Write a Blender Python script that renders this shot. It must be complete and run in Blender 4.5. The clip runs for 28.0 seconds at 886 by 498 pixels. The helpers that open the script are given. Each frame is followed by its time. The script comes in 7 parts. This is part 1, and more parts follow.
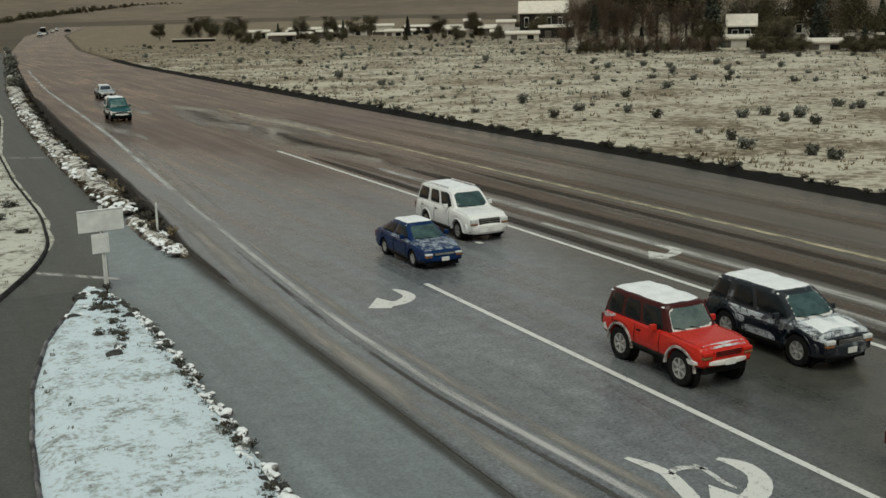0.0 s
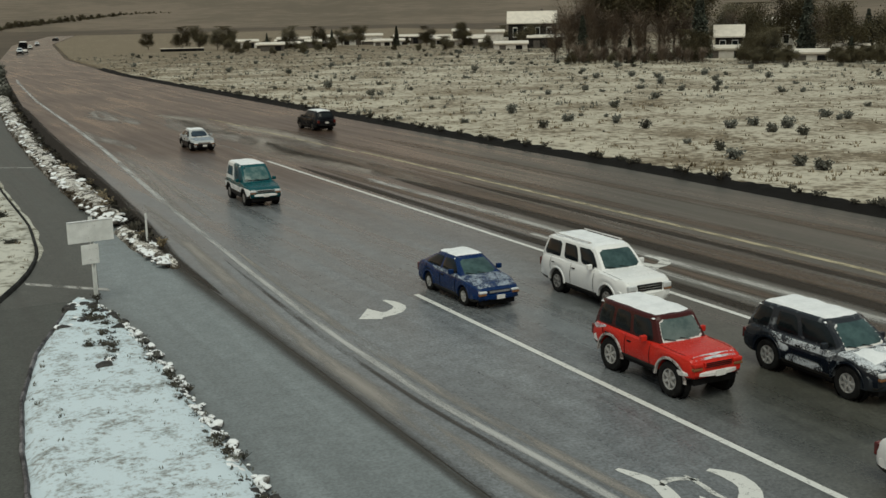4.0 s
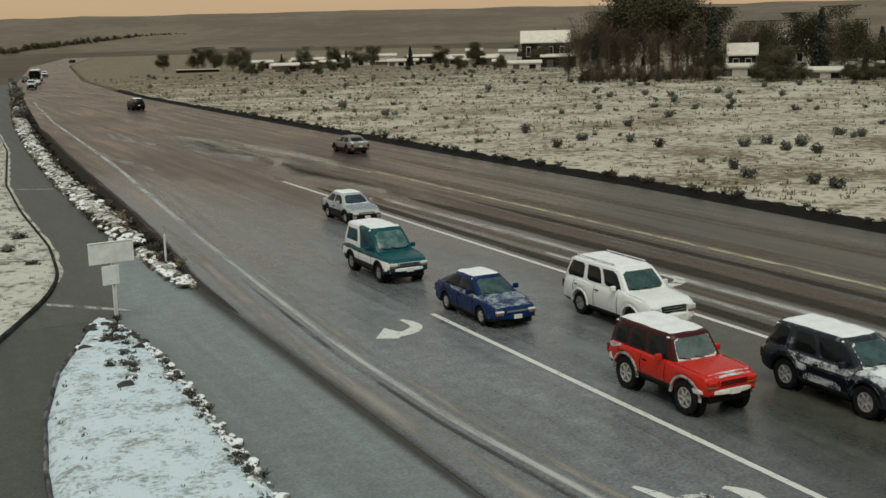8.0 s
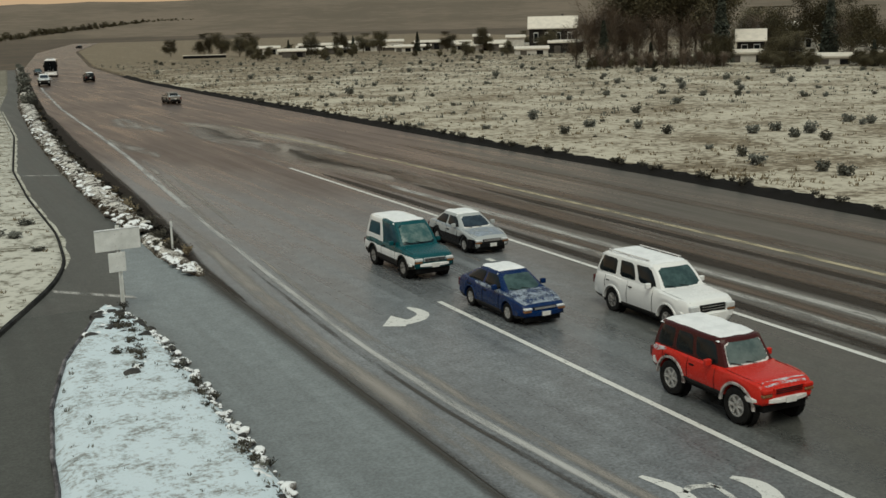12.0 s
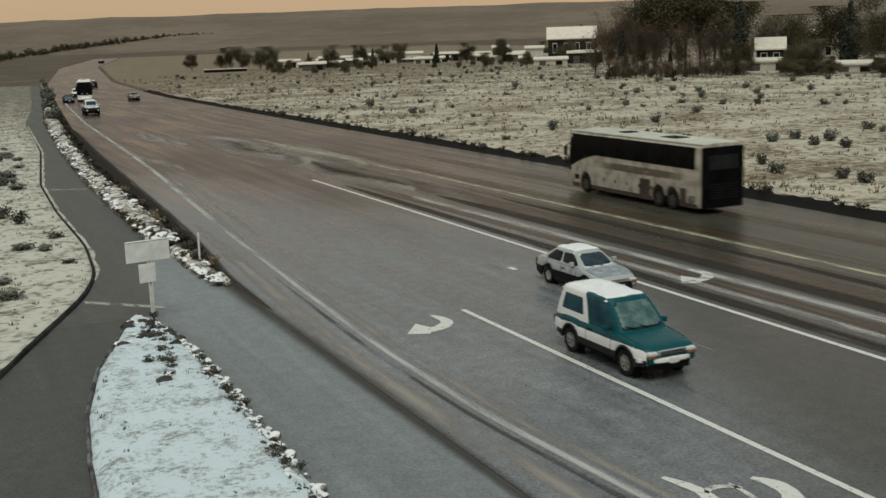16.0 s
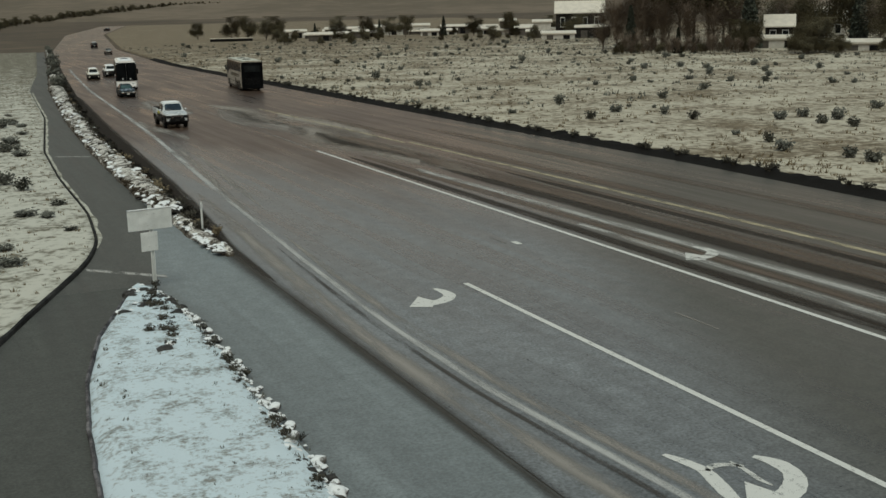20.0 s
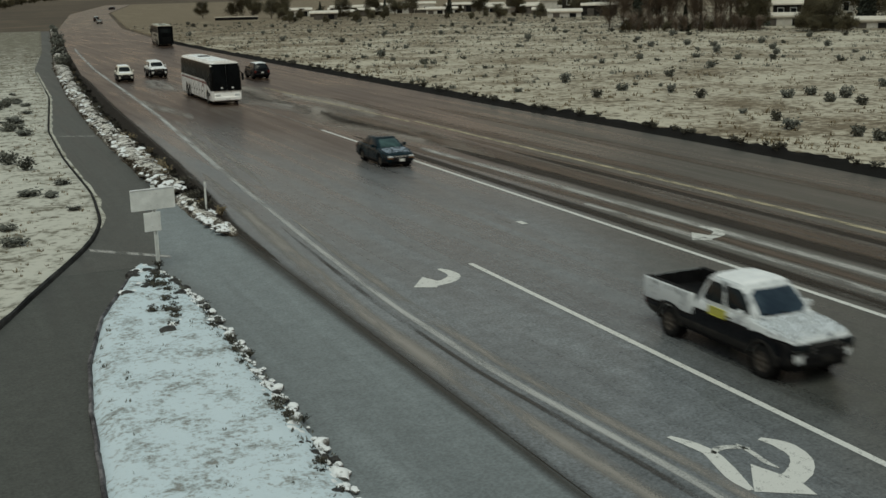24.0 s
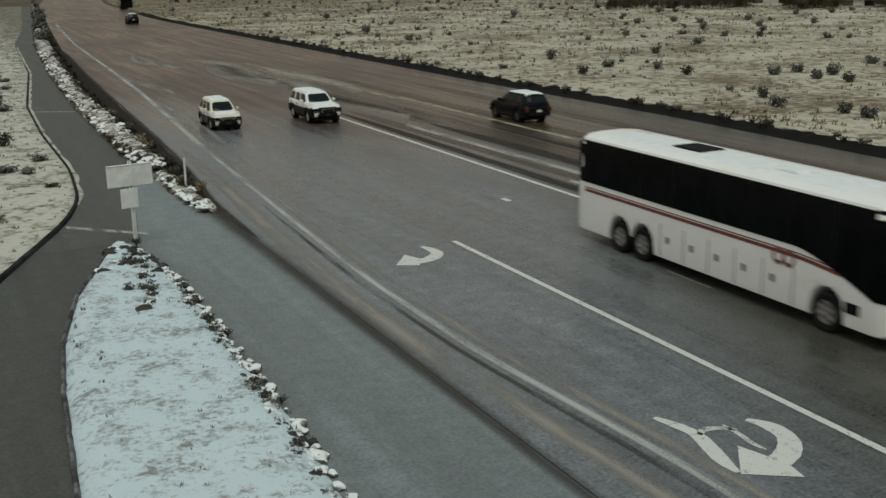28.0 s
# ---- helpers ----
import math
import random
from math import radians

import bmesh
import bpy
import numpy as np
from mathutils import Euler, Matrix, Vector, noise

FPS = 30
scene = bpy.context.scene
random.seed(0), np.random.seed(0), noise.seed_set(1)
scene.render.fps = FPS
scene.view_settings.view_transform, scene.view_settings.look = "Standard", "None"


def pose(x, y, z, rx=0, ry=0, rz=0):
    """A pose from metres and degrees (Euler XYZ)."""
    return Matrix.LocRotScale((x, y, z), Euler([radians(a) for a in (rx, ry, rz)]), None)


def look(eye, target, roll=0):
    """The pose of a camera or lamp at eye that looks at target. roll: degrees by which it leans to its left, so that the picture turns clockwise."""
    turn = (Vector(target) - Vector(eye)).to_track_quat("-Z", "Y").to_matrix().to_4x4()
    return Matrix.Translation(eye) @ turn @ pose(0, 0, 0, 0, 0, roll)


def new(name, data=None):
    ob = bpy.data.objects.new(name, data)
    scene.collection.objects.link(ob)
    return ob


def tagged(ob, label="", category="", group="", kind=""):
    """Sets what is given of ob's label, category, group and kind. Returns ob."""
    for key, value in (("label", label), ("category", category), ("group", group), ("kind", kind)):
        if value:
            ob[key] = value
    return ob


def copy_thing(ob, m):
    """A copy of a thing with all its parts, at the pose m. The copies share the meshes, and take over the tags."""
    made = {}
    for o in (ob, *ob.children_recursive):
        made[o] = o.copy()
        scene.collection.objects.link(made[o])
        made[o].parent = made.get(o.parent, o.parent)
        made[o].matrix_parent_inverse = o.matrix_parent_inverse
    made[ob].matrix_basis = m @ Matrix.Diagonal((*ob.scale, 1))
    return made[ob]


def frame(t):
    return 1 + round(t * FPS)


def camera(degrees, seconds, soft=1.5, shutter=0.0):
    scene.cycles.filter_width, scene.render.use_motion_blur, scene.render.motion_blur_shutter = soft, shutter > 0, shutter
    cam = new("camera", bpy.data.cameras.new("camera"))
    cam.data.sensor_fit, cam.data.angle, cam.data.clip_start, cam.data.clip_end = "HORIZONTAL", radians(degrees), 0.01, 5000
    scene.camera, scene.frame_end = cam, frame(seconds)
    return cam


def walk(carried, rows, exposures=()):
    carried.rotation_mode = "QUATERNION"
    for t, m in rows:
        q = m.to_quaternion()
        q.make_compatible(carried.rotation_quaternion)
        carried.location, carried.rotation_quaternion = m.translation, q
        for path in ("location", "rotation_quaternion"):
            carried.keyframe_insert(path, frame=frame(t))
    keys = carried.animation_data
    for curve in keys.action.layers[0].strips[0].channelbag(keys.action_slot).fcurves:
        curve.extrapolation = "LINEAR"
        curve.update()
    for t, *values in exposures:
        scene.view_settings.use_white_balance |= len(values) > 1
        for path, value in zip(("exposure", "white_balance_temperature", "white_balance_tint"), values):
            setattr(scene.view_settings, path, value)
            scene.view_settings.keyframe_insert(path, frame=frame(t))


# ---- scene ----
cam = camera(42.87, 28.0, soft=1.5, shutter=0.4)
walk(cam, [
    (0, look((0.272, 0.212, 9.381), (21.858, 44.074, -1.115), -1.205)),
    (0.5, look((0.072, -0.024, 9.478), (21.832, 43.830, -0.686), -1.099)),
    (1, look((0.199, 0.132, 9.428), (22.114, 43.901, -0.771), -0.983)),
    (1.5, look((0.233, 0.108, 9.421), (21.926, 43.926, -1.034), -1.096)),
    (2, look((0.076, -0.131, 9.462), (21.873, 43.738, -0.561), -1.012)),
    (2.5, look((0.273, 0.227, 9.397), (22.116, 43.968, -1.071), -1.031)),
    (3, look((0.132, 0.070, 9.470), (22.031, 43.830, -0.802), -1.024)),
    (3.5, look((0.155, 0.131, 9.439), (22.239, 43.846, -0.629), -1.077)),
    (5.5, look((0.296, 0.286, 9.552), (22.315, 43.986, -0.719), -1.114)),
    (6, look((0.191, 0.157, 9.613), (22.089, 43.969, -0.436), -1.093)),
    (6.5, look((0.018, -0.090, 9.555), (22.007, 43.827, 0.184), -1.164)),
    (7, look((0.047, 0.022, 9.585), (22.084, 43.866, -0.008), -1.125)),
    (7.5, look((-0.041, -0.129, 9.554), (21.681, 43.966, 0.403), -1.207)),
    (8, look((-0.013, -0.086, 9.547), (21.598, 44.039, 0.281), -1.421)),
    (8.5, look((0.059, -0.040, 9.557), (21.532, 44.065, -0.117), -1.310)),
    (9, look((0.084, 0.029, 9.541), (21.571, 44.095, -0.281), -1.299)),
    (9.5, look((-0.006, -0.064, 9.585), (21.446, 44.080, 0.040), -1.310)),
    (10, look((0.080, 0.028, 9.573), (21.406, 44.186, -0.187), -1.312)),
    (10.5, look((0.052, -0.059, 9.572), (21.354, 44.134, -0.085), -1.466)),
    (11, look((-0.049, -0.116, 9.585), (21.206, 44.122, 0.034), -1.491)),
    (11.5, look((-0.022, -0.107, 9.630), (21.256, 44.092, -0.050), -1.537)),
    (12, look((0.044, 0.032, 9.573), (21.319, 44.192, -0.288), -1.408)),
    (12.5, look((-0.050, -0.113, 9.599), (20.978, 44.142, -0.365), -1.429)),
    (13, look((-0.039, -0.060, 9.618), (21.123, 44.154, -0.247), -1.453)),
    (13.5, look((0.024, -0.014, 9.573), (20.971, 44.256, -0.496), -1.427)),
    (15.5, look((0.350, 0.290, 9.513), (21.130, 44.629, -0.601), -1.763)),
    (16, look((-0.334, -0.533, 9.633), (20.181, 44.094, 0.278), -2.019)),
    (16.5, look((-0.379, -0.575, 9.615), (19.870, 44.145, 0.122), -1.889)),
    (17, look((-0.381, -0.662, 9.606), (19.966, 44.049, 0.282), -2.177)),
    (17.5, look((-0.297, -0.562, 9.633), (20.131, 44.083, 0.173), -2.188)),
    (18, look((-0.271, -0.439, 9.560), (20.000, 44.231, -0.120), -2.145)),
    (18.5, look((-0.213, -0.402, 9.605), (20.127, 44.206, -0.212), -2.043)),
    (19, look((-0.189, -0.338, 9.590), (20.029, 44.256, -0.537), -1.700)),
    (19.5, look((-0.165, -0.291, 9.566), (20.088, 44.232, -0.805), -1.353)),
    (20, look((-0.238, -0.344, 9.572), (19.998, 44.157, -0.926), -1.185)),
    (20.5, look((-0.327, -0.390, 9.577), (19.600, 44.170, -1.254), -1.156)),
    (22.5, look((-0.233, -0.355, 9.611), (19.532, 44.236, -1.387), -1.275)),
    (23, look((-0.216, -0.306, 9.615), (19.448, 44.251, -1.700), -1.393)),
    (23.5, look((-0.078, -0.163, 9.580), (19.656, 44.295, -2.000), -1.152)),
    (24, look((-0.090, -0.143, 9.554), (19.802, 44.291, -1.844), -1.285)),
    (24.5, look((0.009, 0.157, 9.535), (20.201, 44.460, -1.844), -1.151)),
    (25, look((0.020, -0.022, 9.570), (19.897, 44.346, -2.106), -1.157)),
    (25.5, look((-0.024, 0.025, 9.562), (19.933, 44.281, -2.403), -0.938)),
    (26, look((0.055, 0.105, 9.540), (20.018, 44.354, -2.438), -1.100)),
    (26.5, look((0.245, 0.275, 9.474), (20.377, 44.410, -2.640), -1.026)),
    (27, look((0.236, 0.298, 9.382), (20.485, 44.395, -2.679), -1.138)),
    (27.5, look((0.164, 0.199, 9.389), (20.368, 44.285, -2.786), -1.051)),
    (28, look((0.247, 0.352, 9.397), (20.590, 44.320, -2.969), -1.081)),
], exposures=[(0.0, -0.07, 6700, -4), (3.5, -0.07, 6700, -4), (6.0, -0.06, 6750, -3), (13.5, -0.03, 6750, -3), (16.0, -0.05, 6700, -2), (17.0, -0.13, 6750, -2), (19.0, -0.10, 6600, -4), (20.0, -0.23, 6500, -5),
              (22.5, -0.32, 6500, -6), (24.0, -0.32, 6500, -6), (25.2, -0.20, 6450, -3), (26.1, -0.17, 6450, -3), (27.0, -0.32, 6500, -4), (28.0, -0.32, 6500, -4)])

# ---- world and light: bright overcast over snow ----
world = bpy.data.worlds.new("overcast_sky")
scene.world = world
world.use_nodes = True
wn, wl = world.node_tree.nodes, world.node_tree.links
wn.clear()
SUN_EL, SUN_AZ = 60.0, 205.0
w_out = wn.new("ShaderNodeOutputWorld")
w_add = wn.new("ShaderNodeAddShader")
w_sky = wn.new("ShaderNodeTexSky")
w_sky.sky_type = "NISHITA"
w_sky.sun_disc = False
w_sky.sun_elevation, w_sky.sun_rotation = radians(SUN_EL), radians(SUN_AZ)
w_sky.dust_density = 4.0
w_b1 = wn.new("ShaderNodeBackground")
w_b1.inputs["Strength"].default_value = 0.04
w_tc = wn.new("ShaderNodeTexCoord")
w_sep = wn.new("ShaderNodeSeparateXYZ")
w_ramp = wn.new("ShaderNodeValToRGB")
w_ramp.color_ramp.elements[0].position, w_ramp.color_ramp.elements[0].color = 0.0, (1.43, 0.94, 0.61, 1)
w_ramp.color_ramp.elements[1].position, w_ramp.color_ramp.elements[1].color = 0.45, (0.74, 0.78, 0.80, 1)
for at_, colour in ((0.05, (1.38, 0.89, 0.57, 1)), (0.12, (1.04, 0.63, 0.39, 1)), (0.28, (0.90, 0.725, 0.575, 1))):
    w_ramp.color_ramp.elements.new(at_).color = colour
w_b2 = wn.new("ShaderNodeBackground")
w_b2.inputs["Strength"].default_value = 0.37
wl.new(w_sky.outputs[0], w_b1.inputs["Color"])
wl.new(w_tc.outputs["Generated"], w_sep.inputs[0])
wl.new(w_sep.outputs["Z"], w_ramp.inputs[0])
wl.new(w_ramp.outputs[0], w_b2.inputs["Color"])
wl.new(w_b1.outputs[0], w_add.inputs[0])
wl.new(w_b2.outputs[0], w_add.inputs[1])
wl.new(w_add.outputs[0], w_out.inputs["Surface"])

sun = new("sun", bpy.data.lights.new("sun", "SUN"))
sun.data.energy, sun.data.angle, sun.data.color = 1.45, radians(34), (1.0, 0.95, 0.88)
sun_dir = Vector((math.sin(radians(SUN_AZ)) * math.cos(radians(SUN_EL)), math.cos(radians(SUN_AZ)) * math.cos(radians(SUN_EL)), math.sin(radians(SUN_EL))))
sun.rotation_mode = "QUATERNION"
sun.rotation_quaternion = sun_dir.to_track_quat("Z", "Y")
sun.location = sun_dir * 60

# ---- materials ----


class Mat:
    """A small wrapper to lay out node materials."""

    def __init__(self, name):
        self.m = bpy.data.materials.new(name)
        self.m.use_nodes = True
        self.n, self.l = self.m.node_tree.nodes, self.m.node_tree.links
        self.bsdf = self.n["Principled BSDF"]
        self.out = self.n["Material Output"]

    def node(self, kind, **values):
        nd = self.n.new(kind)
        for k, v in values.items():
            nd.inputs[k].default_value = v
        return nd

    def link(self, a, b):
        self.l.new(a, b)

    def coords(self, world_space=False, scale=(1, 1, 1)):
        src = self.n.new("ShaderNodeNewGeometry").outputs["Position"] if world_space else self.n.new("ShaderNodeTexCoord").outputs["Object"]
        mp = self.n.new("ShaderNodeMapping")
        mp.inputs["Scale"].default_value = scale
        self.link(src, mp.inputs["Vector"])
        return mp.outputs["Vector"]

    def noise(self, vec, scale, detail=4.0, rough=0.55):
        nd = self.node("ShaderNodeTexNoise", Scale=scale, Detail=detail, Roughness=rough)
        self.link(vec, nd.inputs["Vector"])
        return nd.outputs["Fac"]

    def step(self, fac, lo, hi):
        nd = self.n.new("ShaderNodeMapRange")
        nd.interpolation_type = "SMOOTHSTEP"
        nd.inputs["From Min"].default_value, nd.inputs["From Max"].default_value = lo, hi
        self.link(fac, nd.inputs["Value"])
        return nd.outputs["Result"]

    def mix(self, fac, a, b):
        nd = self.n.new("ShaderNodeMix")
        nd.data_type = "RGBA"
        for sock, v in ((nd.inputs["Factor"], fac), (nd.inputs["A"], a), (nd.inputs["B"], b)):
            if isinstance(v, (int, float)):
                sock.default_value = v
            elif isinstance(v, tuple):
                sock.default_value = (*v, 1)
            else:
                self.link(v, sock)
        return nd.outputs["Result"]

    def math(self, op, a, b):
        nd = self.n.new("ShaderNodeMath")
        nd.operation = op
        for sock, v in zip(nd.inputs, (a, b)):
            if isinstance(v, (int, float)):
                sock.default_value = v
            else:
                self.link(v, sock)
        return nd.outputs[0]

    def base(self, col, rough=0.6, metal=0.0, spec=0.5):
        for sock, v in ((self.bsdf.inputs["Base Color"], col), (self.bsdf.inputs["Roughness"], rough)):
            if isinstance(v, (int, float)):
                sock.default_value = v
            elif isinstance(v, tuple):
                sock.default_value = (*v, 1)
            else:
                self.link(v, sock)
        self.bsdf.inputs["Metallic"].default_value = metal
        self.bsdf.inputs["Specular IOR Level"].default_value = spec
        return self

    def gain(self, col, fac):
        nd = self.n.new("ShaderNodeVectorMath")
        nd.operation = "SCALE"
        self.link(col, nd.inputs[0])
        self.link(fac, nd.inputs["Scale"])
        return nd.outputs[0]

    def bump(self, h, strength=0.3, dist=0.02):
        nd = self.node("ShaderNodeBump", Strength=strength, Distance=dist)
        self.link(h, nd.inputs["Height"])
        self.link(nd.outputs["Normal"], self.bsdf.inputs["Normal"])
        return self


def plain(name, col, col2, rough=0.5, metal=0.0, scale=2.0, fine=60.0, bump=0.15, coat=0.0, world_space=False, lo=0.35, hi=0.7, spec=0.5):
    """Two-scale colour variation with fine relief."""
    M = Mat(name)
    v = M.coords(world_space)
    a, b = M.noise(v, scale, 5), M.noise(v, fine, 3)
    f = M.step(M.math("ADD", M.math("MULTIPLY", a, 0.75), M.math("MULTIPLY", b, 0.25)), lo, hi)
    M.base(M.mix(f, col, col2), M.math("ADD", M.math("MULTIPLY", f, 0.12), rough - 0.06), metal, spec)
    M.bump(b, bump, 0.01)
    M.bsdf.inputs["Coat Weight"].default_value = coat
    M.bsdf.inputs["Coat Roughness"].default_value = 0.12
    return M.m


def car_paint(name, col, dirt=(0.16, 0.15, 0.14), amount=0.55, lo=0.48, hi=0.78, fine=22, spec=0.22):
    """Wet winter car paint: clear coat with a film of road spray over the sides."""
    M = Mat(name)
    v = M.coords()
    a, b = M.noise(v, 1.6, 6), M.noise(v, fine, 3)
    f = M.step(M.math("ADD", M.math("MULTIPLY", a, 0.6), M.math("MULTIPLY", b, 0.4)), lo, hi)
    M.base(M.mix(M.math("MULTIPLY", f, amount), col, dirt), M.math("ADD", M.math("MULTIPLY", f, 0.35), 0.25), 0.0, spec)
    M.bsdf.inputs["Coat Weight"].default_value = spec * 0.35
    M.bsdf.inputs["Coat Roughness"].default_value = 0.15
    return M.m


def asphalt(name, dark, light, slush=0.0, wet=0.35, film=None, spec=0.35, grain=1.0):
    """Wet asphalt: lengthwise wheel tracks that hold a film of water, coarse chippings, salt bloom and thin slush."""
    M = Mat(name)
    v = M.coords(True)
    streak = M.noise(M.coords(True, (1.0, 0.035, 1.0)), 1.1, 4, 0.6)
    thread = M.noise(M.coords(True, (1.0, 0.020, 1.0)), 5.0, 3, 0.6)
    patch = M.noise(M.coords(True, (0.16, 0.05, 1.0)), 1.0, 5, 0.6)
    grit, chips = M.noise(v, 45, 3, 0.7), M.noise(v, 11, 4, 0.75)
    fine = M.noise(v, 4.0, 5)
    f = M.step(M.math("ADD", M.math("ADD", M.math("MULTIPLY", streak, 0.5), M.math("MULTIPLY", thread, 0.12)), M.math("MULTIPLY", patch, 0.38)), 0.36, 0.66)
    col = M.mix(f, dark, light)
    if film is not None:  # road colour turns browner and darker towards the far and right lanes
        sep = M.n.new("ShaderNodeSeparateXYZ")
        M.link(v, sep.inputs[0])
        along = M.math("ADD", sep.outputs["Y"], M.math("MULTIPLY", M.math("SUBTRACT", sep.outputs["X"], 20.0), 2.6))
        mud = M.step(M.math("ADD", along, M.math("MULTIPLY", M.math("SUBTRACT", patch, 0.5), 80.0)), 34.0, 92.0)
        # near right lanes: wet, with the cars' dark reflection put into the colour
        wet_reflection_side = M.step(M.math("SUBTRACT", M.math("ADD", sep.outputs["X"], M.math("MULTIPLY", patch, 3.0)), M.math("MULTIPLY", sep.outputs["Y"], 0.35)), 9.3, 14.5)
        col = M.mix(mud, col, M.mix(f, film[0], film[1]))
        col = M.mix(M.math("MULTIPLY", wet_reflection_side, 0.88), col, M.mix(f, (0.025, 0.025, 0.017), (0.050, 0.049, 0.033)))
        col = M.mix(M.math("MULTIPLY", M.step(sep.outputs["Y"], 110.0, 260.0), 0.8), col, M.mix(f, (0.039, 0.0205, 0.0125), (0.072, 0.041, 0.0255)))
        col = M.mix(M.step(sep.outputs["Y"], 210.0, 430.0), col, M.mix(f, (0.064, 0.045, 0.029), (0.096, 0.070, 0.047)))
    mottle = M.noise(v, 1.7, 6, 0.7)
    rough = M.math("ADD", M.math("MULTIPLY", M.step(mottle, 0.36, 0.68), 0.36 * grain), M.math("MULTIPLY", M.step(chips, 0.32, 0.68), 0.9 * grain))
    col = M.gain(col, M.math("ADD", rough, 1.0 - 0.63 * grain))
    col = M.mix(M.math("MULTIPLY", grit, 0.22), col, (0.12, 0.115, 0.108))
    s = M.step(M.math("ADD", M.math("MULTIPLY", patch, 0.55), M.math("MULTIPLY", fine, 0.45)), 0.55, 0.72)
    col = M.mix(M.math("MULTIPLY", s, slush), col, (0.42, 0.42, 0.42))
    M.base(col, M.math("ADD", M.math("ADD", M.math("MULTIPLY", f, 0.22), M.math("MULTIPLY", fine, 0.12)), wet - 0.06), 0.0, spec)
    M.bump(M.math("ADD", M.math("MULTIPLY", grit, 0.5), M.math("MULTIPLY", chips, 0.5)), 0.25, 0.006)
    return M.m


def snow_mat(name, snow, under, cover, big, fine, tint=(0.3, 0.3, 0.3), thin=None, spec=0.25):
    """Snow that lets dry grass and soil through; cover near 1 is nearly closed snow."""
    M = Mat(name)
    v = M.coords(True)
    a, b, c = M.noise(v, big, 6, 0.6), M.noise(v, fine, 4, 0.65), M.noise(v, 30, 3, 0.7)
    mixed = M.math("ADD", M.math("MULTIPLY", a, 0.5), M.math("MULTIPLY", b, 0.5))
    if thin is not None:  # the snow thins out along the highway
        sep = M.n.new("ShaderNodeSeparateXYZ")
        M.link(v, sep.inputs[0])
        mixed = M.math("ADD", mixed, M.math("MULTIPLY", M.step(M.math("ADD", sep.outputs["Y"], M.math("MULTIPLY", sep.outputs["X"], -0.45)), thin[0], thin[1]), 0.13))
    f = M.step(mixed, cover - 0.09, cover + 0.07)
    col = M.mix(f, snow, M.mix(M.step(b, 0.3, 0.7), under, tint))
    M.base(col, 0.75, 0.0, spec)
    M.bump(M.math("ADD", M.math("MULTIPLY", b, 0.7), M.math("MULTIPLY", c, 0.3)), 0.6, 0.05)
    return M.m


def worn_paint(name, col, gone, rough=0.5, scale=3.0, stretch=(1.0, 1.0, 1.0), spec=0.4, soft=0.0):
    """Road paint with worn-through spots that show the asphalt colour."""
    M = Mat(name)
    v = M.coords(True)
    a, b = M.noise(M.coords(True, stretch), scale, 5, 0.65), M.noise(v, 28, 3, 0.7)
    f = M.step(M.math("ADD", M.math("MULTIPLY", a, 0.6), M.math("MULTIPLY", b, 0.4)), gone - 0.08, gone + 0.08)
    if soft:
        uv = M.n.new("ShaderNodeUVMap")
        sep = M.n.new("ShaderNodeSeparateXYZ")
        M.link(uv.outputs[0], sep.inputs[0])
        rim = M.math("SUBTRACT", 1.0, M.math("ABSOLUTE", M.math("SUBTRACT", M.math("MULTIPLY", sep.outputs["X"], 2.0), 1.0), 0.0))
        f = M.math("MAXIMUM", f, M.math("SUBTRACT", 1.0, M.step(M.math("MULTIPLY", rim, M.math("ADD", a, 0.5)), 0.0, soft)))
    hole = M.n.new("ShaderNodeBsdfTransparent")
    mx = M.n.new("ShaderNodeMixShader")
    M.base(M.mix(b, col, tuple(c * 0.8 for c in col)), rough, 0.0, spec)
    M.link(f, mx.inputs[0])
    M.link(M.bsdf.outputs[0], mx.inputs[1])
    M.link(hole.outputs[0], mx.inputs[2])
    M.link(mx.outputs[0], M.out.inputs["Surface"])
    return M.m


def snow_topped(name, col, col2, lo=0.25, hi=0.7, snow=(0.78, 0.8, 0.82), rag=0.9):
    """Stone, wood or roofing with snow lying on what faces up."""
    M = Mat(name)
    v = M.coords(True)
    a, b = M.noise(v, 1.5, 5), M.noise(v, 18, 4)
    geo = M.n.new("ShaderNodeNewGeometry")
    sep = M.n.new("ShaderNodeSeparateXYZ")
    M.link(geo.outputs["Normal"], sep.inputs[0])
    up = M.step(M.math("ADD", sep.outputs["Z"], M.math("MULTIPLY", M.math("SUBTRACT", M.math("ADD", M.math("MULTIPLY", a, 0.5), M.math("MULTIPLY", b, 0.5)), 0.5), rag)), lo, hi)
    M.base(M.mix(up, M.mix(a, col, col2), snow), 0.8, 0.0, 0.25)
    M.bump(b, 0.5, 0.02)
    return M.m


ROAD = asphalt("wet_asphalt", (0.101, 0.110, 0.118), (0.207, 0.224, 0.239), slush=0.14, wet=0.22, film=((0.029, 0.0150, 0.009), (0.066, 0.0370, 0.0228)), spec=0.36)
LOT = asphalt("damp_grey_asphalt", (0.146, 0.166, 0.174), (0.238, 0.268, 0.280), slush=0.06, wet=0.42, spec=0.25, grain=0.5)
LANE = asphalt("dark_lane_asphalt", (0.056, 0.059, 0.054), (0.086, 0.090, 0.083), slush=0.04, wet=0.5, spec=0.2, grain=0.6)
PATH = asphalt("dark_path_asphalt", (0.062, 0.064, 0.058), (0.104, 0.106, 0.098), slush=0.05, wet=0.45, spec=0.2, grain=0.6)
MUD_BAND = worn_paint("rusty_mud_film", (0.076, 0.048, 0.025), 0.52, 0.35, 1.5, (1.0, 0.05, 1.0), 0.35, 0.9)
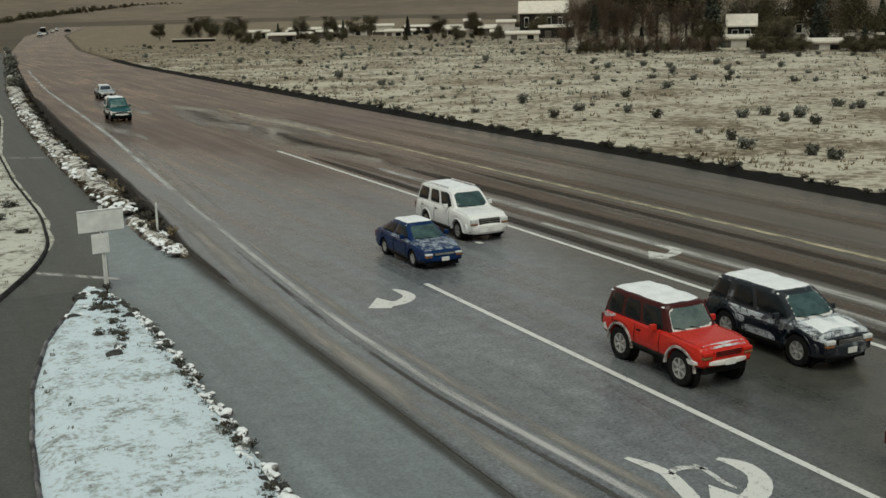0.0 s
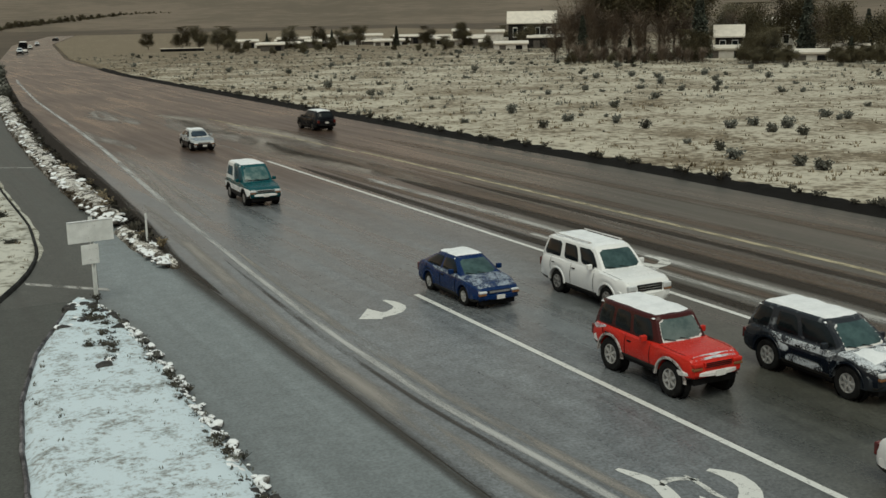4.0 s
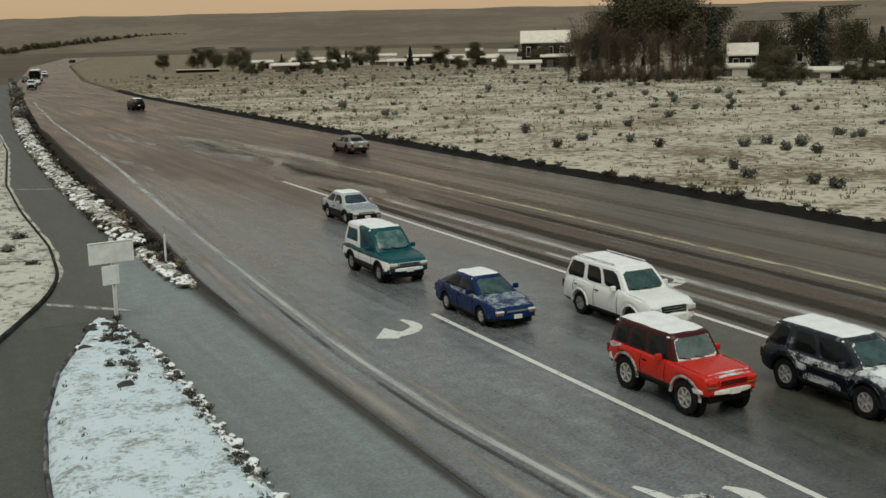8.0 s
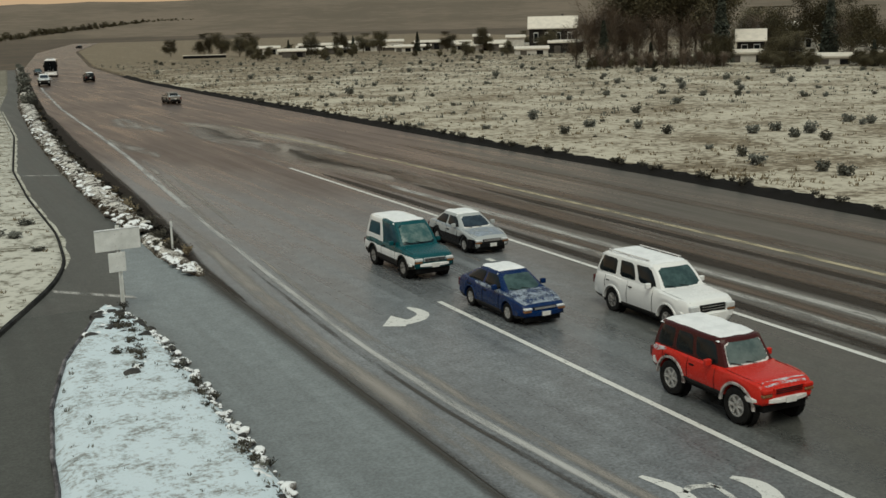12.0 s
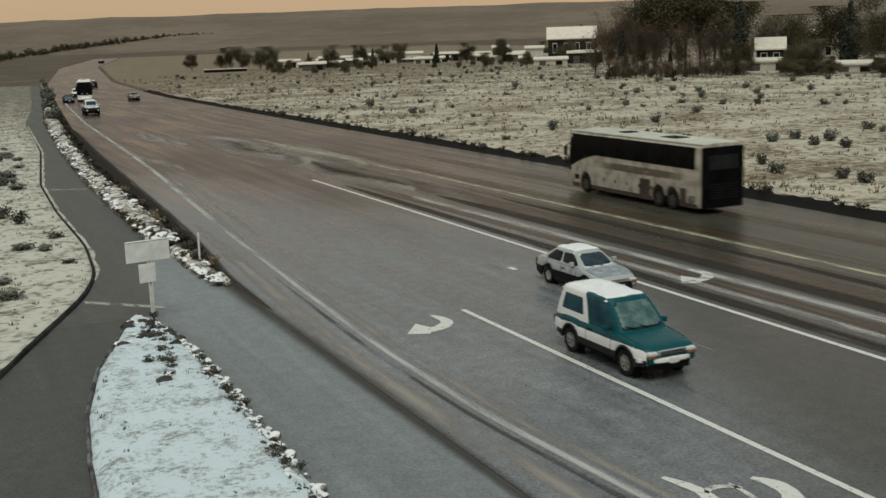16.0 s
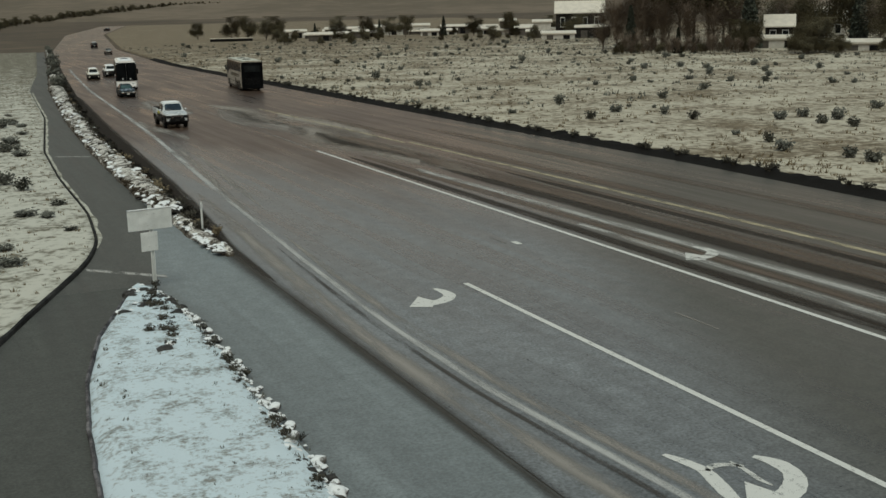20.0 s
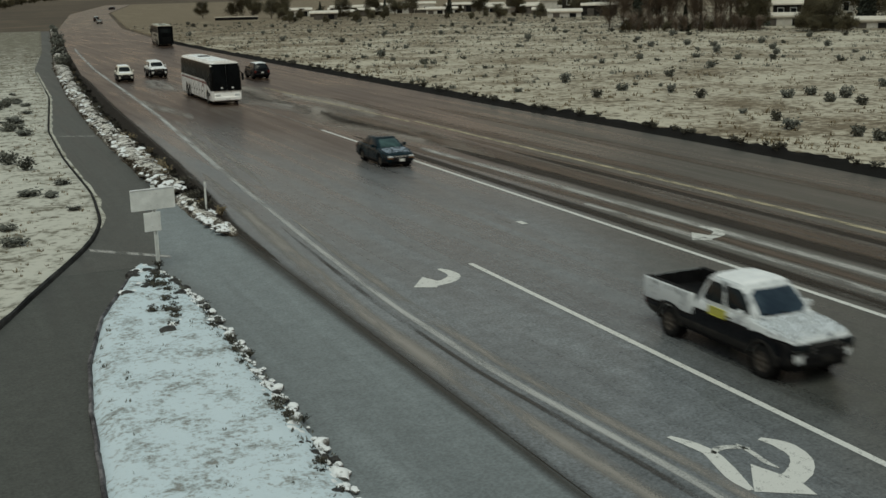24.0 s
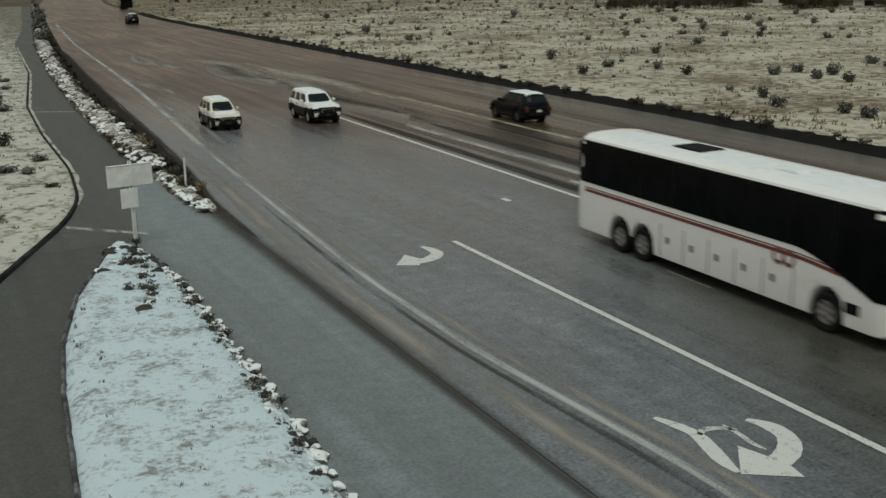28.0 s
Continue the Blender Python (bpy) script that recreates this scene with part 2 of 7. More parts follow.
FAINT_TRACK = worn_paint("thin_wet_track", (0.075, 0.068, 0.062), 0.50, 0.6, 1.8, (1.0, 0.10, 1.0), 0.15, 0.9)
FAINT_SALT = worn_paint("faint_salt_streak", (0.27, 0.250, 0.228), 0.52, 0.6, 1.5, (1.0, 0.07, 1.0), 0.3, 1.0)
DARK_GUTTER = worn_paint("soaked_black_gutter", (0.072, 0.065, 0.057), 0.64, 0.7, 1.1, (1.0, 0.14, 1.0), 0.1, 1.5)
GUTTER = worn_paint("wet_dark_track", (0.034, 0.027, 0.020), 0.56, 0.6, 1.8, (1.0, 0.07, 1.0), 0.15, 0.8)
SALT_LINE = worn_paint("salted_edge_line", (0.48, 0.48, 0.47), 0.53, 0.6, 2.4, (1.0, 0.06, 1.0), 0.3, 0.7)
SALT = worn_paint("salt_bloom", (0.31, 0.288, 0.264), 0.51, 0.6, 1.6, (1.0, 0.09, 1.0), 0.3, 0.9)
SLUSH = worn_paint("grey_slush", (0.34, 0.305, 0.268), 0.575, 0.6, 2.4, (1.0, 0.30, 1.0), 0.3, 1.2)
WHITE_PAINT = worn_paint("white_road_paint", (0.72, 0.72, 0.69), 0.615, 0.45, 4.5)
FADED_PAINT = worn_paint("faded_road_paint", (0.66, 0.66, 0.63), 0.55, 0.5, 2.2)
SMEAR = worn_paint("smeared_median_paint", (0.46, 0.45, 0.43), 0.53, 0.6, 2.0, (1.0, 0.12, 1.0), 0.3, 0.8)
YELLOW_PAINT = worn_paint("worn_yellow_road_paint", (0.46, 0.40, 0.27), 0.53, 0.5, 2.6, (1.0, 0.2, 1.0), 0.3, 0.6)
SNOW = snow_mat("fresh_snow", (0.590, 0.680, 0.738), (0.25, 0.305, 0.32), 0.566, 1.1, 7.0, (0.24, 0.235, 0.22))
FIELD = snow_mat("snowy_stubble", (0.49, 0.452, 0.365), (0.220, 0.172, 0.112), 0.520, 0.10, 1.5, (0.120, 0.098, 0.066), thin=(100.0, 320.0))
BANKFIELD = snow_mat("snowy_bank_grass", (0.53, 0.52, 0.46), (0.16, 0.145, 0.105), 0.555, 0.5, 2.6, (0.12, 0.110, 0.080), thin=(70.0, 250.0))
STEPPE = snow_mat("thin_snow_on_steppe", (0.126, 0.095, 0.064), (0.067, 0.048, 0.031), 0.47, 0.012, 0.09, (0.065, 0.053, 0.037))
VERGE = snow_mat("dark_wet_soil", (0.075, 0.060, 0.045), (0.026, 0.020, 0.015), 0.34, 0.5, 3.5, (0.014, 0.012, 0.010), spec=0.08)
EDGE_SOIL = snow_mat("black_wet_edge", (0.045, 0.040, 0.034), (0.009, 0.008, 0.007), 0.28, 0.5, 3.5, (0.012, 0.011, 0.010), spec=0.05)
ROCK = snow_topped("snow_capped_stone", (0.06, 0.055, 0.05), (0.17, 0.155, 0.14), 0.25, 0.75)
BANK = snow_topped("snow_bank_soil", (0.022, 0.017, 0.012), (0.085, 0.066, 0.046), 0.80, 1.15, (0.66, 0.64, 0.60), 4.5)
BARK = plain("bark", (0.09, 0.075, 0.06), (0.17, 0.14, 0.11), 0.9, scale=3, fine=30, bump=0.6)
SAGE = plain("sagebrush_leaves", (0.075, 0.078, 0.066), (0.155, 0.157, 0.135), 0.85, scale=4, fine=30)
DRYGRASS = plain("dry_grass", (0.13, 0.105, 0.066), (0.26, 0.21, 0.135), 0.9, scale=4, fine=30)
NEEDLES = plain("dark_needles", (0.018, 0.024, 0.017), (0.05, 0.056, 0.038), 0.85, scale=0.8, fine=12)
TWIGS = plain("bare_brown_twigs", (0.120, 0.092, 0.070), (0.215, 0.168, 0.130), 0.9, scale=0.6, fine=8)
AUTUMN = plain("brown_green_leaves", (0.046, 0.040, 0.020), (0.104, 0.086, 0.044), 0.85, scale=0.5, fine=8)
HILL = snow_mat("bare_hill", (0.168, 0.132, 0.096), (0.100, 0.078, 0.052), 0.5, 0.004, 0.03, (0.118, 0.096, 0.068))
GALV = plain("galvanised_steel", (0.42, 0.43, 0.44), (0.58, 0.59, 0.60), 0.45, 0.9, 4, 60)
SIGN_BACK = plain("frosted_sign_back", (0.56, 0.58, 0.57), (0.72, 0.74, 0.73), 0.5, 0.0, 3, 40)
TYRE = plain("tyre_rubber", (0.008, 0.008, 0.008), (0.02, 0.02, 0.02), 0.85, scale=6, fine=60, bump=0.3, spec=0.12)
ALLOY = plain("dull_alloy", (0.36, 0.36, 0.35), (0.58, 0.58, 0.57), 0.45, 0.35, 6, 60)
BLACK = plain("black_plastic", (0.005, 0.005, 0.006), (0.014, 0.014, 0.014), 0.7, scale=4, fine=50, spec=0.1)
CHROME = plain("chrome", (0.62, 0.62, 0.62), (0.8, 0.8, 0.8), 0.18, 1.0, 4, 60, 0.02)
GLASS = plain("dark_tinted_glass", (0.005, 0.007, 0.008), (0.012, 0.016, 0.018), 0.10, scale=1, fine=20, bump=0.0, coat=0.0, spec=0.2)
SCREEN = plain("green_tinted_windscreen", (0.022, 0.046, 0.048), (0.06, 0.105, 0.105), 0.12, scale=1.5, fine=9, bump=0.0, spec=0.3)
LAMP = plain("clear_lamp_lens", (0.55, 0.57, 0.58), (0.75, 0.77, 0.78), 0.12, 0.1, 8, 60)
AMBER = plain("amber_lens", (0.17, 0.075, 0.03), (0.22, 0.10, 0.04), 0.2, 0.0, 8, 60)
TAIL = plain("red_lens", (0.07, 0.008, 0.007), (0.11, 0.012, 0.010), 0.2, 0.0, 8, 60)
CARSNOW = plain("snow_on_car", (0.80, 0.82, 0.84), (0.68, 0.70, 0.72), 0.8, scale=3, fine=24, bump=0.5, spec=0.2)
FROST_THIN = worn_paint("thin_frost_film", (0.30, 0.35, 0.42), 0.50, 0.7, 3.2, (1.0, 0.8, 1.0), 0.2, 0.5)
FROST = worn_paint("slush_film", (0.62, 0.66, 0.70), 0.51, 0.7, 2.6, (1.0, 0.8, 1.0), 0.2, 0.5)
PLATE = plain("plain_plate", (0.6, 0.6, 0.58), (0.7, 0.7, 0.68), 0.5, scale=6, fine=50)

# ---- mesh helpers ----


def mesh_from(bm, name, smooth=None):
    me = bpy.data.meshes.new(name)
    bm.normal_update()
    bm.to_mesh(me)
    bm.free()
    if smooth is not None:
        me.polygons.foreach_set("use_smooth", [True] * len(me.polygons))
        me.set_sharp_from_angle(angle=radians(smooth))
    return me


def part(name, bm, material, parent=None, label="", smooth=None, at=None):
    """Links a bmesh (or a finished mesh) as one mesh object under a thing or a part."""
    me = bm if isinstance(bm, bpy.types.Mesh) else mesh_from(bm, name, smooth)
    if material is not None and not me.materials:
        me.materials.append(material)
    ob = new(name, me)
    if parent is not None:
        ob.parent = parent
    if at is not None:
        ob.matrix_basis = at
    if label:
        tagged(ob, label)
    return ob


def thing(name, label, category, group="", kind="", at=None):
    ob = tagged(new(name), label, category, group, kind)
    ob.empty_display_size = 0.3
    if at is not None:
        ob.matrix_basis = at
    return ob


def box(bm, x0, x1, y0, y1, z0, z1, bevel=0.0, seg=2):
    got = bmesh.ops.create_cube(bm, size=1.0, matrix=Matrix.Translation(((x0 + x1) / 2, (y0 + y1) / 2, (z0 + z1) / 2)) @ Matrix.Diagonal((x1 - x0, y1 - y0, z1 - z0, 1)))
    if bevel:
        edges = {e for v in got["verts"] for e in v.link_edges}
        bmesh.ops.bevel(bm, geom=list(edges), offset=bevel, segments=seg, affect="EDGES", profile=0.5)
    return bm


def boxed(*args, **kw):
    return box(bmesh.new(), *args, **kw)


def rod(bm, a, b, r0, r1=None, n=8):
    a, b = Vector(a), Vector(b)
    r1 = r0 if r1 is None else r1
    d = b - a
    m = Matrix.Translation((a + b) / 2) @ d.to_track_quat("Z", "Y").to_matrix().to_4x4()
    bmesh.ops.create_cone(bm, cap_ends=True, segments=n, radius1=r0, radius2=r1, depth=d.length, matrix=m)
    return bm


def lathe(bm, profile, n=24, axis="X"):
    """Turns (along, radius) pairs round the axis; closed at radius 0."""
    rings = []
    for a, r in profile:
        ring = []
        for i in range(n):
            t = 2 * math.pi * i / n
            ring.append(bm.verts.new((a, r * math.cos(t), r * math.sin(t)) if axis == "X" else (r * math.cos(t), r * math.sin(t), a)))
        rings.append(ring)
    for p, q in zip(rings, rings[1:]):
        for i in range(n):
            bm.faces.new((p[i], p[(i + 1) % n], q[(i + 1) % n], q[i]))
    bmesh.ops.recalc_face_normals(bm, faces=bm.faces)
    return bm


def loft(bm, rings, caps=True):
    vs = [[bm.verts.new(p) for p in ring] for ring in rings]
    n = len(vs[0])
    for p, q in zip(vs, vs[1:]):
        for i in range(n):
            bm.faces.new((p[i], p[(i + 1) % n], q[(i + 1) % n], q[i]))
    if caps:
        bm.faces.new(vs[0])
        bm.faces.new(vs[-1])
    bmesh.ops.recalc_face_normals(bm, faces=bm.faces)
    return bm


def lerp(table, y):
    """Piecewise linear reading of (y, value) pairs."""
    if y <= table[0][0]:
        return table[0][1]
    for (a, u), (b, v) in zip(table, table[1:]):
        if y <= b:
            return u + (v - u) * (y - a) / (b - a)
    return table[-1][1]


def glide(table, y):
    """As lerp, with eased joints."""
    return (lerp(table, y - 1.5) + 2 * lerp(table, y) + lerp(table, y + 1.5)) / 4


def strip(xa, xb, ys, z=0.0, zb=None, cols=1):
    """A ribbon along y between the edges xa(y) and xb(y)."""
    bm = bmesh.new()
    uv = bm.loops.layers.uv.new("UVMap")
    rows = []
    for y in ys:
        a, b = xa(y), xb(y)
        rows.append([bm.verts.new((a + (b - a) * i / cols, y, z if zb is None else z + (zb - z) * i / cols)) for i in range(cols + 1)])
    for p, q in zip(rows, rows[1:]):
        for i in range(cols):
            f = bm.faces.new((p[i], p[i + 1], q[i + 1], q[i]))
            for lp, u in zip(f.loops, (i, i + 1, i + 1, i)):
                lp[uv].uv = (u / cols, lp.vert.co.y)
    bm.normal_update()
    if bm.faces and sum(f.normal.z for f in bm.faces) < 0:
        bmesh.ops.reverse_faces(bm, faces=bm.faces)
    return bm


def frange(a, b, step):
    n = max(1, round((b - a) / step))
    return [a + (b - a) * i / n for i in range(n + 1)]


# ---- plan: edges of road, path and verges as x over y ----
ROAD_L = [(-400, 10.4), (45, 10.5), (55, 11.4), (64, 12.0), (80, 12.8), (105, 14.1), (140, 16.3), (195, 21.0), (316, 32.0), (550, 62), (900, 128), (1600, 330)]
ROAD_R = [(-400, 42.0), (40, 41.3), (56, 41.7), (85, 41.2), (150, 41.2), (205, 41.6), (225, 42.4), (316, 48.6), (550, 79), (900, 146), (1600, 350)]
EDGE_LINE = [(-400, 12.7), (16, 12.7), (24, 12.1), (31, 12.1), (41, 12.6), (47, 13.0), (54, 13.4), (68, 14.4), (88, 15.9), (107, 17.0), (150, 19.2), (195, 22.6), (316, 33.2), (550, 63)]
PATH_L = [(-20, -14), (20, -5.0), (33, 0.5), (38.8, 2.7), (42.6, 4.2), (44.8, 5.0), (48.7, 5.9), (56, 6.5), (68.7, 6.6), (84, 7.2), (112, 10.0), (155, 12.4), (200, 17.5), (316, 28.0)]
PATH_R = [(57, 9.4), (67, 9.6), (82, 10.0), (110, 11.4), (155, 14.6), (200, 19.2), (316, 30.0)]
STRIP_R = [(44, 10.4), (57, 10.7), (68, 11.2), (89, 11.8), (131, 14.6), (195, 20.2), (316, 31.2)]


def road_l(y):
    return glide(ROAD_L, y)


def road_r(y):
    return glide(ROAD_R, y)


YS = frange(-300, 20, 20) + frange(22, 130, 2) + frange(135, 320, 6) + frange(335, 905, 30)

# ---- ground ----
bm = bmesh.new()
bmesh.ops.create_grid(bm, x_segments=90, y_segments=90, size=4500)
for v in bm.verts:
    d = v.co.length
    v.co.z = -0.08
tagged(part("ground", bm, STEPPE), "thin patchy snow over brown steppe soil", "ground", kind="structure")

road = tagged(part("road", strip(road_l, road_r, YS, 0.0, cols=6), ROAD), "wet brown-grey asphalt highway with slush streaks", "road", kind="structure")
tagged(part("pavement", strip(lambda y: -60, lambda y: road_l(y) - 0.02, [y for y in YS if -300 <= y <= 60], -0.012, cols=4), LOT), "damp grey asphalt apron beside the highway", "pavement", kind="structure")
# separate darker sheet; the view's corner darkening is put into its colour
tagged(part("pavement_lane", strip(lambda y: glide(PATH_L, y) - 0.1, lambda y: lerp(((-20, -1.0), (16, 1.9), (25.6, 2.7), (33.7, 4.0), (39.6, 6.0), (41, 6.0)), y), frange(-20, 40, 2), -0.007, cols=2), LANE), "asphalt lane beside the snow island, corner darkening in its colour", "pavement", kind="structure")
tagged(part("pavement_path", strip(lambda y: glide(PATH_L, y) - 0.1, lambda y: glide(PATH_R, y) + 0.1 if y > 57 else 9.5 - (57 - y) * 0.16, [y for y in YS if 40 <= y <= 316], -0.004, cols=2), PATH), "narrow dark asphalt path between snow banks", "path", kind="structure")

# snow field beyond the highway, a step above it
bm = bmesh.new()
ys = frange(-300, 40, 20) + frange(42, 330, 3) + frange(345, 900, 25)
rows = []
for y in ys:
    x0 = road_r(y) + 1.25
    xs_ = [x0 + (0.0, 0.15, 0.6, 2, 5, 9, 14, 20, 28, 38, 50, 66, 86, 115, 150, 200, 270)[i] for i in range(17)]
    rows.append([bm.verts.new((x, y, (-0.06 if i == 0 else 0.22 + 0.10 * noise.noise(Vector((x * 0.12, y * 0.12, 3.0))) + 0.05 * noise.noise(Vector((x * 0.6, y * 0.6, 1.0)))))) for i, x in enumerate(xs_)])
for p, q in zip(rows, rows[1:]):
    for i in range(16):
        bm.faces.new((p[i], p[i + 1], q[i + 1], q[i]))
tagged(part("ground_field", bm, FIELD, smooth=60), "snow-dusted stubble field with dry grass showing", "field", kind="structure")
# dark wet edge between asphalt and field
bm = bmesh.new()
rows = []
for y in [y for y in YS if y < 18] + frange(18, 170, 0.45) + [y for y in YS if 170 < y < 245]:
    w = 0.16 * noise.noise(Vector((y * 0.7, 0, 0))) + 0.12 * noise.noise(Vector((y * 2.3, 0, 5)))
    x0 = road_r(y)
    rows.append([bm.verts.new((x0 + dx + w, y, z)) for dx, z in ((-0.15 - 1.4 * w, 0.004), (0.25 - 0.8 * w, 0.05), (0.65, 0.14 + 0.3 * w), (1.15 + 0.9 * noise.noise(Vector((y * 1.3, 3, 3))), 0.28 + 0.9 * w), (1.6 + 0.8 * noise.noise(Vector((y * 0.9, 9, 3))), 0.14))])
for p, q in zip(rows, rows[1:]):
    for i in range(4):
        bm.faces.new((p[i], p[i + 1], q[i + 1], q[i]))
tagged(part("verge", bm, EDGE_SOIL, smooth=60), "dark wet soil edge along the snow field", "verge", kind="structure")

# snow left of the path
bm = bmesh.new()
rows = []
for y in [y for y in YS if -20 <= y <= 316]:
    x1 = glide(PATH_L, y)
    xs_ = [x1 - d for d in (0.0, 0.12, 0.6, 1.5, 3, 6, 10, 16, 25, 40, 70, 120)]
    rows.append([bm.verts.new((x, y, -0.03 if i == 0 else 0.12 + (0.08 * noise.noise(Vector((x * 0.3, y * 0.3, 5.0))) if i > 1 else 0.02 * noise.noise(Vector((x, y, 2.0)))))) for i, x in enumerate(xs_)])
for p, q in zip(rows, rows[1:]):
    for i in range(11):
        bm.faces.new((p[i + 1], p[i], q[i], q[i + 1]))
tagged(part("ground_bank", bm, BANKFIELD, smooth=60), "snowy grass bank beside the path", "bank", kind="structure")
# dark kerb that edges that bank
bm = bmesh.new()
rows = []
for y in [y for y in frange(10, 120, 0.8)]:
    x1 = glide(PATH_L, y)
    dx = (glide(PATH_L, y + 0.2) - glide(PATH_L, y - 0.2)) / 0.4
    nrm = Vector((1, -dx, 0)).normalized()
    c = Vector((x1, y, 0))
    rows.append([bm.verts.new(c + nrm * d + Vector((0, 0, z))) for d, z in ((-0.08, 0.0), (-0.06, 0.15 + 0.05 * noise.noise(Vector((y * 0.6, 0, 1)))), (0.03 + 0.04 * noise.noise(Vector((y * 0.5, 2, 0))), 0.12), (0.07, -0.02))])
for p, q in zip(rows, rows[1:]):
    for i in range(3):
        bm.faces.new((p[i], p[i + 1], q[i + 1], q[i]))
tagged(part("kerb", bm, plain("dark_kerb_concrete", (0.010, 0.011, 0.012), (0.05, 0.05, 0.05), 0.7, world_space=True, scale=0.8, fine=9, spec=0.05), smooth=50), "dark concrete kerb along the path", "kerb", kind="structure")

# snow lying along the path's edge inside that kerb
bm = bmesh.new()
rows = []
for y in frange(47.5, 150, 0.8):
    x1 = glide(PATH_L, y) + 0.07
    w = min(1.0, (y - 47) / 3) * (0.20 + 0.13 * noise.noise(Vector((y * 0.45, 7, 0))))
    rows.append([bm.verts.new((x1 + w * u, y, z)) for u, z in ((0.0, 0.0), (0.2, 0.045), (0.7, 0.04), (1.0, -0.012))])
for p, q in zip(rows, rows[1:]):
    for i in range(3):
        bm.faces.new((p[i], p[i + 1], q[i + 1], q[i]))
tagged(part("snow_rim", bm, BANKFIELD, smooth=60), "thin rim of snow along the path edge", "snow", kind="structure")

# snow bank between path and highway, and the bare brown strip beside it
bm = bmesh.new()
rows = []
for y in frange(54.5, 316, 1.5):
    a, b = glide(PATH_R, max(y, 57)), glide(STRIP_R, y) + 0.3
    if y < 60:
        a += (60 - y) * 0.10
    h = 0.42 if y < 130 else 0.6
    prof = ((0.0, -0.05), (0.08, 0.5), (0.3, 0.95), (0.55, 1.0), (0.8, 0.75), (1.0, -0.05))
    rows.append([bm.verts.new((a + (b - a) * u + 0.12 * noise.noise(Vector((y * 0.5, i, 0))), y, h * z * (1 + 0.5 * noise.noise(Vector((y * 0.35, i * 0.7, 9)))) if z > 0 else z)) for i, (u, z) in enumerate(prof)])
for p, q in zip(rows, rows[1:]):
    for i in range(5):
        bm.faces.new((p[i], p[i + 1], q[i + 1], q[i]))
tagged(part("snow_bank", bm, BANK, smooth=70), "lumpy ploughed snow bank over brown soil", "snow bank", kind="structure")
tagged(part("verge_soil", strip(lambda y: glide(STRIP_R, y) - 0.3, lambda y: road_l(y) + 0.12, frange(46, 316, 2), 0.02, cols=2), VERGE), "bare brown soil strip beside the highway", "verge", kind="structure")

# ---- snow island ----
ISLE_R = [(-20, 5.6), (16, 6.3), (19.2, 6.5), (21.2, 6.7), (25.5, 6.75), (28.9, 6.9), (33.7, 6.9), (36.5, 6.75), (38.6, 6.45), (39.6, 6.0)]
ISLE_L = [(-20, -1.5), (16, 1.6), (21.1, 2.1), (25.6, 2.45), (29.5, 2.9), (33.7, 3.8), (37.5, 5.1), (38.8, 5.5), (39.6, 6.0)]
bm = bmesh.new()
rows = []
for y in frange(-20, 39.55, 0.45):
    a, b = lerp(ISLE_L, y), lerp(ISLE_R, y)
    row = []
    for i in range(15):
        u = i / 14
        edge = min(u, 1 - u)
        z = 0.22 * min(1.0, edge * 7) ** 0.6 if edge > 0 else -0.04
        z += (0.05 * noise.noise(Vector((a + (b - a) * u, y, 0)) * 1.3) + 0.03 * noise.noise(Vector((a + (b - a) * u, y, 7)) * 3.5)) if edge > 0 else 0
        row.append(bm.verts.new((a + (b - a) * u + (0.05 * noise.noise(Vector((y * 1.7, i * 9, 0))) if i in (0, 14) else 0), y, z)))
    rows.append(row)
for p, q in zip(rows, rows[1:]):
    for i in range(14):
        bm.faces.new((p[i], p[i + 1], q[i + 1], q[i]))
tagged(part("snow_island", bm, SNOW, smooth=70), "teardrop traffic island under fresh white snow", "island", kind="structure")

# low island kerb; the shade on its edge is put into the dark colour
bm = bmesh.new()
rows = []
for y in frange(-20, 39.4, 0.5):
    a, w = lerp(ISLE_L, y), 0.05 * noise.noise(Vector((y * 1.1, 0, 6)))
    rows.append([bm.verts.new((a + dx + w, y, z)) for dx, z in ((-0.05, -0.02), (-0.04, 0.10 + w), (0.02, 0.12 + w), (0.07, 0.02))])
for p, q in zip(rows, rows[1:]):
    for i in range(3):
        bm.faces.new((p[i], p[i + 1], q[i + 1], q[i]))
tagged(part("kerb_island", bm, plain("shaded_island_kerb", (0.03, 0.028, 0.031), (0.22, 0.21, 0.22), 0.75, world_space=True, scale=1.6, fine=9, spec=0.08), smooth=50), "kerb along the snow island, shade in its colour", "kerb", kind="structure")

# ---- road markings, each a thin sheet of worn paint ----
MARK_Z = 0.006


def marking(name, bm, material, label, z=MARK_Z):
    for v in bm.verts:
        v.co.z = z
    return part(name, bm, material, road, label)


def line_mark(xf, y0, y1, width, material, label, step=3.0, name="lane_line", z=MARK_Z):
    def half(y):
        """Films of slush, salt and mud thin out towards their ends."""
        if name in ("lane_line", "lane_dash"):
            return width / 2
        k = max(0.0, min(1.0, (y - y0) / 7.0, (y1 - y) / 7.0))
        return width / 2 * (0.05 + 0.95 * k ** 0.7) * (1 + 0.25 * noise.noise(Vector((xf(y), y * 0.25, 2.0))))

    return marking(name, strip(lambda y: xf(y) - half(y), lambda y: xf(y) + half(y), frange(y0, y1, min(step, 1.5))), material, label, z)


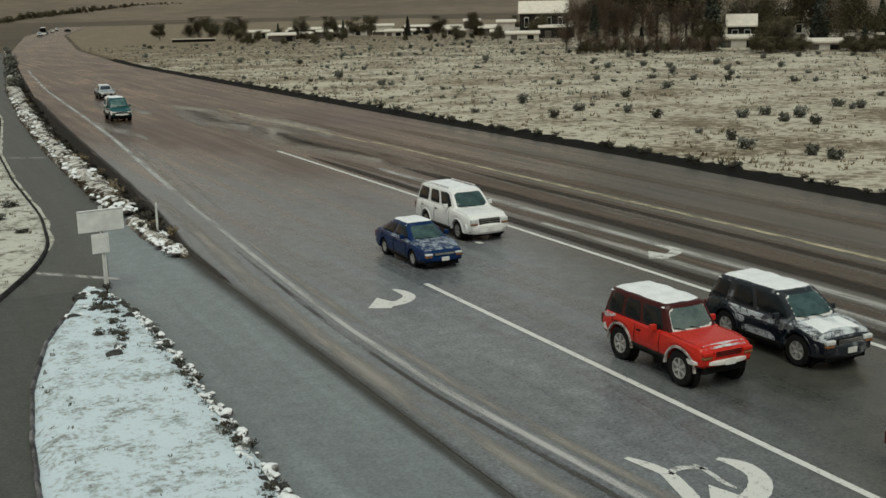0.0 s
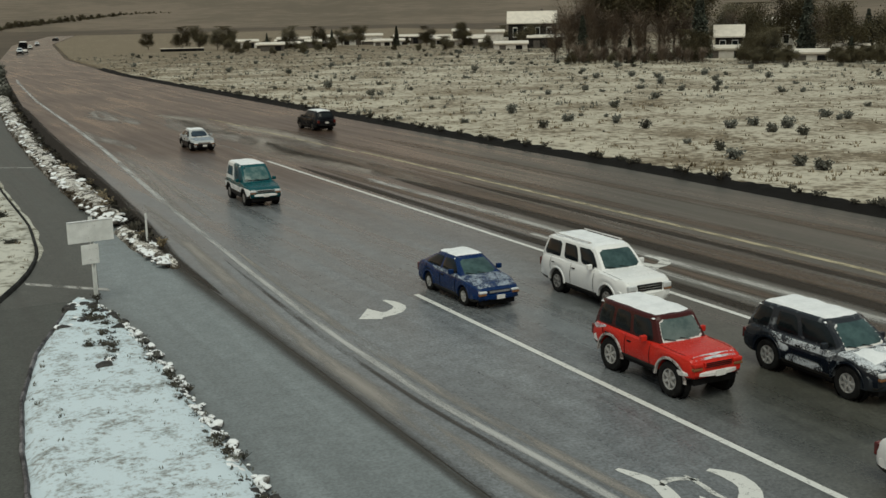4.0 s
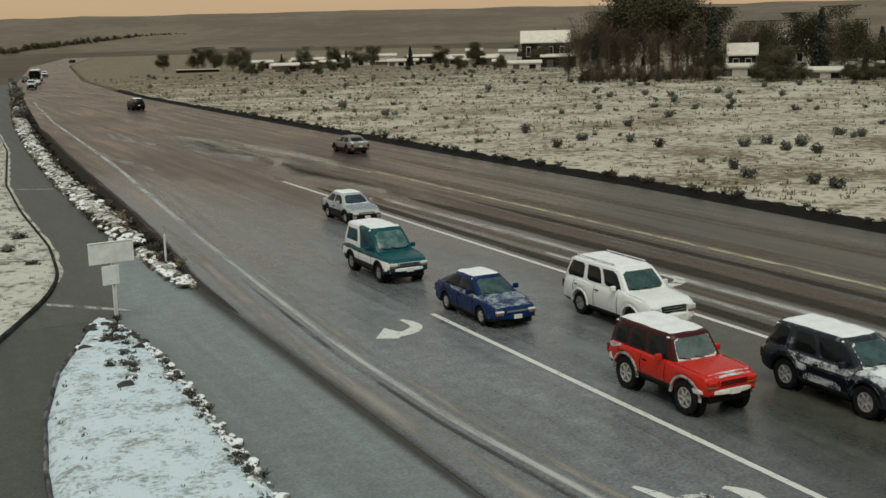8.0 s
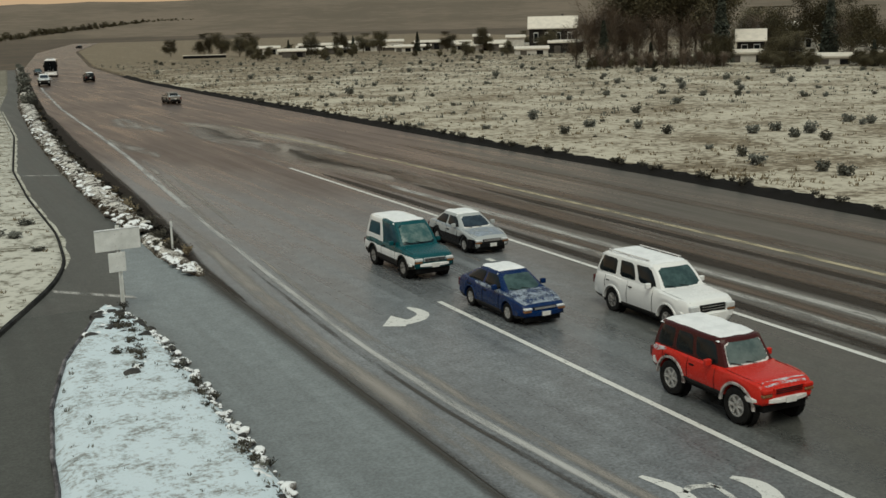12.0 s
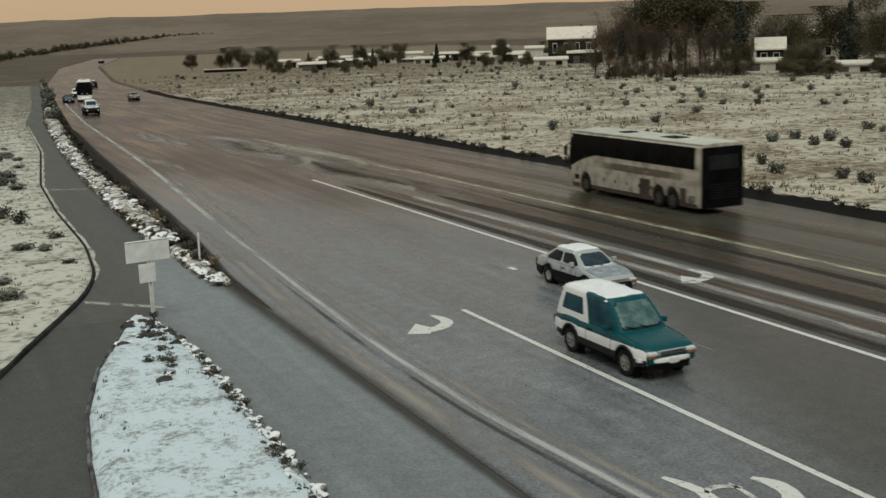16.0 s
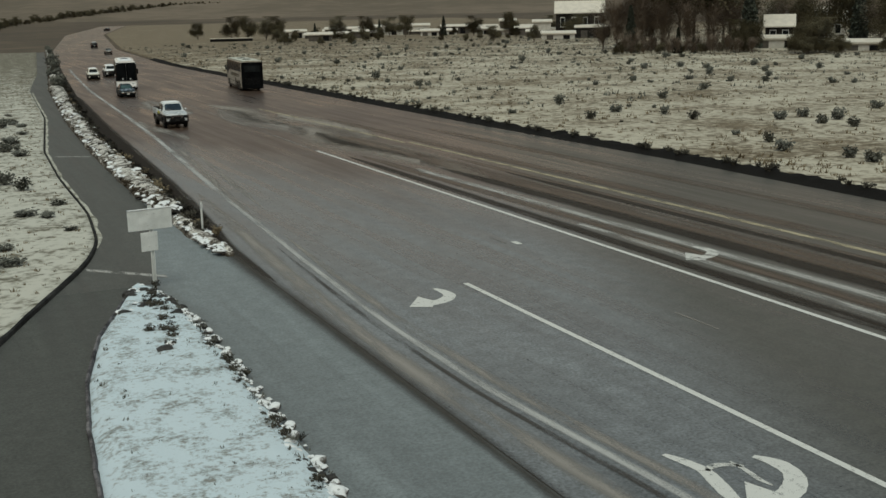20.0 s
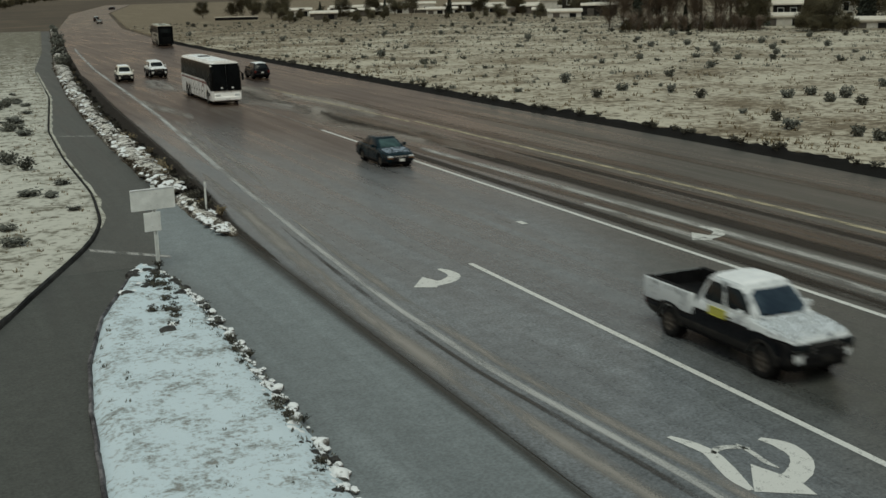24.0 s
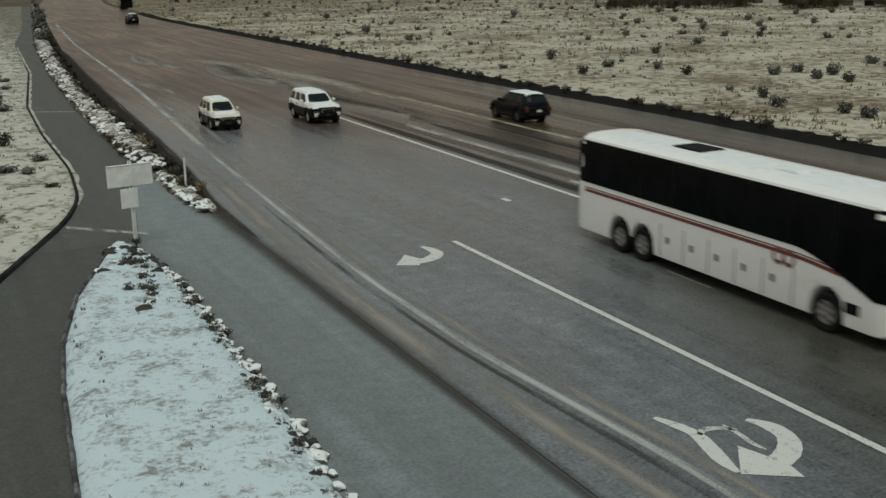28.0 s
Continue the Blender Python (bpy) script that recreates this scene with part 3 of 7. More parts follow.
line_mark(lambda y: 16.5, -200, 34.6, 0.20, WHITE_PAINT, "solid white lane line")
line_mark(lambda y: 24.15, -200, 74, 0.22, WHITE_PAINT, "solid white line beside the median")
line_mark(lambda y: 24.15 + (y - 74) * 0.02, 74, 130, 0.25, SALT, "faded white line")
line_mark(lambda y: glide(EDGE_LINE, y), -200, 60, 0.34, SALT_LINE, "salt-crusted white edge line")
line_mark(lambda y: glide(EDGE_LINE, y), 60, 210, 0.5, SALT_LINE, "salt-crusted white edge line", 6.0)
line_mark(lambda y: glide(EDGE_LINE, y) + 0.45, 8, 46, 0.5, SALT, "salt streak beside the edge line", 2.0, "salt_streak", 0.005)
line_mark(lambda y: glide(EDGE_LINE, y) - 1.1, 8, 60, 0.9, SALT, "pale slush streak on the shoulder", 2.0, "slush_streak", 0.005)
line_mark(lambda y: 13.5 + (y - 53) * 0.093, 50, 86, 0.6, SALT, "pale slush streak", 2.0, "slush_streak", 0.005)
line_mark(lambda y: 14.7 + (y - 56) * 0.086, 53, 78, 0.5, SALT, "pale slush streak", 2.0, "slush_streak", 0.005)
line_mark(lambda y: 32.4 - max(0, (y - 30)) * 0.018, -200, 75, 0.48, YELLOW_PAINT, "worn yellow lane line")
line_mark(lambda y: 31.1 - (y - 75) * 0.03, 75, 110, 0.42, YELLOW_PAINT, "worn yellow lane line")
line_mark(lambda y: 27.45 - max(0, (y - 28)) * 0.03, -200, 62, 0.75, SMEAR, "slush-covered median line")
line_mark(lambda y: 25.9 - max(0, (y - 28)) * 0.012, -200, 42, 0.55, SMEAR, "slush-covered median line")
line_mark(lambda y: 24.95, -60, 70, 0.95, GUTTER, "dark wet wheel track in the median", 3.0, "wet_track", 0.0045)
line_mark(lambda y: 28.6 - max(0, y - 28) * 0.02, -60, 62, 1.3, GUTTER, "dark wet wheel track in the median", 3.0, "wet_track", 0.0045)
line_mark(lambda y: 31.0 - max(0, y - 28) * 0.02, -60, 58, 0.8, GUTTER, "dark wet wheel track in the median", 3.0, "wet_track", 0.0045)
for x, w, y1 in ((26.6, 1.2, 70), (29.6, 2.4, 84), (33.5, 1.5, 96), (31.3, 1.0, 66), (37.4, 1.4, 84)):
    line_mark(lambda y, x=x: x - max(0, y - 28) * 0.018, -60, y1, w, MUD_BAND, "rust-brown film of mud between the lanes", 3.0, "mud_film", 0.0040)
for y0, y1, x, w in ((39.5, 40.1, 21.35, 0.26), (25.7, 27.9, 20.6, 0.14), (13.0, 15.2, 20.6, 0.14), (39.9, 41.3, 20.9, 0.16)):
    line_mark(lambda y, x=x: x, y0, y1, w, WHITE_PAINT if w > 0.2 else FAINT_SALT, "short worn lane dash", 0.6, "lane_dash", 0.007)
# slush lying in the median and past it
for x0, x1, y0, y1 in ((24.6, 31.0, 62, 92), (24.0, 28.5, 84, 112), (27.2, 30.5, 56, 70), (20.0, 24.5, 108, 128), (25.3, 27.4, 33.0, 39.5), (16.5, 18.5, 86, 104), (25.0, 30.0, 92, 118), (28.0, 33.0, 78, 104), (26.2, 29.6, 66, 86)):
    line_mark(lambda y, a=x0, b=x1, p=y0, q=y1: (a + b) / 2 + 0.5 * math.sin(y * 0.3), y0, y1, x1 - x0, SLUSH if y1 < 120 and x0 > 24.2 else SALT, "thin patch of grey slush", 1.5, "slush_patch", 0.0035)
gutter_w = lambda y: 0.55 + 0.80 * max(0.0, min(1.0, (y - 14) / 30))
marking("wet_gutter", strip(lambda y: road_l(y) - 0.12 - gutter_w(y) / 2, lambda y: road_l(y) - 0.12 + gutter_w(y) / 2, frange(2, 140, 2)), DARK_GUTTER, "soaked dark gutter", 0.0085)
line_mark(lambda y: road_l(y) + 0.1, 38, 140, 0.8, GUTTER, "dark wet gutter", 2.0, "wet_gutter", 0.0065)
line_mark(lambda y: glide(EDGE_LINE, y) - 0.38, 6, 44, 0.24, FAINT_TRACK, "thin dark wet line beside the edge line", 2.0, "wet_gutter", 0.0055)


def band(name, knots, material, label, x=0.0, y=0.0, z=0.0075, n=7):
    """A painted band through (x, y, width) knots, eased between them."""
    pts = []
    for i in range(len(knots) - 1):
        p0, p1, p2, p3 = (Vector(knots[max(0, min(len(knots) - 1, i + k))]) for k in (-1, 0, 1, 2))
        for k in range(n + (i == len(knots) - 2)):
            t = k / n
            pts.append(0.5 * (2 * p1 + (p2 - p0) * t + (2 * p0 - 5 * p1 + 4 * p2 - p3) * t * t + (3 * p1 - p0 - 3 * p2 + p3) * t ** 3))
    bm = bmesh.new()
    vs = []
    for i, p in enumerate(pts):
        d = (pts[min(len(pts) - 1, i + 1)] - pts[max(0, i - 1)])
        d = Vector((d.x, d.y)).normalized()
        w = max(0.02, p.z) * (1 + 0.10 * noise.noise(Vector((i * 0.7, p.x, p.y))))
        vs.append([bm.verts.new((x + p.x - d.y * k, y + p.y + d.x * k, 0)) for k in (-w / 2, w / 2)])
    for p, q in zip(vs, vs[1:]):
        bm.faces.new((p[0], q[0], q[1], p[1]))
    bm.normal_update()
    for f in bm.faces:
        if f.normal.z < 0:
            f.normal_flip()
    return marking(name, bm, material, label, z)


def arrow_head(corners, material, label, x=0.0, y=0.0, z=0.0105):
    bm = bmesh.new()
    bm.faces.new([bm.verts.new((x + a, y + b, 0)) for a, b in corners])
    bm.normal_update()
    for f in bm.faces:
        if f.normal.z < 0:
            f.normal_flip()
    marking("arrow_head", bm, material, label, z)


def turn_arrow(x, y, material, label):
    """A hooked turn arrow: a tail along the lane that bends round into a low head."""
    band("turn_arrow", ((0.78, 1.62, 0.16), (0.90, 1.12, 0.34), (0.86, 0.52, 0.42), (0.46, 0.05, 0.50), (0.0, -0.14, 0.50), (-0.40, -0.18, 0.42), (-0.88, -0.20, 0.12)), material, label, x, y)
    arrow_head(((-0.16, 0.86), (-0.94, -0.24), (-0.28, -0.62), (0.10, 0.10)), material, label + ", its head", x, y)


turn_arrow(14.42, 32.80, WHITE_PAINT, "white painted turn arrow")
turn_arrow(26.3, 34.0, FADED_PAINT, "faded turn arrow in the median")
band("turn_arrow", ((15.14, 17.62, 0.16), (15.34, 17.12, 0.40), (15.26, 16.52, 0.44), (14.86, 16.02, 0.50), (14.32, 15.72, 0.52), (13.80, 15.64, 0.36), (13.50, 15.64, 0.14)), WHITE_PAINT, "white painted turn arrow, partly worn")
arrow_head(((14.12, 16.66), (13.36, 15.62), (14.32, 14.98), (14.45, 15.60)), WHITE_PAINT, "white painted arrow head, partly worn")
band("arrow_stroke", ((13.50, 18.58, 0.14), (13.68, 17.98, 0.28), (13.74, 17.46, 0.30), (13.58, 16.80, 0.36), (13.42, 16.20, 0.30), (13.36, 15.70, 0.12)), WHITE_PAINT, "worn painted stroke beside the arrow", z=0.009)
band("arrow_stroke", ((13.78, 17.42, 0.10), (14.02, 17.58, 0.20), (14.34, 17.52, 0.18), (14.62, 17.28, 0.10)), FADED_PAINT, "worn painted bar beside the arrow", z=0.009)
band("arrow_stroke", ((14.52, 17.62, 0.06), (14.52, 17.10, 0.13), (14.46, 16.60, 0.13), (14.50, 16.25, 0.06)), FADED_PAINT, "worn painted bar beside the arrow", z=0.009)
pavement_path = bpy.data.objects["pavement_path"]
for (xa, ya), (xb, yb), w in (((4.75, 43.6), (7.3, 41.0), 0.75), ((7.35, 81.3), (9.8, 79.8), 0.5)):
    bm = bmesh.new()
    uv = bm.loops.layers.uv.new("UVMap")
    vs = [[bm.verts.new((xa + (xb - xa) * k / 8, ya + (yb - ya) * k / 8 + d, 0.003)) for d in (-w / 2, w / 2)] for k in range(9)]
    for p, q in zip(vs, vs[1:]):
        f = bm.faces.new((p[0], q[0], q[1], p[1]))
        for lp, u in zip(f.loops, (0, 0, 1, 1)):
            lp[uv].uv = (u, 0)
    part("stop_bar", bm, SMEAR, pavement_path, "faded white bar across the path")

# ---- distant hills ----
HILL_RINGS = ((1500, 0.0), (1800, 0.25), (2150, 0.62), (2500, 1.0), (3200, 0.6))


def ridge_height(az):
    return 2500 * (0.0235 + 0.004 * math.sin(az * 3.1 + 0.4))


bm = bmesh.new()
rows = []
for i in range(121):
    az = radians(-40 + i * 1.0)
    ridge = 0.0235 + 0.004 * math.sin(az * 3.1 + 0.4) + 0.0016 * noise.noise(Vector((az * 22, 0, 0))) + 0.0008 * noise.noise(Vector((az * 90, 0, 4)))
    row = []
    for d, k in HILL_RINGS:
        z = 2500 * ridge * k + (6.0 * noise.noise(Vector((az * 30, d * 0.004, 2))) if 0 < k < 1 else 0)
        row.append(bm.verts.new((d * math.sin(az), d * math.cos(az), z - 0.5)))
    rows.append(row)
for p, q in zip(rows, rows[1:]):
    for i in range(4):
        bm.faces.new((p[i], q[i], q[i + 1], p[i + 1]))
tagged(part("backdrop_hills", bm, HILL, smooth=80), "bare grey-brown hills along the horizon", "hills", kind="structure")

# ---- plants ----
WIRY = plain("dark_wiry_stems", (0.035, 0.032, 0.024), (0.085, 0.078, 0.058), 0.9, scale=4, fine=30)
SOAKED = plain("soaked_black_stems", (0.012, 0.011, 0.010), (0.034, 0.031, 0.025), 0.85, scale=4, fine=30, spec=0.15)
BARE_ROCK = plain("dark_stone_and_shade", (0.014, 0.013, 0.013), (0.05, 0.047, 0.043), 0.7, scale=2, fine=14, bump=0.5)


def leaf_card(bm, c, size, up=0.3):
    """One small crooked leaf tuft: a four-cornered sliver."""
    d = Vector((random.gauss(0, 1), random.gauss(0, 1), random.gauss(up, 0.7))).normalized()
    s = d.orthogonal().normalized() * size * random.uniform(0.35, 0.6)
    a = c - d * size * 0.5
    b = c + d * size * 0.5
    vs = [bm.verts.new(p) for p in (a, c + s, b, c - s)]
    bm.faces.new(vs)


def shrub_mesh(seed, r, h, leaves, mat_):
    random.seed(seed)
    bm = bmesh.new()
    for i in range(9):
        a = random.uniform(0, 6.28)
        tip = Vector((math.cos(a) * r * random.uniform(0.3, 0.9), math.sin(a) * r * random.uniform(0.3, 0.9), h * random.uniform(0.6, 1.0)))
        rod(bm, (0, 0, -0.05), tip, 0.025, 0.006, 4)
        for k in range(leaves // 9):
            q = tip * random.uniform(0.35, 1.1) + Vector((random.gauss(0, r * 0.22), random.gauss(0, r * 0.22), random.gauss(0, h * 0.13)))
            q.z = max(q.z, 0.02)
            leaf_card(bm, q, r * 0.30)
    me = mesh_from(bm, "sagebrush")
    me.materials.append(mat_)
    return me


SHRUBS = [shrub_mesh(i, 0.55, 0.70, 320, SAGE) for i in (1, 2, 3)]
TUFTS = [shrub_mesh(i, 0.35, 0.40, 90, DRYGRASS) for i in (5, 6)]
BLACKBRUSH = [shrub_mesh(i, 0.38, 0.42, 190, SOAKED) for i in (10, 11)]
DARKTUFTS = [shrub_mesh(i, 0.30, 0.32, 110, WIRY) for i in (8, 9)]


def set_plant(name, me, x, y, z, s, label, category, group, k):
    ob = tagged(new(name, me), label, category, group)
    ob.matrix_basis = Matrix.LocRotScale((x, y, z), Euler((0, 0, k * 2.399)), (s, s, s * (0.85 + 0.3 * ((k * 0.618) % 1))))
    return ob


FIELD_BUSHES = ((117.6, 180), (66.7, 93.2), (76.8, 99.8), (57.3, 79.8), (56.3, 74.4), (61.8, 70.4), (64.6, 71), (62.1, 66.2), (65.1, 67.6), (62.5, 63.3), (74.5, 73), (74.8, 70.7), (51.1, 59.3), (49.1, 55.6), (49.8, 50.7), (49.6, 48.6), (55, 93.6), (49.9, 79.9), (54.7, 83.4), (87.1, 108.2), (89.8, 105.3))
for k, (x, y) in enumerate(FIELD_BUSHES):
    set_plant("sagebrush", SHRUBS[k % 3], x, y, 0.15, 0.85 + 0.3 * ((k * 0.37) % 1), "grey-green sagebrush standing in thin snow", "shrub", "sagebrush in the field", k)
random.seed(21)
for k in range(70):
    y = random.uniform(60, 210)
    x = road_r(y) + random.uniform(2.5, 90)
    set_plant("sagebrush", SHRUBS[k % 3], x, y, 0.12, random.uniform(0.3, 0.75), "small sagebrush half buried in snow", "shrub", "sagebrush in the field", k + 40)
for k in range(80):
    y = 36 + 120 * random.random() ** 1.2
    set_plant("verge_tuft", DARKTUFTS[k % 2], road_r(y) + random.uniform(0.8, 1.7), y, 0.16, random.uniform(0.6, 1.3), "dark wiry tuft along the field edge", "plant", "tufts along the field edge", k + 500)
for k in range(150):
    y = random.uniform(95, 320)
    x = road_r(y) + random.uniform(4, 170)
    set_plant("sagebrush", SHRUBS[k % 3], x, y, 0.10, random.uniform(0.5, 1.25), "low dark sagebrush in the far snow field", "shrub", "sagebrush in the far field", k + 300)
for k in range(60):
    y = random.uniform(38, 120)
    ob = set_plant("low_scrub", SHRUBS[k % 3], glide(PATH_L, y) - 0.9 - 11 * random.random() ** 1.3, y, 0.06, random.uniform(0.5, 1.2), "flat grey scrub pressed into the bank snow", "shrub", "scrub on the bank", k + 800)
    ob.scale.z *= 0.45
for k in range(26):
    y = random.uniform(46, 110)
    x = glide(PATH_L, y) - random.uniform(0.8, 14)
    set_plant("sagebrush", SHRUBS[k % 3], x, y, 0.08, random.uniform(0.5, 1.1), "small sagebrush on the snowy bank", "shrub", "sagebrush on the bank", k + 130)


def scatter(name, n, place, smin, smax, mat_, label, category, seed):
    """Uncounted low growth joined in one mesh."""
    random.seed(seed)
    verts, faces = [], []
    for i in range(n):
        x, y, z = place()
        s = random.uniform(smin, smax)
        for j in range(6):
            a = random.uniform(0, 6.28)
            lean = random.uniform(0.2, 0.9) * s
            bx, by = x + random.gauss(0, s * 0.35), y + random.gauss(0, s * 0.35)
            w = s * 0.22
            k = len(verts)
            verts += [(bx - w * math.sin(a), by + w * math.cos(a), z), (bx + w * math.sin(a), by - w * math.cos(a), z), (bx + lean * math.cos(a), by + lean * math.sin(a), z + s * random.uniform(0.5, 1.1))]
            faces.append((k, k + 1, k + 2))
    me = bpy.data.meshes.new(name)
    me.from_pydata(verts, [], faces)
    me.materials.append(mat_)
    return tagged(new(name, me), label, category, kind="stuff")


def in_field():
    y = 45 + 210 * random.random() ** 1.3
    return road_r(y) + 2.2 + 110 * random.random() ** 1.4, y, 0.16


def far_field():
    y = random.uniform(90, 330)
    return road_r(y) + 2 + 190 * random.random(), y, 0.12


def in_bank():
    y = random.uniform(40, 190)
    return glide(PATH_L, y) - 0.3 - 22 * random.random() ** 1.5, y, 0.08


scatter("field_grass", 6000, in_field, 0.10, 0.36, DRYGRASS, "dry grass tufts poking through thin snow", "grass", 31)
scatter("field_scrub", 4600, far_field, 0.18, 0.6, SAGE, "low grey scrub scattered over the far snow field", "scrub", 32)
scatter("bank_grass", 2600, in_bank, 0.05, 0.20, DRYGRASS, "dry grass on the snowy bank", "grass", 33)


def on_isle():
    y = random.uniform(2, 38)
    a, b = lerp(ISLE_L, y), lerp(ISLE_R, y)
    u = random.choice((random.uniform(0.05, 0.95), random.betavariate(9, 1.6)))
    return a + (b - a) * u, y, 0.17


scatter("island_stubble", 900, on_isle, 0.03, 0.12, SAGE, "short dark stubble through the island snow", "stubble", 34)

# stones along the island, capped with snow


def stone_mesh(seed):
    random.seed(seed)
    bm = bmesh.new()
    bmesh.ops.create_icosphere(bm, subdivisions=2, radius=1.0)
    for v in bm.verts:
        k = 1 + 0.32 * noise.noise(v.co * 1.3 + Vector((seed * 7, 0, 0))) + 0.12 * noise.noise(v.co * 3.1)
        v.co = Vector((v.co.x * k, v.co.y * k * 0.8, max(v.co.z * k * 0.62, -0.3)))
    me = mesh_from(bm, "stone", 40)
    me.materials.append(ROCK)
    return me


STONES = [stone_mesh(i) for i in range(6)]
DARK_STONES = []
for me_ in STONES[:3]:
    DARK_STONES.append(me_.copy())
    DARK_STONES[-1].materials[0] = BARE_ROCK
random.seed(44)
n_st = 0


def stone(x, y, z, s):
    global n_st
    ob = tagged(new("stone", STONES[n_st % 6]), "rough grey stone capped with snow at the island edge", "stone", "stones along the island")
    ob.matrix_basis = Matrix.LocRotScale((x, y, z), Euler((random.uniform(-0.2, 0.2), random.uniform(-0.2, 0.2), random.uniform(0, 6.28))), (s, s, s))
    n_st += 1


for y in frange(6, 38.5, 0.33):
    b = lerp(ISLE_R, y)
    stone(b + random.uniform(-0.45, 0.06), y + random.uniform(-0.1, 0.1), 0.05, random.uniform(0.10, 0.24))
    if random.random() < 0.55:
        stone(b - random.uniform(0.4, 1.1), y, 0.10, random.uniform(0.07, 0.18))
for k in range(46):
    y = random.uniform(35.6, 39.3)
    a, b = lerp(ISLE_L, y), lerp(ISLE_R, y)
    stone(a + (b - a) * random.random(), y, 0.10, random.uniform(0.09, 0.24))


def joined_stones(name, places, label):
    """Many small stones as one mesh."""
    verts, faces = [], []
    for x, y, z, s in places:
        me = random.choice(STONES)
        m = Matrix.LocRotScale((x, y, z), Euler((random.uniform(-0.3, 0.3), random.uniform(-0.3, 0.3), random.uniform(0, 6.28))), (s, s * 1.15, s))
        k = len(verts)
        verts += [m @ v.co for v in me.vertices]
        faces += [tuple(k + i for i in p.vertices) for p in me.polygons]
    me = bpy.data.meshes.new(name)
    me.from_pydata(verts, [], faces)
    me.materials.append(ROCK)
    return tagged(new(name, me), label, "stones", kind="stuff")


rubble = []
for k in range(260):
    y = random.uniform(5, 36)
    rubble.append((lerp(ISLE_R, y) - abs(random.gauss(0, 0.42)) + 0.08, y, 0.06, random.uniform(0.05, 0.15)))
joined_stones("island_rubble", rubble, "small snow-capped rubble along the island edge")
stone(5.55, 31.4, 0.08, 0.30)
stone(5.80, 31.9, 0.08, 0.22)
for k in range(30):
    u = random.random()
    x, y = 6.35 - 0.75 * u + random.gauss(0, 0.24), 38.9 - 6.8 * u + random.gauss(0, 0.4)
    set_plant("dark_tuft", DARKTUFTS[k % 2], x, y, 0.12, random.uniform(0.35, 0.75), "dark wiry tuft in the island snow", "plant", "tufts on the island", k)
for k in range(70):
    y = random.uniform(4, 37)
    b = lerp(ISLE_R, y)
    set_plant("dark_tuft", DARKTUFTS[k % 2], b - abs(random.gauss(0, 0.55)), y, 0.06, random.uniform(0.25, 0.62), "dark wiry tuft in the island snow", "plant", "tufts on the island", k + 60)
random.seed(47)
for k in range(96):
    y = random.uniform(34.6, 39.2) if k < 26 else random.uniform(8, 34)
    a, b = lerp(ISLE_L, y), lerp(ISLE_R, y)
    x = a + (b - a) * random.betavariate(2.0, 1.5) if k < 26 else b - random.uniform(0.0, 0.8)
    # the first black stone stands in for the shadow of a hollow
    if k == 0:
        x, y = 5.3, 31.0
    s = 0.30 if k == 0 else random.uniform(0.10, 0.26) if k < 26 else random.uniform(0.05, 0.13)
    ob = tagged(new("dark_stone", DARK_STONES[k % 3]), "bare dark stone in the island snow; the first stands for shade", "stone", "bare stones on the island")
    ob.matrix_basis = Matrix.LocRotScale((x, y, 0.12), Euler((0, 0, k * 2.4)), (s, s * 1.2, s * 1.2))
# heap of stones and dirty snow where the bank ends
bm = bmesh.new()
rows = []
for y in frange(43.2, 52.9, 0.45):
    b = glide(STRIP_R, y)
    w = 0.25 + 0.7 * min(1, (y - 43) / 5)
    rows.append([bm.verts.new((b - w + (w + 0.1) * u + 0.08 * noise.noise(Vector((y, i, 1))), y, (0.30 * z * (1 + 0.8 * noise.noise(Vector((y * 0.8, i, 4)))) if 43.4 < y < 52.8 and z > 0 else -0.03))) for i, (u, z) in enumerate(((0, -1), (0.25, 0.8), (0.5, 1), (0.75, 0.8), (1, -1)))])
for p_, q_ in zip(rows, rows[1:]):
    for i in range(4):
        bm.faces.new((p_[i], p_[i + 1], q_[i + 1], q_[i]))
tagged(part("soil_heap", bm, BANK, smooth=70), "heap of brown soil and dirty snow", "heap", kind="structure")
joined_stones("heap_rubble", [(glide(STRIP_R, y) - random.uniform(0.0, 0.8), y, 0.16, random.uniform(0.06, 0.20)) for y in [43.5 + 9 * random.random() for k in range(110)]], "snow-capped rubble on the soil heap")
for k in range(290):
    y = 53.5 + 85 * random.random() ** 1.25
    a, b = glide(PATH_R, max(57, y)), glide(STRIP_R, y)
    s_ = random.uniform(0.10, 0.30)
    ob = tagged(new("bank_stone", STONES[k % 6]), "rough dark stone capped with snow on the bank", "stone", "stones on the bank")
    ob.matrix_basis = Matrix.LocRotScale((a + (b - a) * random.betavariate(1.3, 1.5), y, random.uniform(0.16, 0.36)), Euler((random.uniform(-0.3, 0.3), random.uniform(-0.3, 0.3), random.uniform(0, 6.28))), (s_, s_ * 1.1, s_))
bm = bmesh.new()
for k in range(800):
    y = 54 + 150 * random.random() ** 1.4
    a, b = glide(PATH_R, max(57, y)), glide(STRIP_R, y)
    s = random.uniform(0.05, 0.18)
    bmesh.ops.create_icosphere(bm, subdivisions=1, radius=s, matrix=Matrix.Translation((a + (b - a) * random.betavariate(1.3, 1.3), y, random.uniform(0.12, 0.38))) @ Euler((random.random() * 3, random.random() * 3, 0)).to_matrix().to_4x4() @ Matrix.Diagonal((1.2, 0.8, 0.7, 1)))
tagged(part("bank_clods", bm, BANK), "frozen clods and stones over the snow bank", "clods", kind="stuff")
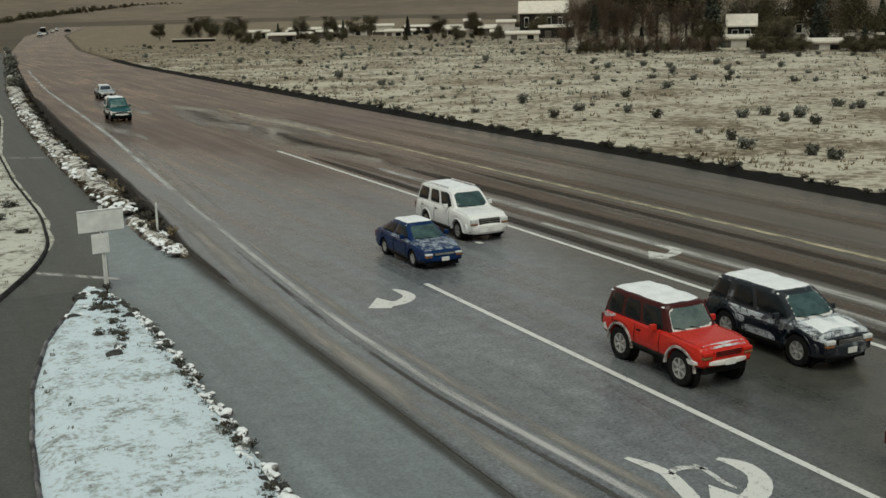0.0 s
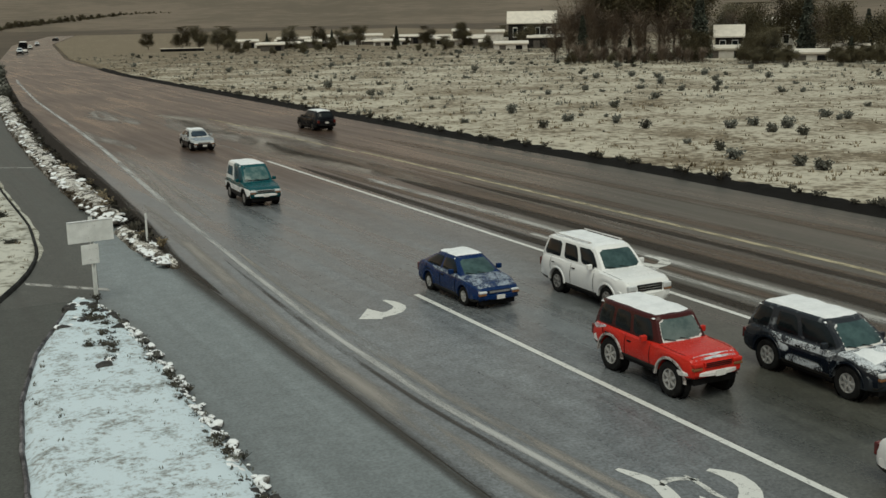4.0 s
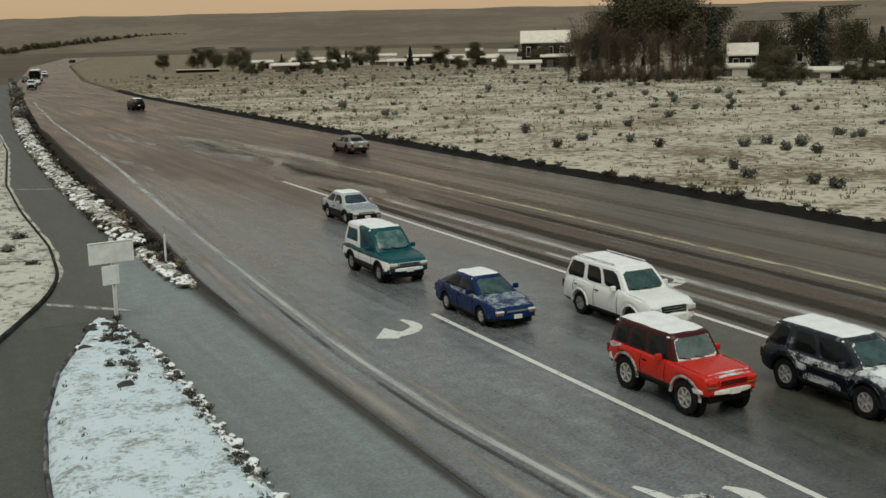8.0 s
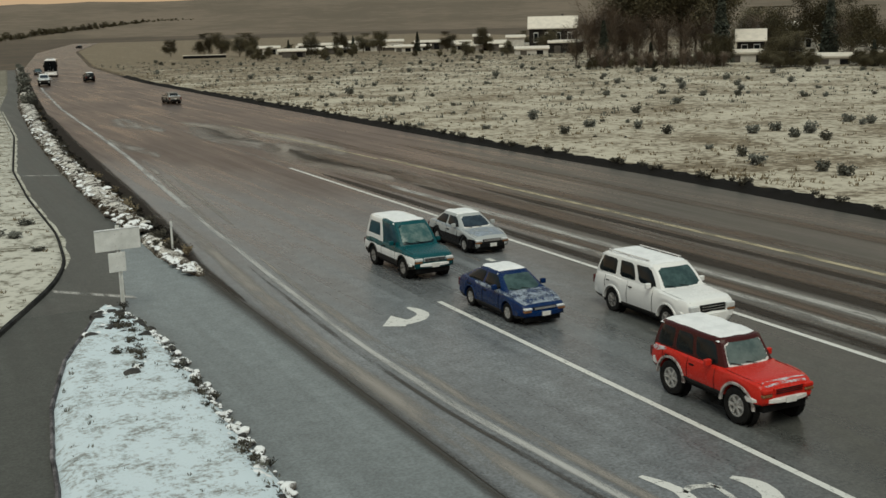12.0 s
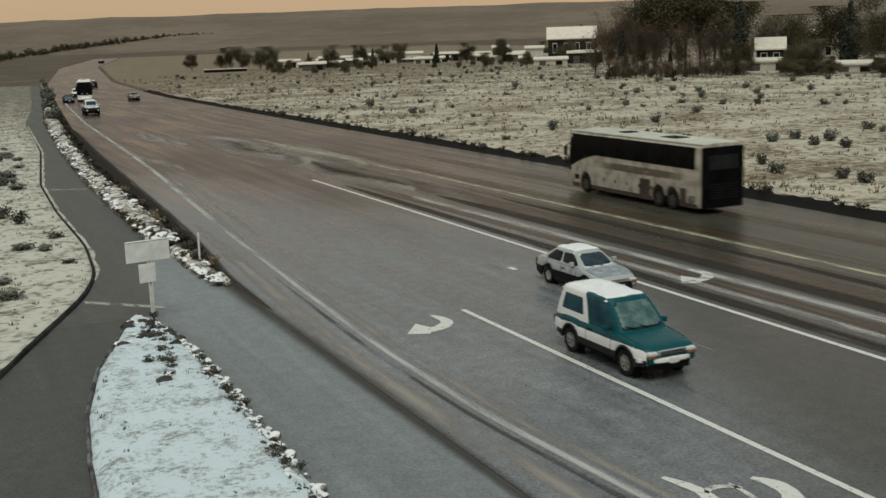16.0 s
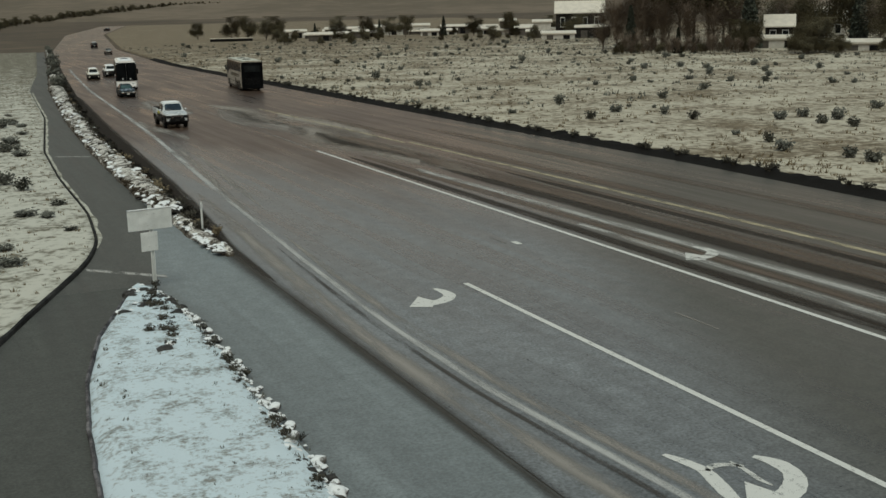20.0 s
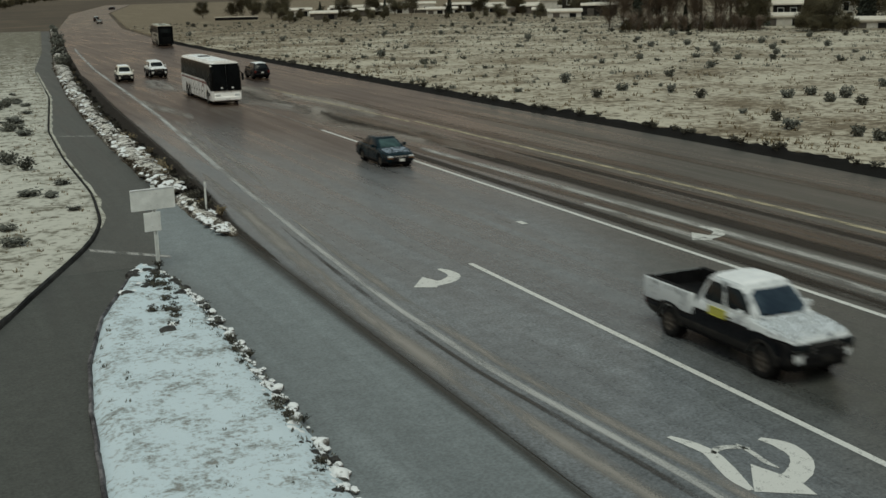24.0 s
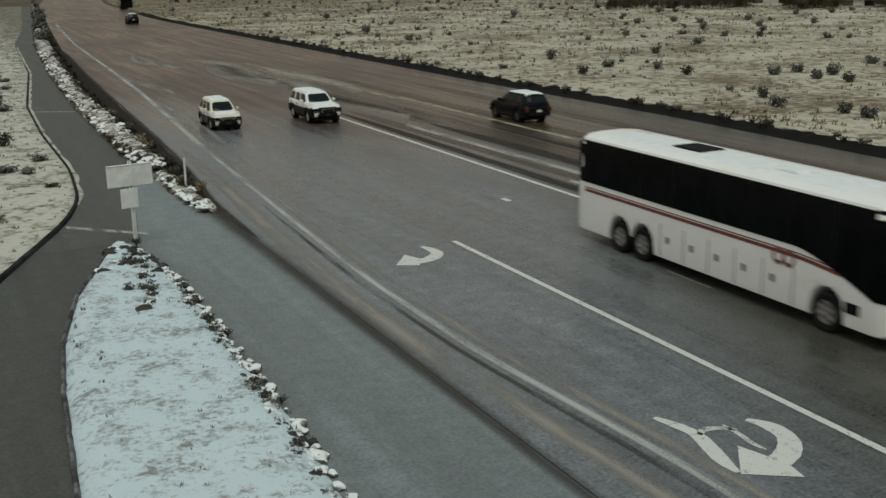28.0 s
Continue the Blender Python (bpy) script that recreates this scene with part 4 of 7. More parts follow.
for k in range(90):
    y = 48 + 130 * random.random() ** 1.3
    set_plant("dark_bank_tuft", DARKTUFTS[k % 2], glide(STRIP_R, y) + random.uniform(-0.7, 0.35), y, 0.14, random.uniform(0.5, 1.5), "dark wet brush on the soil strip", "plant", "brush on the soil strip", k + 700)
for k in range(26):
    y = 46 + 120 * random.random() ** 1.3
    b = glide(STRIP_R, y)
    set_plant("bank_tuft", TUFTS[k % 2], b + random.uniform(-0.5, 0.35), y, 0.1, random.uniform(0.5, 1.2), "brown grass tuft on the soil strip", "plant", "tufts on the soil strip", k)
for k in range(14):
    y = random.uniform(150, 330)
    set_plant("sagebrush", SHRUBS[k % 3], glide(STRIP_R, y) - random.uniform(0, 1.2), y, 0.2, random.uniform(1.2, 2.2), "dark shrub on the bank beside the highway", "shrub", "shrubs on the bank", k + 200)

# black wet brush that lines the foot of the ploughed bank
random.seed(63)
for k in range(150):
    y = 50 + 100 * (k / 150) ** 1.25 + random.uniform(-0.5, 0.5)
    b = glide(STRIP_R, y)
    set_plant("dark_brush", BLACKBRUSH[k % 2], b + random.uniform(-0.15, 0.30), y, 0.04, random.uniform(0.40, 0.80) * (0.8 + y / 250), "black wet brush at the foot of the snow bank", "plant", "brush below the snow bank", k + 900)

# ---- trees ----


def crown_tree(seed, h, mat_, spread=0.34, leaves=13000, base=0.08):
    random.seed(seed)
    tb, cb = bmesh.new(), bmesh.new()
    rod(tb, (0, 0, -0.3), (0, 0, h * 0.45), 0.02 * h, 0.012 * h, 8)
    tips = []
    for i in range(11):
        a = i * 2.4 + random.uniform(-0.4, 0.4)
        z0 = h * random.uniform(base, 0.46)
        reach = h * spread * random.uniform(0.4, 1.0)
        tip = Vector((math.cos(a) * reach, math.sin(a) * reach, z0 + h * random.uniform(0.12, 0.5)))
        rod(tb, (0, 0, z0), tip, 0.009 * h, 0.003 * h, 5)
        tips.append(tip)
        for j in range(2):
            t2 = tip + Vector((random.gauss(0, 0.1), random.gauss(0, 0.1), random.uniform(0.03, 0.16))) * h
            rod(tb, tip * 0.8 + Vector((0, 0, z0 * 0.2)), t2, 0.004 * h, 0.0015 * h, 4)
            tips.append(t2)
    tips.append(Vector((0, 0, h * 0.9)))
    for i in range(leaves):
        t = random.choice(tips)
        c = t + Vector((random.gauss(0, 0.075), random.gauss(0, 0.075), random.gauss(0, 0.07))) * h
        c.z = min(max(c.z, h * 0.04), h * 1.02)
        leaf_card(cb, c, h * random.uniform(0.013, 0.030))
    t_me, c_me = mesh_from(tb, "trunk", 40), mesh_from(cb, "crown")
    t_me.materials.append(BARK)
    c_me.materials.append(mat_)
    return t_me, c_me


def fir_tree(seed, h, leaves=3000):
    random.seed(seed)
    tb, cb = bmesh.new(), bmesh.new()
    rod(tb, (0, 0, -0.3), (0, 0, h * 0.97), 0.016 * h, 0.003 * h, 7)
    for i in range(leaves):
        u = random.random() ** 1.5
        z = h * (0.07 + 0.92 * u)
        r = h * 0.17 * (1 - u) ** 0.85 * (0.92 + 0.14 * math.sin(u * 37) + 0.22 * noise.noise(Vector((u * 9, seed, 3)))) + 0.02 * h
        a = random.uniform(0, 6.28)
        k = r * random.random() ** 0.5 * (1 + 0.25 * noise.noise(Vector((a, z * 0.4, seed))))
        leaf_card(cb, Vector((math.cos(a) * k, math.sin(a) * k, z - 0.12 * k)), h * random.uniform(0.02, 0.045), -0.2)
    t_me, c_me = mesh_from(tb, "trunk", 40), mesh_from(cb, "crown")
    t_me.materials.append(BARK)
    c_me.materials.append(NEEDLES)
    return t_me, c_me


def twig_tree(seed, h, twigs=4200):
    """A bare tree: a forked trunk and a haze of thin twigs that lets the light through."""
    random.seed(seed)
    tb, cb = bmesh.new(), bmesh.new()
    rod(tb, (0, 0, -0.3), (0.02 * h, 0, h * 0.5), 0.013 * h, 0.008 * h, 7)
    tips = []
    for i in range(13):
        a = i * 2.4 + random.uniform(-0.4, 0.4)
        z0 = h * random.uniform(0.04, 0.5)
        reach = h * random.uniform(0.10, 0.27)
        tip = Vector((math.cos(a) * reach, math.sin(a) * reach, min(0.97 * h, z0 + h * random.uniform(0.15, 0.48))))
        rod(tb, (0.01 * h, 0, z0), tip, 0.006 * h, 0.002 * h, 5)
        tips.append((Vector((0, 0, z0)), tip))
    for i in range(twigs):
        p, q = random.choice(tips)
        c = p.lerp(q, random.uniform(0.2, 1.05))
        c += Vector((random.gauss(0, 0.05), random.gauss(0, 0.05), random.gauss(0, 0.04))) * h
        c.z = max(c.z, 0.01 * h)
        out = Vector((c.x, c.y, abs(random.gauss(0.5, 0.5)) * h * 0.2)).normalized()
        w = Vector((-out.y, out.x, random.uniform(-0.5, 0.5))).normalized() * h * random.uniform(0.002, 0.005)
        e = c + out * h * random.uniform(0.03, 0.085)
        cb.faces.new([cb.verts.new(v) for v in (c - w, c + w, e + w * 0.3)])
    t_me, c_me = mesh_from(tb, "trunk", 40), mesh_from(cb, "crown")
    t_me.materials.append(BARK)
    c_me.materials.append(TWIGS)
    return t_me, c_me


def set_tree(name, meshes, x, y, s, label, k, group, z=0.0):
    t = thing(name, label, "tree", group, at=Matrix.LocRotScale((x, y, z), Euler((0, 0, k * 1.7)), (s, s, s * (0.92 + 0.16 * ((k * 0.618) % 1)))))
    part("trunk", meshes[0], None, t)
    part("crown", meshes[1], None, t)
    return t


BROAD = [crown_tree(s, 14.0, AUTUMN) for s in (61, 62, 63)]
TALL = [crown_tree(s, 14.0, AUTUMN, 0.32, 13000, 0.30) for s in (64, 65)]
BARE = [twig_tree(s, 14.0) for s in (81, 82, 83)]
FIRS = [fir_tree(s, 12.0) for s in (71, 72)]


def polar(az, d):
    return d * math.sin(radians(az)), d * math.cos(radians(az))


TREES = ((32.6, 240, "t", 0.80), (33.3, 236, "t", 1.00), (33.9, 242, "t", 1.05), (34.5, 234, "t", 1.05), (35.0, 240, "t", 1.10), (35.6, 230, "t", 0.95), (36.7, 228, "t", 0.9), (37.9, 228, "t", 0.85), (38.7, 232, "t", 0.9),
         (35.5, 240, "h", 1.10), (36.3, 236, "h", 1.22), (37.0, 242, "h", 1.28), (37.7, 234, "h", 1.15), (38.4, 238, "h", 1.05), (38.9, 246, "h", 0.95), (34.9, 250, "h", 1.0),
         (33.95, 226, "f", 0.72), (36.25, 216, "f", 0.42), (37.0, 217, "f", 0.28), (39.6, 228, "f", 1.12), (39.75, 222, "b", 0.42), (39.2, 220, "b", 0.40), (34.1, 221, "f", 0.40),
         (41.5, 264, "t", 0.90), (42.0, 260, "t", 0.85), (42.5, 252, "b", 0.78), (41.0, 278, "b", 0.85), (42.2, 230, "b", 0.42), (44.2, 246, "b", 0.90), (44.6, 240, "f", 1.05), (44.9, 250, "b", 0.95), (45.6, 236, "t", 0.85),
         (46.2, 226, "b", 0.72), (47.3, 230, "f", 0.80), (48.5, 228, "b", 0.85), (49.8, 226, "b", 0.90), (46.6, 212, "f", 0.42), (42.9, 214, "b", 0.42), (42.2, 212, "b", 0.38))
KINDS = {"b": ("broadleaf_tree", BROAD, "brown-green broadleaf tree behind the snow field"), "h": ("broadleaf_tree", TALL, "tall brown-green broadleaf tree with a dense crown"),
         "t": ("bare_tree", BARE, "bare pinkish-brown tree behind the snow field"), "f": ("fir_tree", FIRS, "dark fir tree behind the snow field")}
for k, (az, d, kind_, s) in enumerate(TREES):
    x, y = polar(az, d)
    name_, meshes_, label_ = KINDS[kind_]
    set_tree(name_, meshes_[k % len(meshes_)], x, y, s, label_, k, "trees behind the field")
for k, (az, d, kind_, s) in enumerate(((14.2, 372, "b", 0.5), (15.0, 376, "b", 0.55), (15.9, 370, "b", 0.5), (18.3, 372, "f", 0.42), (20.9, 378, "b", 0.5), (21.5, 374, "f", 0.46), (22.0, 380, "b", 0.45), (24.7, 376, "f", 0.58), (28.0, 366, "b", 0.5), (30.0, 350, "b", 0.45), (31.2, 330, "b", 0.5), (12.6, 395, "b", 0.4), (16.4, 368, "b", 0.55), (19.4, 366, "b", 0.48), (22.8, 372, "b", 0.5), (26.2, 370, "b", 0.48), (27.2, 300, "b", 0.3), (29.2, 296, "b", 0.32))):
    x, y = polar(az, d)
    set_tree("fir_tree" if kind_ == "f" else "broadleaf_tree", FIRS[k % 2] if kind_ == "f" else BROAD[k % 3], x, y, s, "dark tree among the low buildings", k + 50, "trees among the buildings")
random.seed(55)
for k in range(34):
    az = 33.4 + 0.2 * k
    x, y = polar(az, random.uniform(212, 224))
    if 39.9 < az < 41.6:
        continue
    set_tree("undergrowth_bush", BARE[k % 3] if k % 5 else BROAD[k % 3], x, y, random.uniform(0.20, 0.36) if k % 5 else random.uniform(0.10, 0.18), "bare brown undergrowth bush below the trees" if k % 5 else "dark undergrowth bush below the trees", k + 20, "undergrowth below the trees")
for k in range(56):
    az = 41.8 + 0.16 * k + random.uniform(-0.05, 0.05)
    x, y = polar(az, random.uniform(206, 216))
    if 44.0 < az < 45.7:
        continue
    set_tree("undergrowth_bush", BROAD[k % 3], x, y, random.uniform(0.14, 0.24), "dark undergrowth bush beside the field", k + 160, "undergrowth below the trees")
# dark hedge line climbing the foot of the hills
HEDGE = ((0.5, 700.0), (3.6, 800.0), (4.15, 990.0), (5.0, 1300.0), (6.2, 1570.0), (8.8, 1690.0), (11.5, 1850.0), (15.0, 1910.0))
random.seed(77)
for k in range(96):
    az = 0.5 + k * 0.14 + random.uniform(-0.05, 0.05)
    d = lerp(HEDGE, az) + random.uniform(-12, 12)
    x, y = polar(az, d)
    z = max(-0.1, ridge_height(radians(az)) * lerp(HILL_RINGS, d) - 2.2) if d > 1500 else -0.1
    fade = 1.0 if az < 9 else max(0.35, 1 - (az - 9) * 0.12)
    set_tree("broadleaf_tree", BROAD[k % 3], x, y, random.uniform(0.42, 0.78) * fade * (0.75 if d < 1300 else 1.0), "far dark tree on the horizon", k + 90, "trees on the horizon", z)

# ---- buildings ----
WALL_DARK = plain("dark_timber_wall", (0.055, 0.048, 0.042), (0.11, 0.095, 0.08), 0.8, scale=1.2, fine=14, world_space=True)
WALL_BLACK = plain("black_timber_wall", (0.012, 0.011, 0.010), (0.035, 0.031, 0.027), 0.8, scale=1.2, fine=14, world_space=True, spec=0.15)
WALL_PALE = plain("pale_siding", (0.46, 0.44, 0.40), (0.58, 0.56, 0.52), 0.7, scale=1.2, fine=14, world_space=True)
ROOF_SNOW = plain("snow_covered_roof", (0.68, 0.63, 0.55), (0.56, 0.52, 0.46), 0.8, scale=0.8, fine=9, world_space=True, bump=0.4)
TRIM = plain("white_trim", (0.66, 0.65, 0.62), (0.75, 0.74, 0.71), 0.6, scale=2, fine=20)


def house(x, y, turn, w, d, eave, ridge, wall, label, windows=3, door=True, overhang=0.5):
    """A gabled building: walls, two roof slopes, windows with frames, a door and a chimney."""
    t = thing("house", label, "house", "buildings beyond the field", at=pose(x, y, 0, 0, 0, turn))
    bm = bmesh.new()
    prof = ((-d / 2, -0.3), (d / 2, -0.3), (d / 2, eave), (0, ridge - 0.15), (-d / 2, eave))
    loft(bm, [[(sx, py, pz) for py, pz in prof] for sx in (-w / 2, w / 2)])
    part("wall", bm, wall, t)
    for s in (-1, 1):
        bm = bmesh.new()
        o = overhang
        slope = (ridge - eave) / (d / 2)
        a, b = (s * (d / 2 + o), eave - o * slope), (0.0, ridge)
        ring = [(a[0], a[1]), (b[0], b[1]), (b[0], b[1] + 0.28), (a[0], a[1] + 0.28)]
        loft(bm, [[(sx, py, pz) for py, pz in ring] for sx in (-w / 2 - o, w / 2 + o)])
        part("roof", bm, ROOF_SNOW, t, "roof slope under snow")
    for i in range(windows):
        cx = -w / 2 + w * (i + 0.6) / (windows + 0.2)
        wn_ = part("window", boxed(cx - 0.65, cx + 0.65, -d / 2 - 0.06, -d / 2 + 0.05, eave * 0.42, eave * 0.82), TRIM, t)
        part("pane", boxed(cx - 0.55, cx + 0.55, -d / 2 - 0.075, -d / 2 - 0.05, eave * 0.45, eave * 0.79), GLASS, wn_, "dark window pane")
    if door:
        part("door", boxed(w * 0.28, w * 0.28 + 1.0, -d / 2 - 0.07, -d / 2 + 0.05, 0, 2.05), BLACK, t, "dark door")
    part("chimney", boxed(w * 0.18, w * 0.18 + 0.7, d * 0.08, d * 0.08 + 0.7, ridge - 1.0, ridge + 0.9, bevel=0.04, seg=1), WALL_DARK, t)
    return t


def flat_shed(x, y, turn, w, d, h, wall, label, name="shed"):
    t = thing(name, label, "shed", "buildings beyond the field", at=pose(x, y, 0, 0, 0, turn))
    part("wall", boxed(-w / 2, w / 2, -d / 2, d / 2, -0.2, h), wall, t)
    bm = bmesh.new()
    loft(bm, [[(sx, py, pz) for py, pz in ((-d / 2 - 0.4, h), (d / 2 + 0.4, h + 0.5), (d / 2 + 0.4, h + 0.85), (-d / 2 - 0.4, h + 0.3))] for sx in (-w / 2 - 0.4, w / 2 + 0.4)])
    part("roof", bm, ROOF_SNOW, t, "low roof under snow")
    n = max(2, int(w / 4))
    for i in range(n):
        cx = -w / 2 + w * (i + 0.5) / n
        part("door", boxed(cx - 0.9, cx + 0.9, -d / 2 - 0.05, -d / 2 + 0.05, 0, min(2.3, h - 0.3)), BLACK if i % 2 else WALL_DARK, t)
    return t


def at_az(az, d):
    x, y = polar(az, d)
    return x, y, -az


house(*at_az(31.45, 338), 13.6, 9.0, 7.2, 10.2, WALL_BLACK, "large dark two-storey house with a snowy roof", 4)
flat_shed(*at_az(32.1, 326), 9.6, 5.0, 3.0, WALL_BLACK, "open dark porch building with a snowy roof", "porch")
flat_shed(*at_az(29.6, 332), 5.0, 5.0, 4.6, WALL_PALE, "pale annex beside the dark house", "annex")
# black wall puts the shade between roof and trailer into its colour
house(*at_az(41.0, 246), 5.4, 7.0, 4.4, 6.4, WALL_BLACK, "small dark house with a snowy roof among trees", 2)
flat_shed(*at_az(40.9, 238), 9.6, 3.0, 1.9, WALL_PALE, "long white trailer shed beside the trees", "trailer")
house(*at_az(43.35, 262), 6.0, 6.0, 5.2, 7.6, WALL_PALE, "pale house half hidden by trees", 2)
flat_shed(*at_az(44.85, 222), 7.4, 2.6, 1.5, WALL_PALE, "low white shed below the trees", "trailer")
flat_shed(*at_az(46.6, 224), 6.0, 3.0, 2.3, WALL_PALE, "white shed below the trees", "trailer")
for az, d, w, h, pale in ((17.2, 392, 9, 2.2, 1), (19.9, 398, 15, 2.6, 0), (21.9, 404, 9, 3.0, 1), (23.2, 402, 11, 3.2, 1), (25.3, 404, 10, 2.6, 0), (26.8, 398, 8, 2.4, 1), (27.9, 372, 5, 4.6, 0), (28.9, 362, 8, 2.4, 0), (20.6, 384, 10, 1.4, 0), (18.4, 380, 8, 1.2, 0), (24.0, 384, 6, 1.6, 1), (30.4, 318, 9, 1.6, 1)):
    flat_shed(*at_az(az, d), w, 5.0, h, WALL_PALE if pale else WALL_DARK, "low pale shed with a snowy roof" if pale else "low dark shed with a snowy roof")
random.seed(91)
for k in range(46):
    az = random.uniform(15.5, 32.8)
    x, y = polar(az, random.uniform(300, 395))
    set_tree("yard_bush", BROAD[k % 3], x, y, random.uniform(0.10, 0.26), "bare brown bush among the low buildings", k, "bushes among the buildings")
for k in range(14):
    az = random.uniform(16.5, 31)
    flat_shed(*at_az(az, random.uniform(330, 415)), random.uniform(3.5, 8.5), 3.0, random.uniform(1.2, 2.6), WALL_PALE if k % 2 else WALL_DARK, "small pale outbuilding with a snowy roof" if k % 2 else "small dark outbuilding with a snowy roof", "outbuilding")
# low snow-topped wall at the field's end
x, y, a = at_az(14.2, 366)
t = thing("low_wall", "long low dark wall capped with snow", "wall", at=pose(x, y, 0, 0, 0, a))
part("wall", boxed(-6.6, 6.6, -0.3, 0.3, -0.3, 1.05, bevel=0.04, seg=1), BLACK, t)
part("snow_cap", boxed(-6.7, 6.7, -0.4, 0.4, 1.052, 1.28, bevel=0.08), ROOF_SNOW, t, "cap of snow")

# ---- road sign on the island tip, seen from behind ----
sign = thing("road_sign", "frosted road sign with two panels on a steel post", "road sign", at=pose(6.55, 39.3, 0, 0, 0, 8))
bm = bmesh.new()
for sx in (-0.05, 0.05):
    box(bm, sx - 0.014, sx + 0.014, -0.035, 0.03, -0.2, 3.0)
box(bm, -0.054, 0.054, 0.02, 0.035, -0.2, 3.0)
part("post", bm, SIGN_BACK, sign)
part("upper_panel", boxed(-0.82, 0.76, -0.06, -0.035, 2.14, 2.86, bevel=0.01, seg=1), SIGN_BACK, sign, "large pale panel rimed with frost")
part("lower_panel", boxed(-0.40, 0.20, -0.06, -0.035, 1.38, 2.06, bevel=0.01, seg=1), SIGN_BACK, sign, "smaller square pale panel")
for z in (2.3, 2.7, 1.55, 1.9):
    part("bracket", boxed(-0.18, 0.18, -0.035, -0.0, z - 0.02, z + 0.02), GALV, sign)
    for sx in (-0.12, 0.12):
        part("bolt", rod(bmesh.new(), (sx, -0.075, z), (sx, -0.03, z), 0.016, n=6), GALV, sign)
snow = boxed(-0.82, 0.76, -0.08, -0.02, 2.861, 2.90, bevel=0.015)
part("snow_cap", snow, CARSNOW, sign, "line of snow along the top edge")
mk = thing("marker_post", "slim pale roadside marker post", "marker post", at=pose(10.25, 48.0, 0))
part("post", rod(bmesh.new(), (0, 0, -0.2), (0, 0, 1.5), 0.05, 0.045, 8), SIGN_BACK, mk)
part("reflector", boxed(-0.055, 0.055, -0.065, -0.045, 1.25, 1.42, bevel=0.005, seg=1), LAMP, mk)

# ---- vehicles: front towards -y, wheels on z = 0 ----
WHEEL_CACHE = {}


def wheel_meshes(r, w, rim_mat):
    key = (r, w, rim_mat.name)
    if key in WHEEL_CACHE:
        return WHEEL_CACHE[key]
    h = w / 2
    tb = lathe(bmesh.new(), [(-h * 0.8, r * 0.575), (-h, r * 0.66), (-h, r * 0.90), (-h * 0.72, r), (0, r * 1.0), (h * 0.72, r), (h, r * 0.90), (h, r * 0.66), (h * 0.8, r * 0.575)], 26)
    rb = lathe(bmesh.new(), [(-h * 0.55, 0.001), (-h * 0.62, r * 0.16), (-h * 0.45, r * 0.2), (-h * 0.30, r * 0.5), (-h * 0.86, r * 0.53), (-h * 0.86, r * 0.59), (h * 0.86, r * 0.59), (h * 0.86, r * 0.53), (h * 0.30, r * 0.5), (h * 0.45, r * 0.2), (h * 0.62, r * 0.16), (h * 0.55, 0.001)], 20)
    for s in (-1, 1):
        for i in range(6):
            a = i * math.pi / 3
            c, sn = math.cos(a), math.sin(a)
            n = bmesh.new()
            box(n, s * h * 0.72 - 0.02, s * h * 0.72 + 0.02, -r * 0.075, r * 0.075, r * 0.12, r * 0.55)
            bmesh.ops.rotate(n, verts=n.verts, cent=(0, 0, 0), matrix=Matrix.Rotation(a, 3, "X"))
            me = bpy.data.meshes.new("tmp")
            n.to_mesh(me)
            n.free()
            rb.from_mesh(me)
            bpy.data.meshes.remove(me)
    t_me, r_me = mesh_from(tb, "tyre", 35), mesh_from(rb, "rim", 30)
    t_me.materials.append(TYRE)
    r_me.materials.append(rim_mat)
    WHEEL_CACHE[key] = (t_me, r_me)
    return WHEEL_CACHE[key]


def add_wheel(parent, x, y, r, w, rim_mat):
    t_me, r_me = wheel_meshes(r, w, rim_mat)
    wh = part("wheel", t_me, None, parent, at=pose(x, y, r))
    part("rim", r_me, None, wh)
    return wh


def snow_slab(half, y0, y1, zf, thick, seed, ragged=0.12):
    """Uneven snow lying on a roof or bonnet."""
    bm = bmesh.new()
    nx, ny = 12, 16
    rows = []
    for j in range(ny + 1):
        v = j / ny
        row = []
        for i in range(nx + 1):
            u = i / nx
            e = min(u, 1 - u, v, 1 - v)
            k = 1 - ragged * abs(noise.noise(Vector((seed + v * 4, u * 3, 0))))
            x = (2 * u - 1) * half * k
            y = y0 + (y1 - y0) * v + ragged * 0.5 * noise.noise(Vector((u * 4, seed, v * 2)))
            z = zf(y, x) + (thick * min(1, e * 7) ** 0.5 * (0.8 + 0.6 * noise.noise(Vector((x * 2.5, y * 2.5, seed)))) if e > 0 else -0.03)
            row.append(bm.verts.new((x, y, z)))
        rows.append(row)
    for p, q in zip(rows, rows[1:]):
        for i in range(nx):
            bm.faces.new((p[i], p[i + 1], q[i + 1], q[i]))
    bmesh.ops.recalc_face_normals(bm, faces=bm.faces)
    return bm


def bow_bar(half, y0, depth, z0, z1, wrap, n=14, round_=0.3):
    """A bumper bar that wraps back round the corners by wrap metres; y0 is its foremost line, depth runs along +y (or -y when negative)."""
    d = 1 if depth > 0 else -1
    rings = []
    zm, zh = (z0 + z1) / 2, (z1 - z0) / 2
    for i in range(n + 1):
        u = 2 * i / n - 1
        y = y0 + d * wrap * abs(u) ** 3
        k = 1 - 0.12 * abs(u) ** 6
        rings.append([(u * half, y + depth, zm - zh * k), (u * half, y + depth * round_, zm - zh * k), (u * half, y, zm - zh * k * 0.6), (u * half, y, zm + zh * k * 0.6), (u * half, y + depth * round_, zm + zh * k), (u * half, y + depth, zm + zh * k)])
    return loft(bmesh.new(), rings)


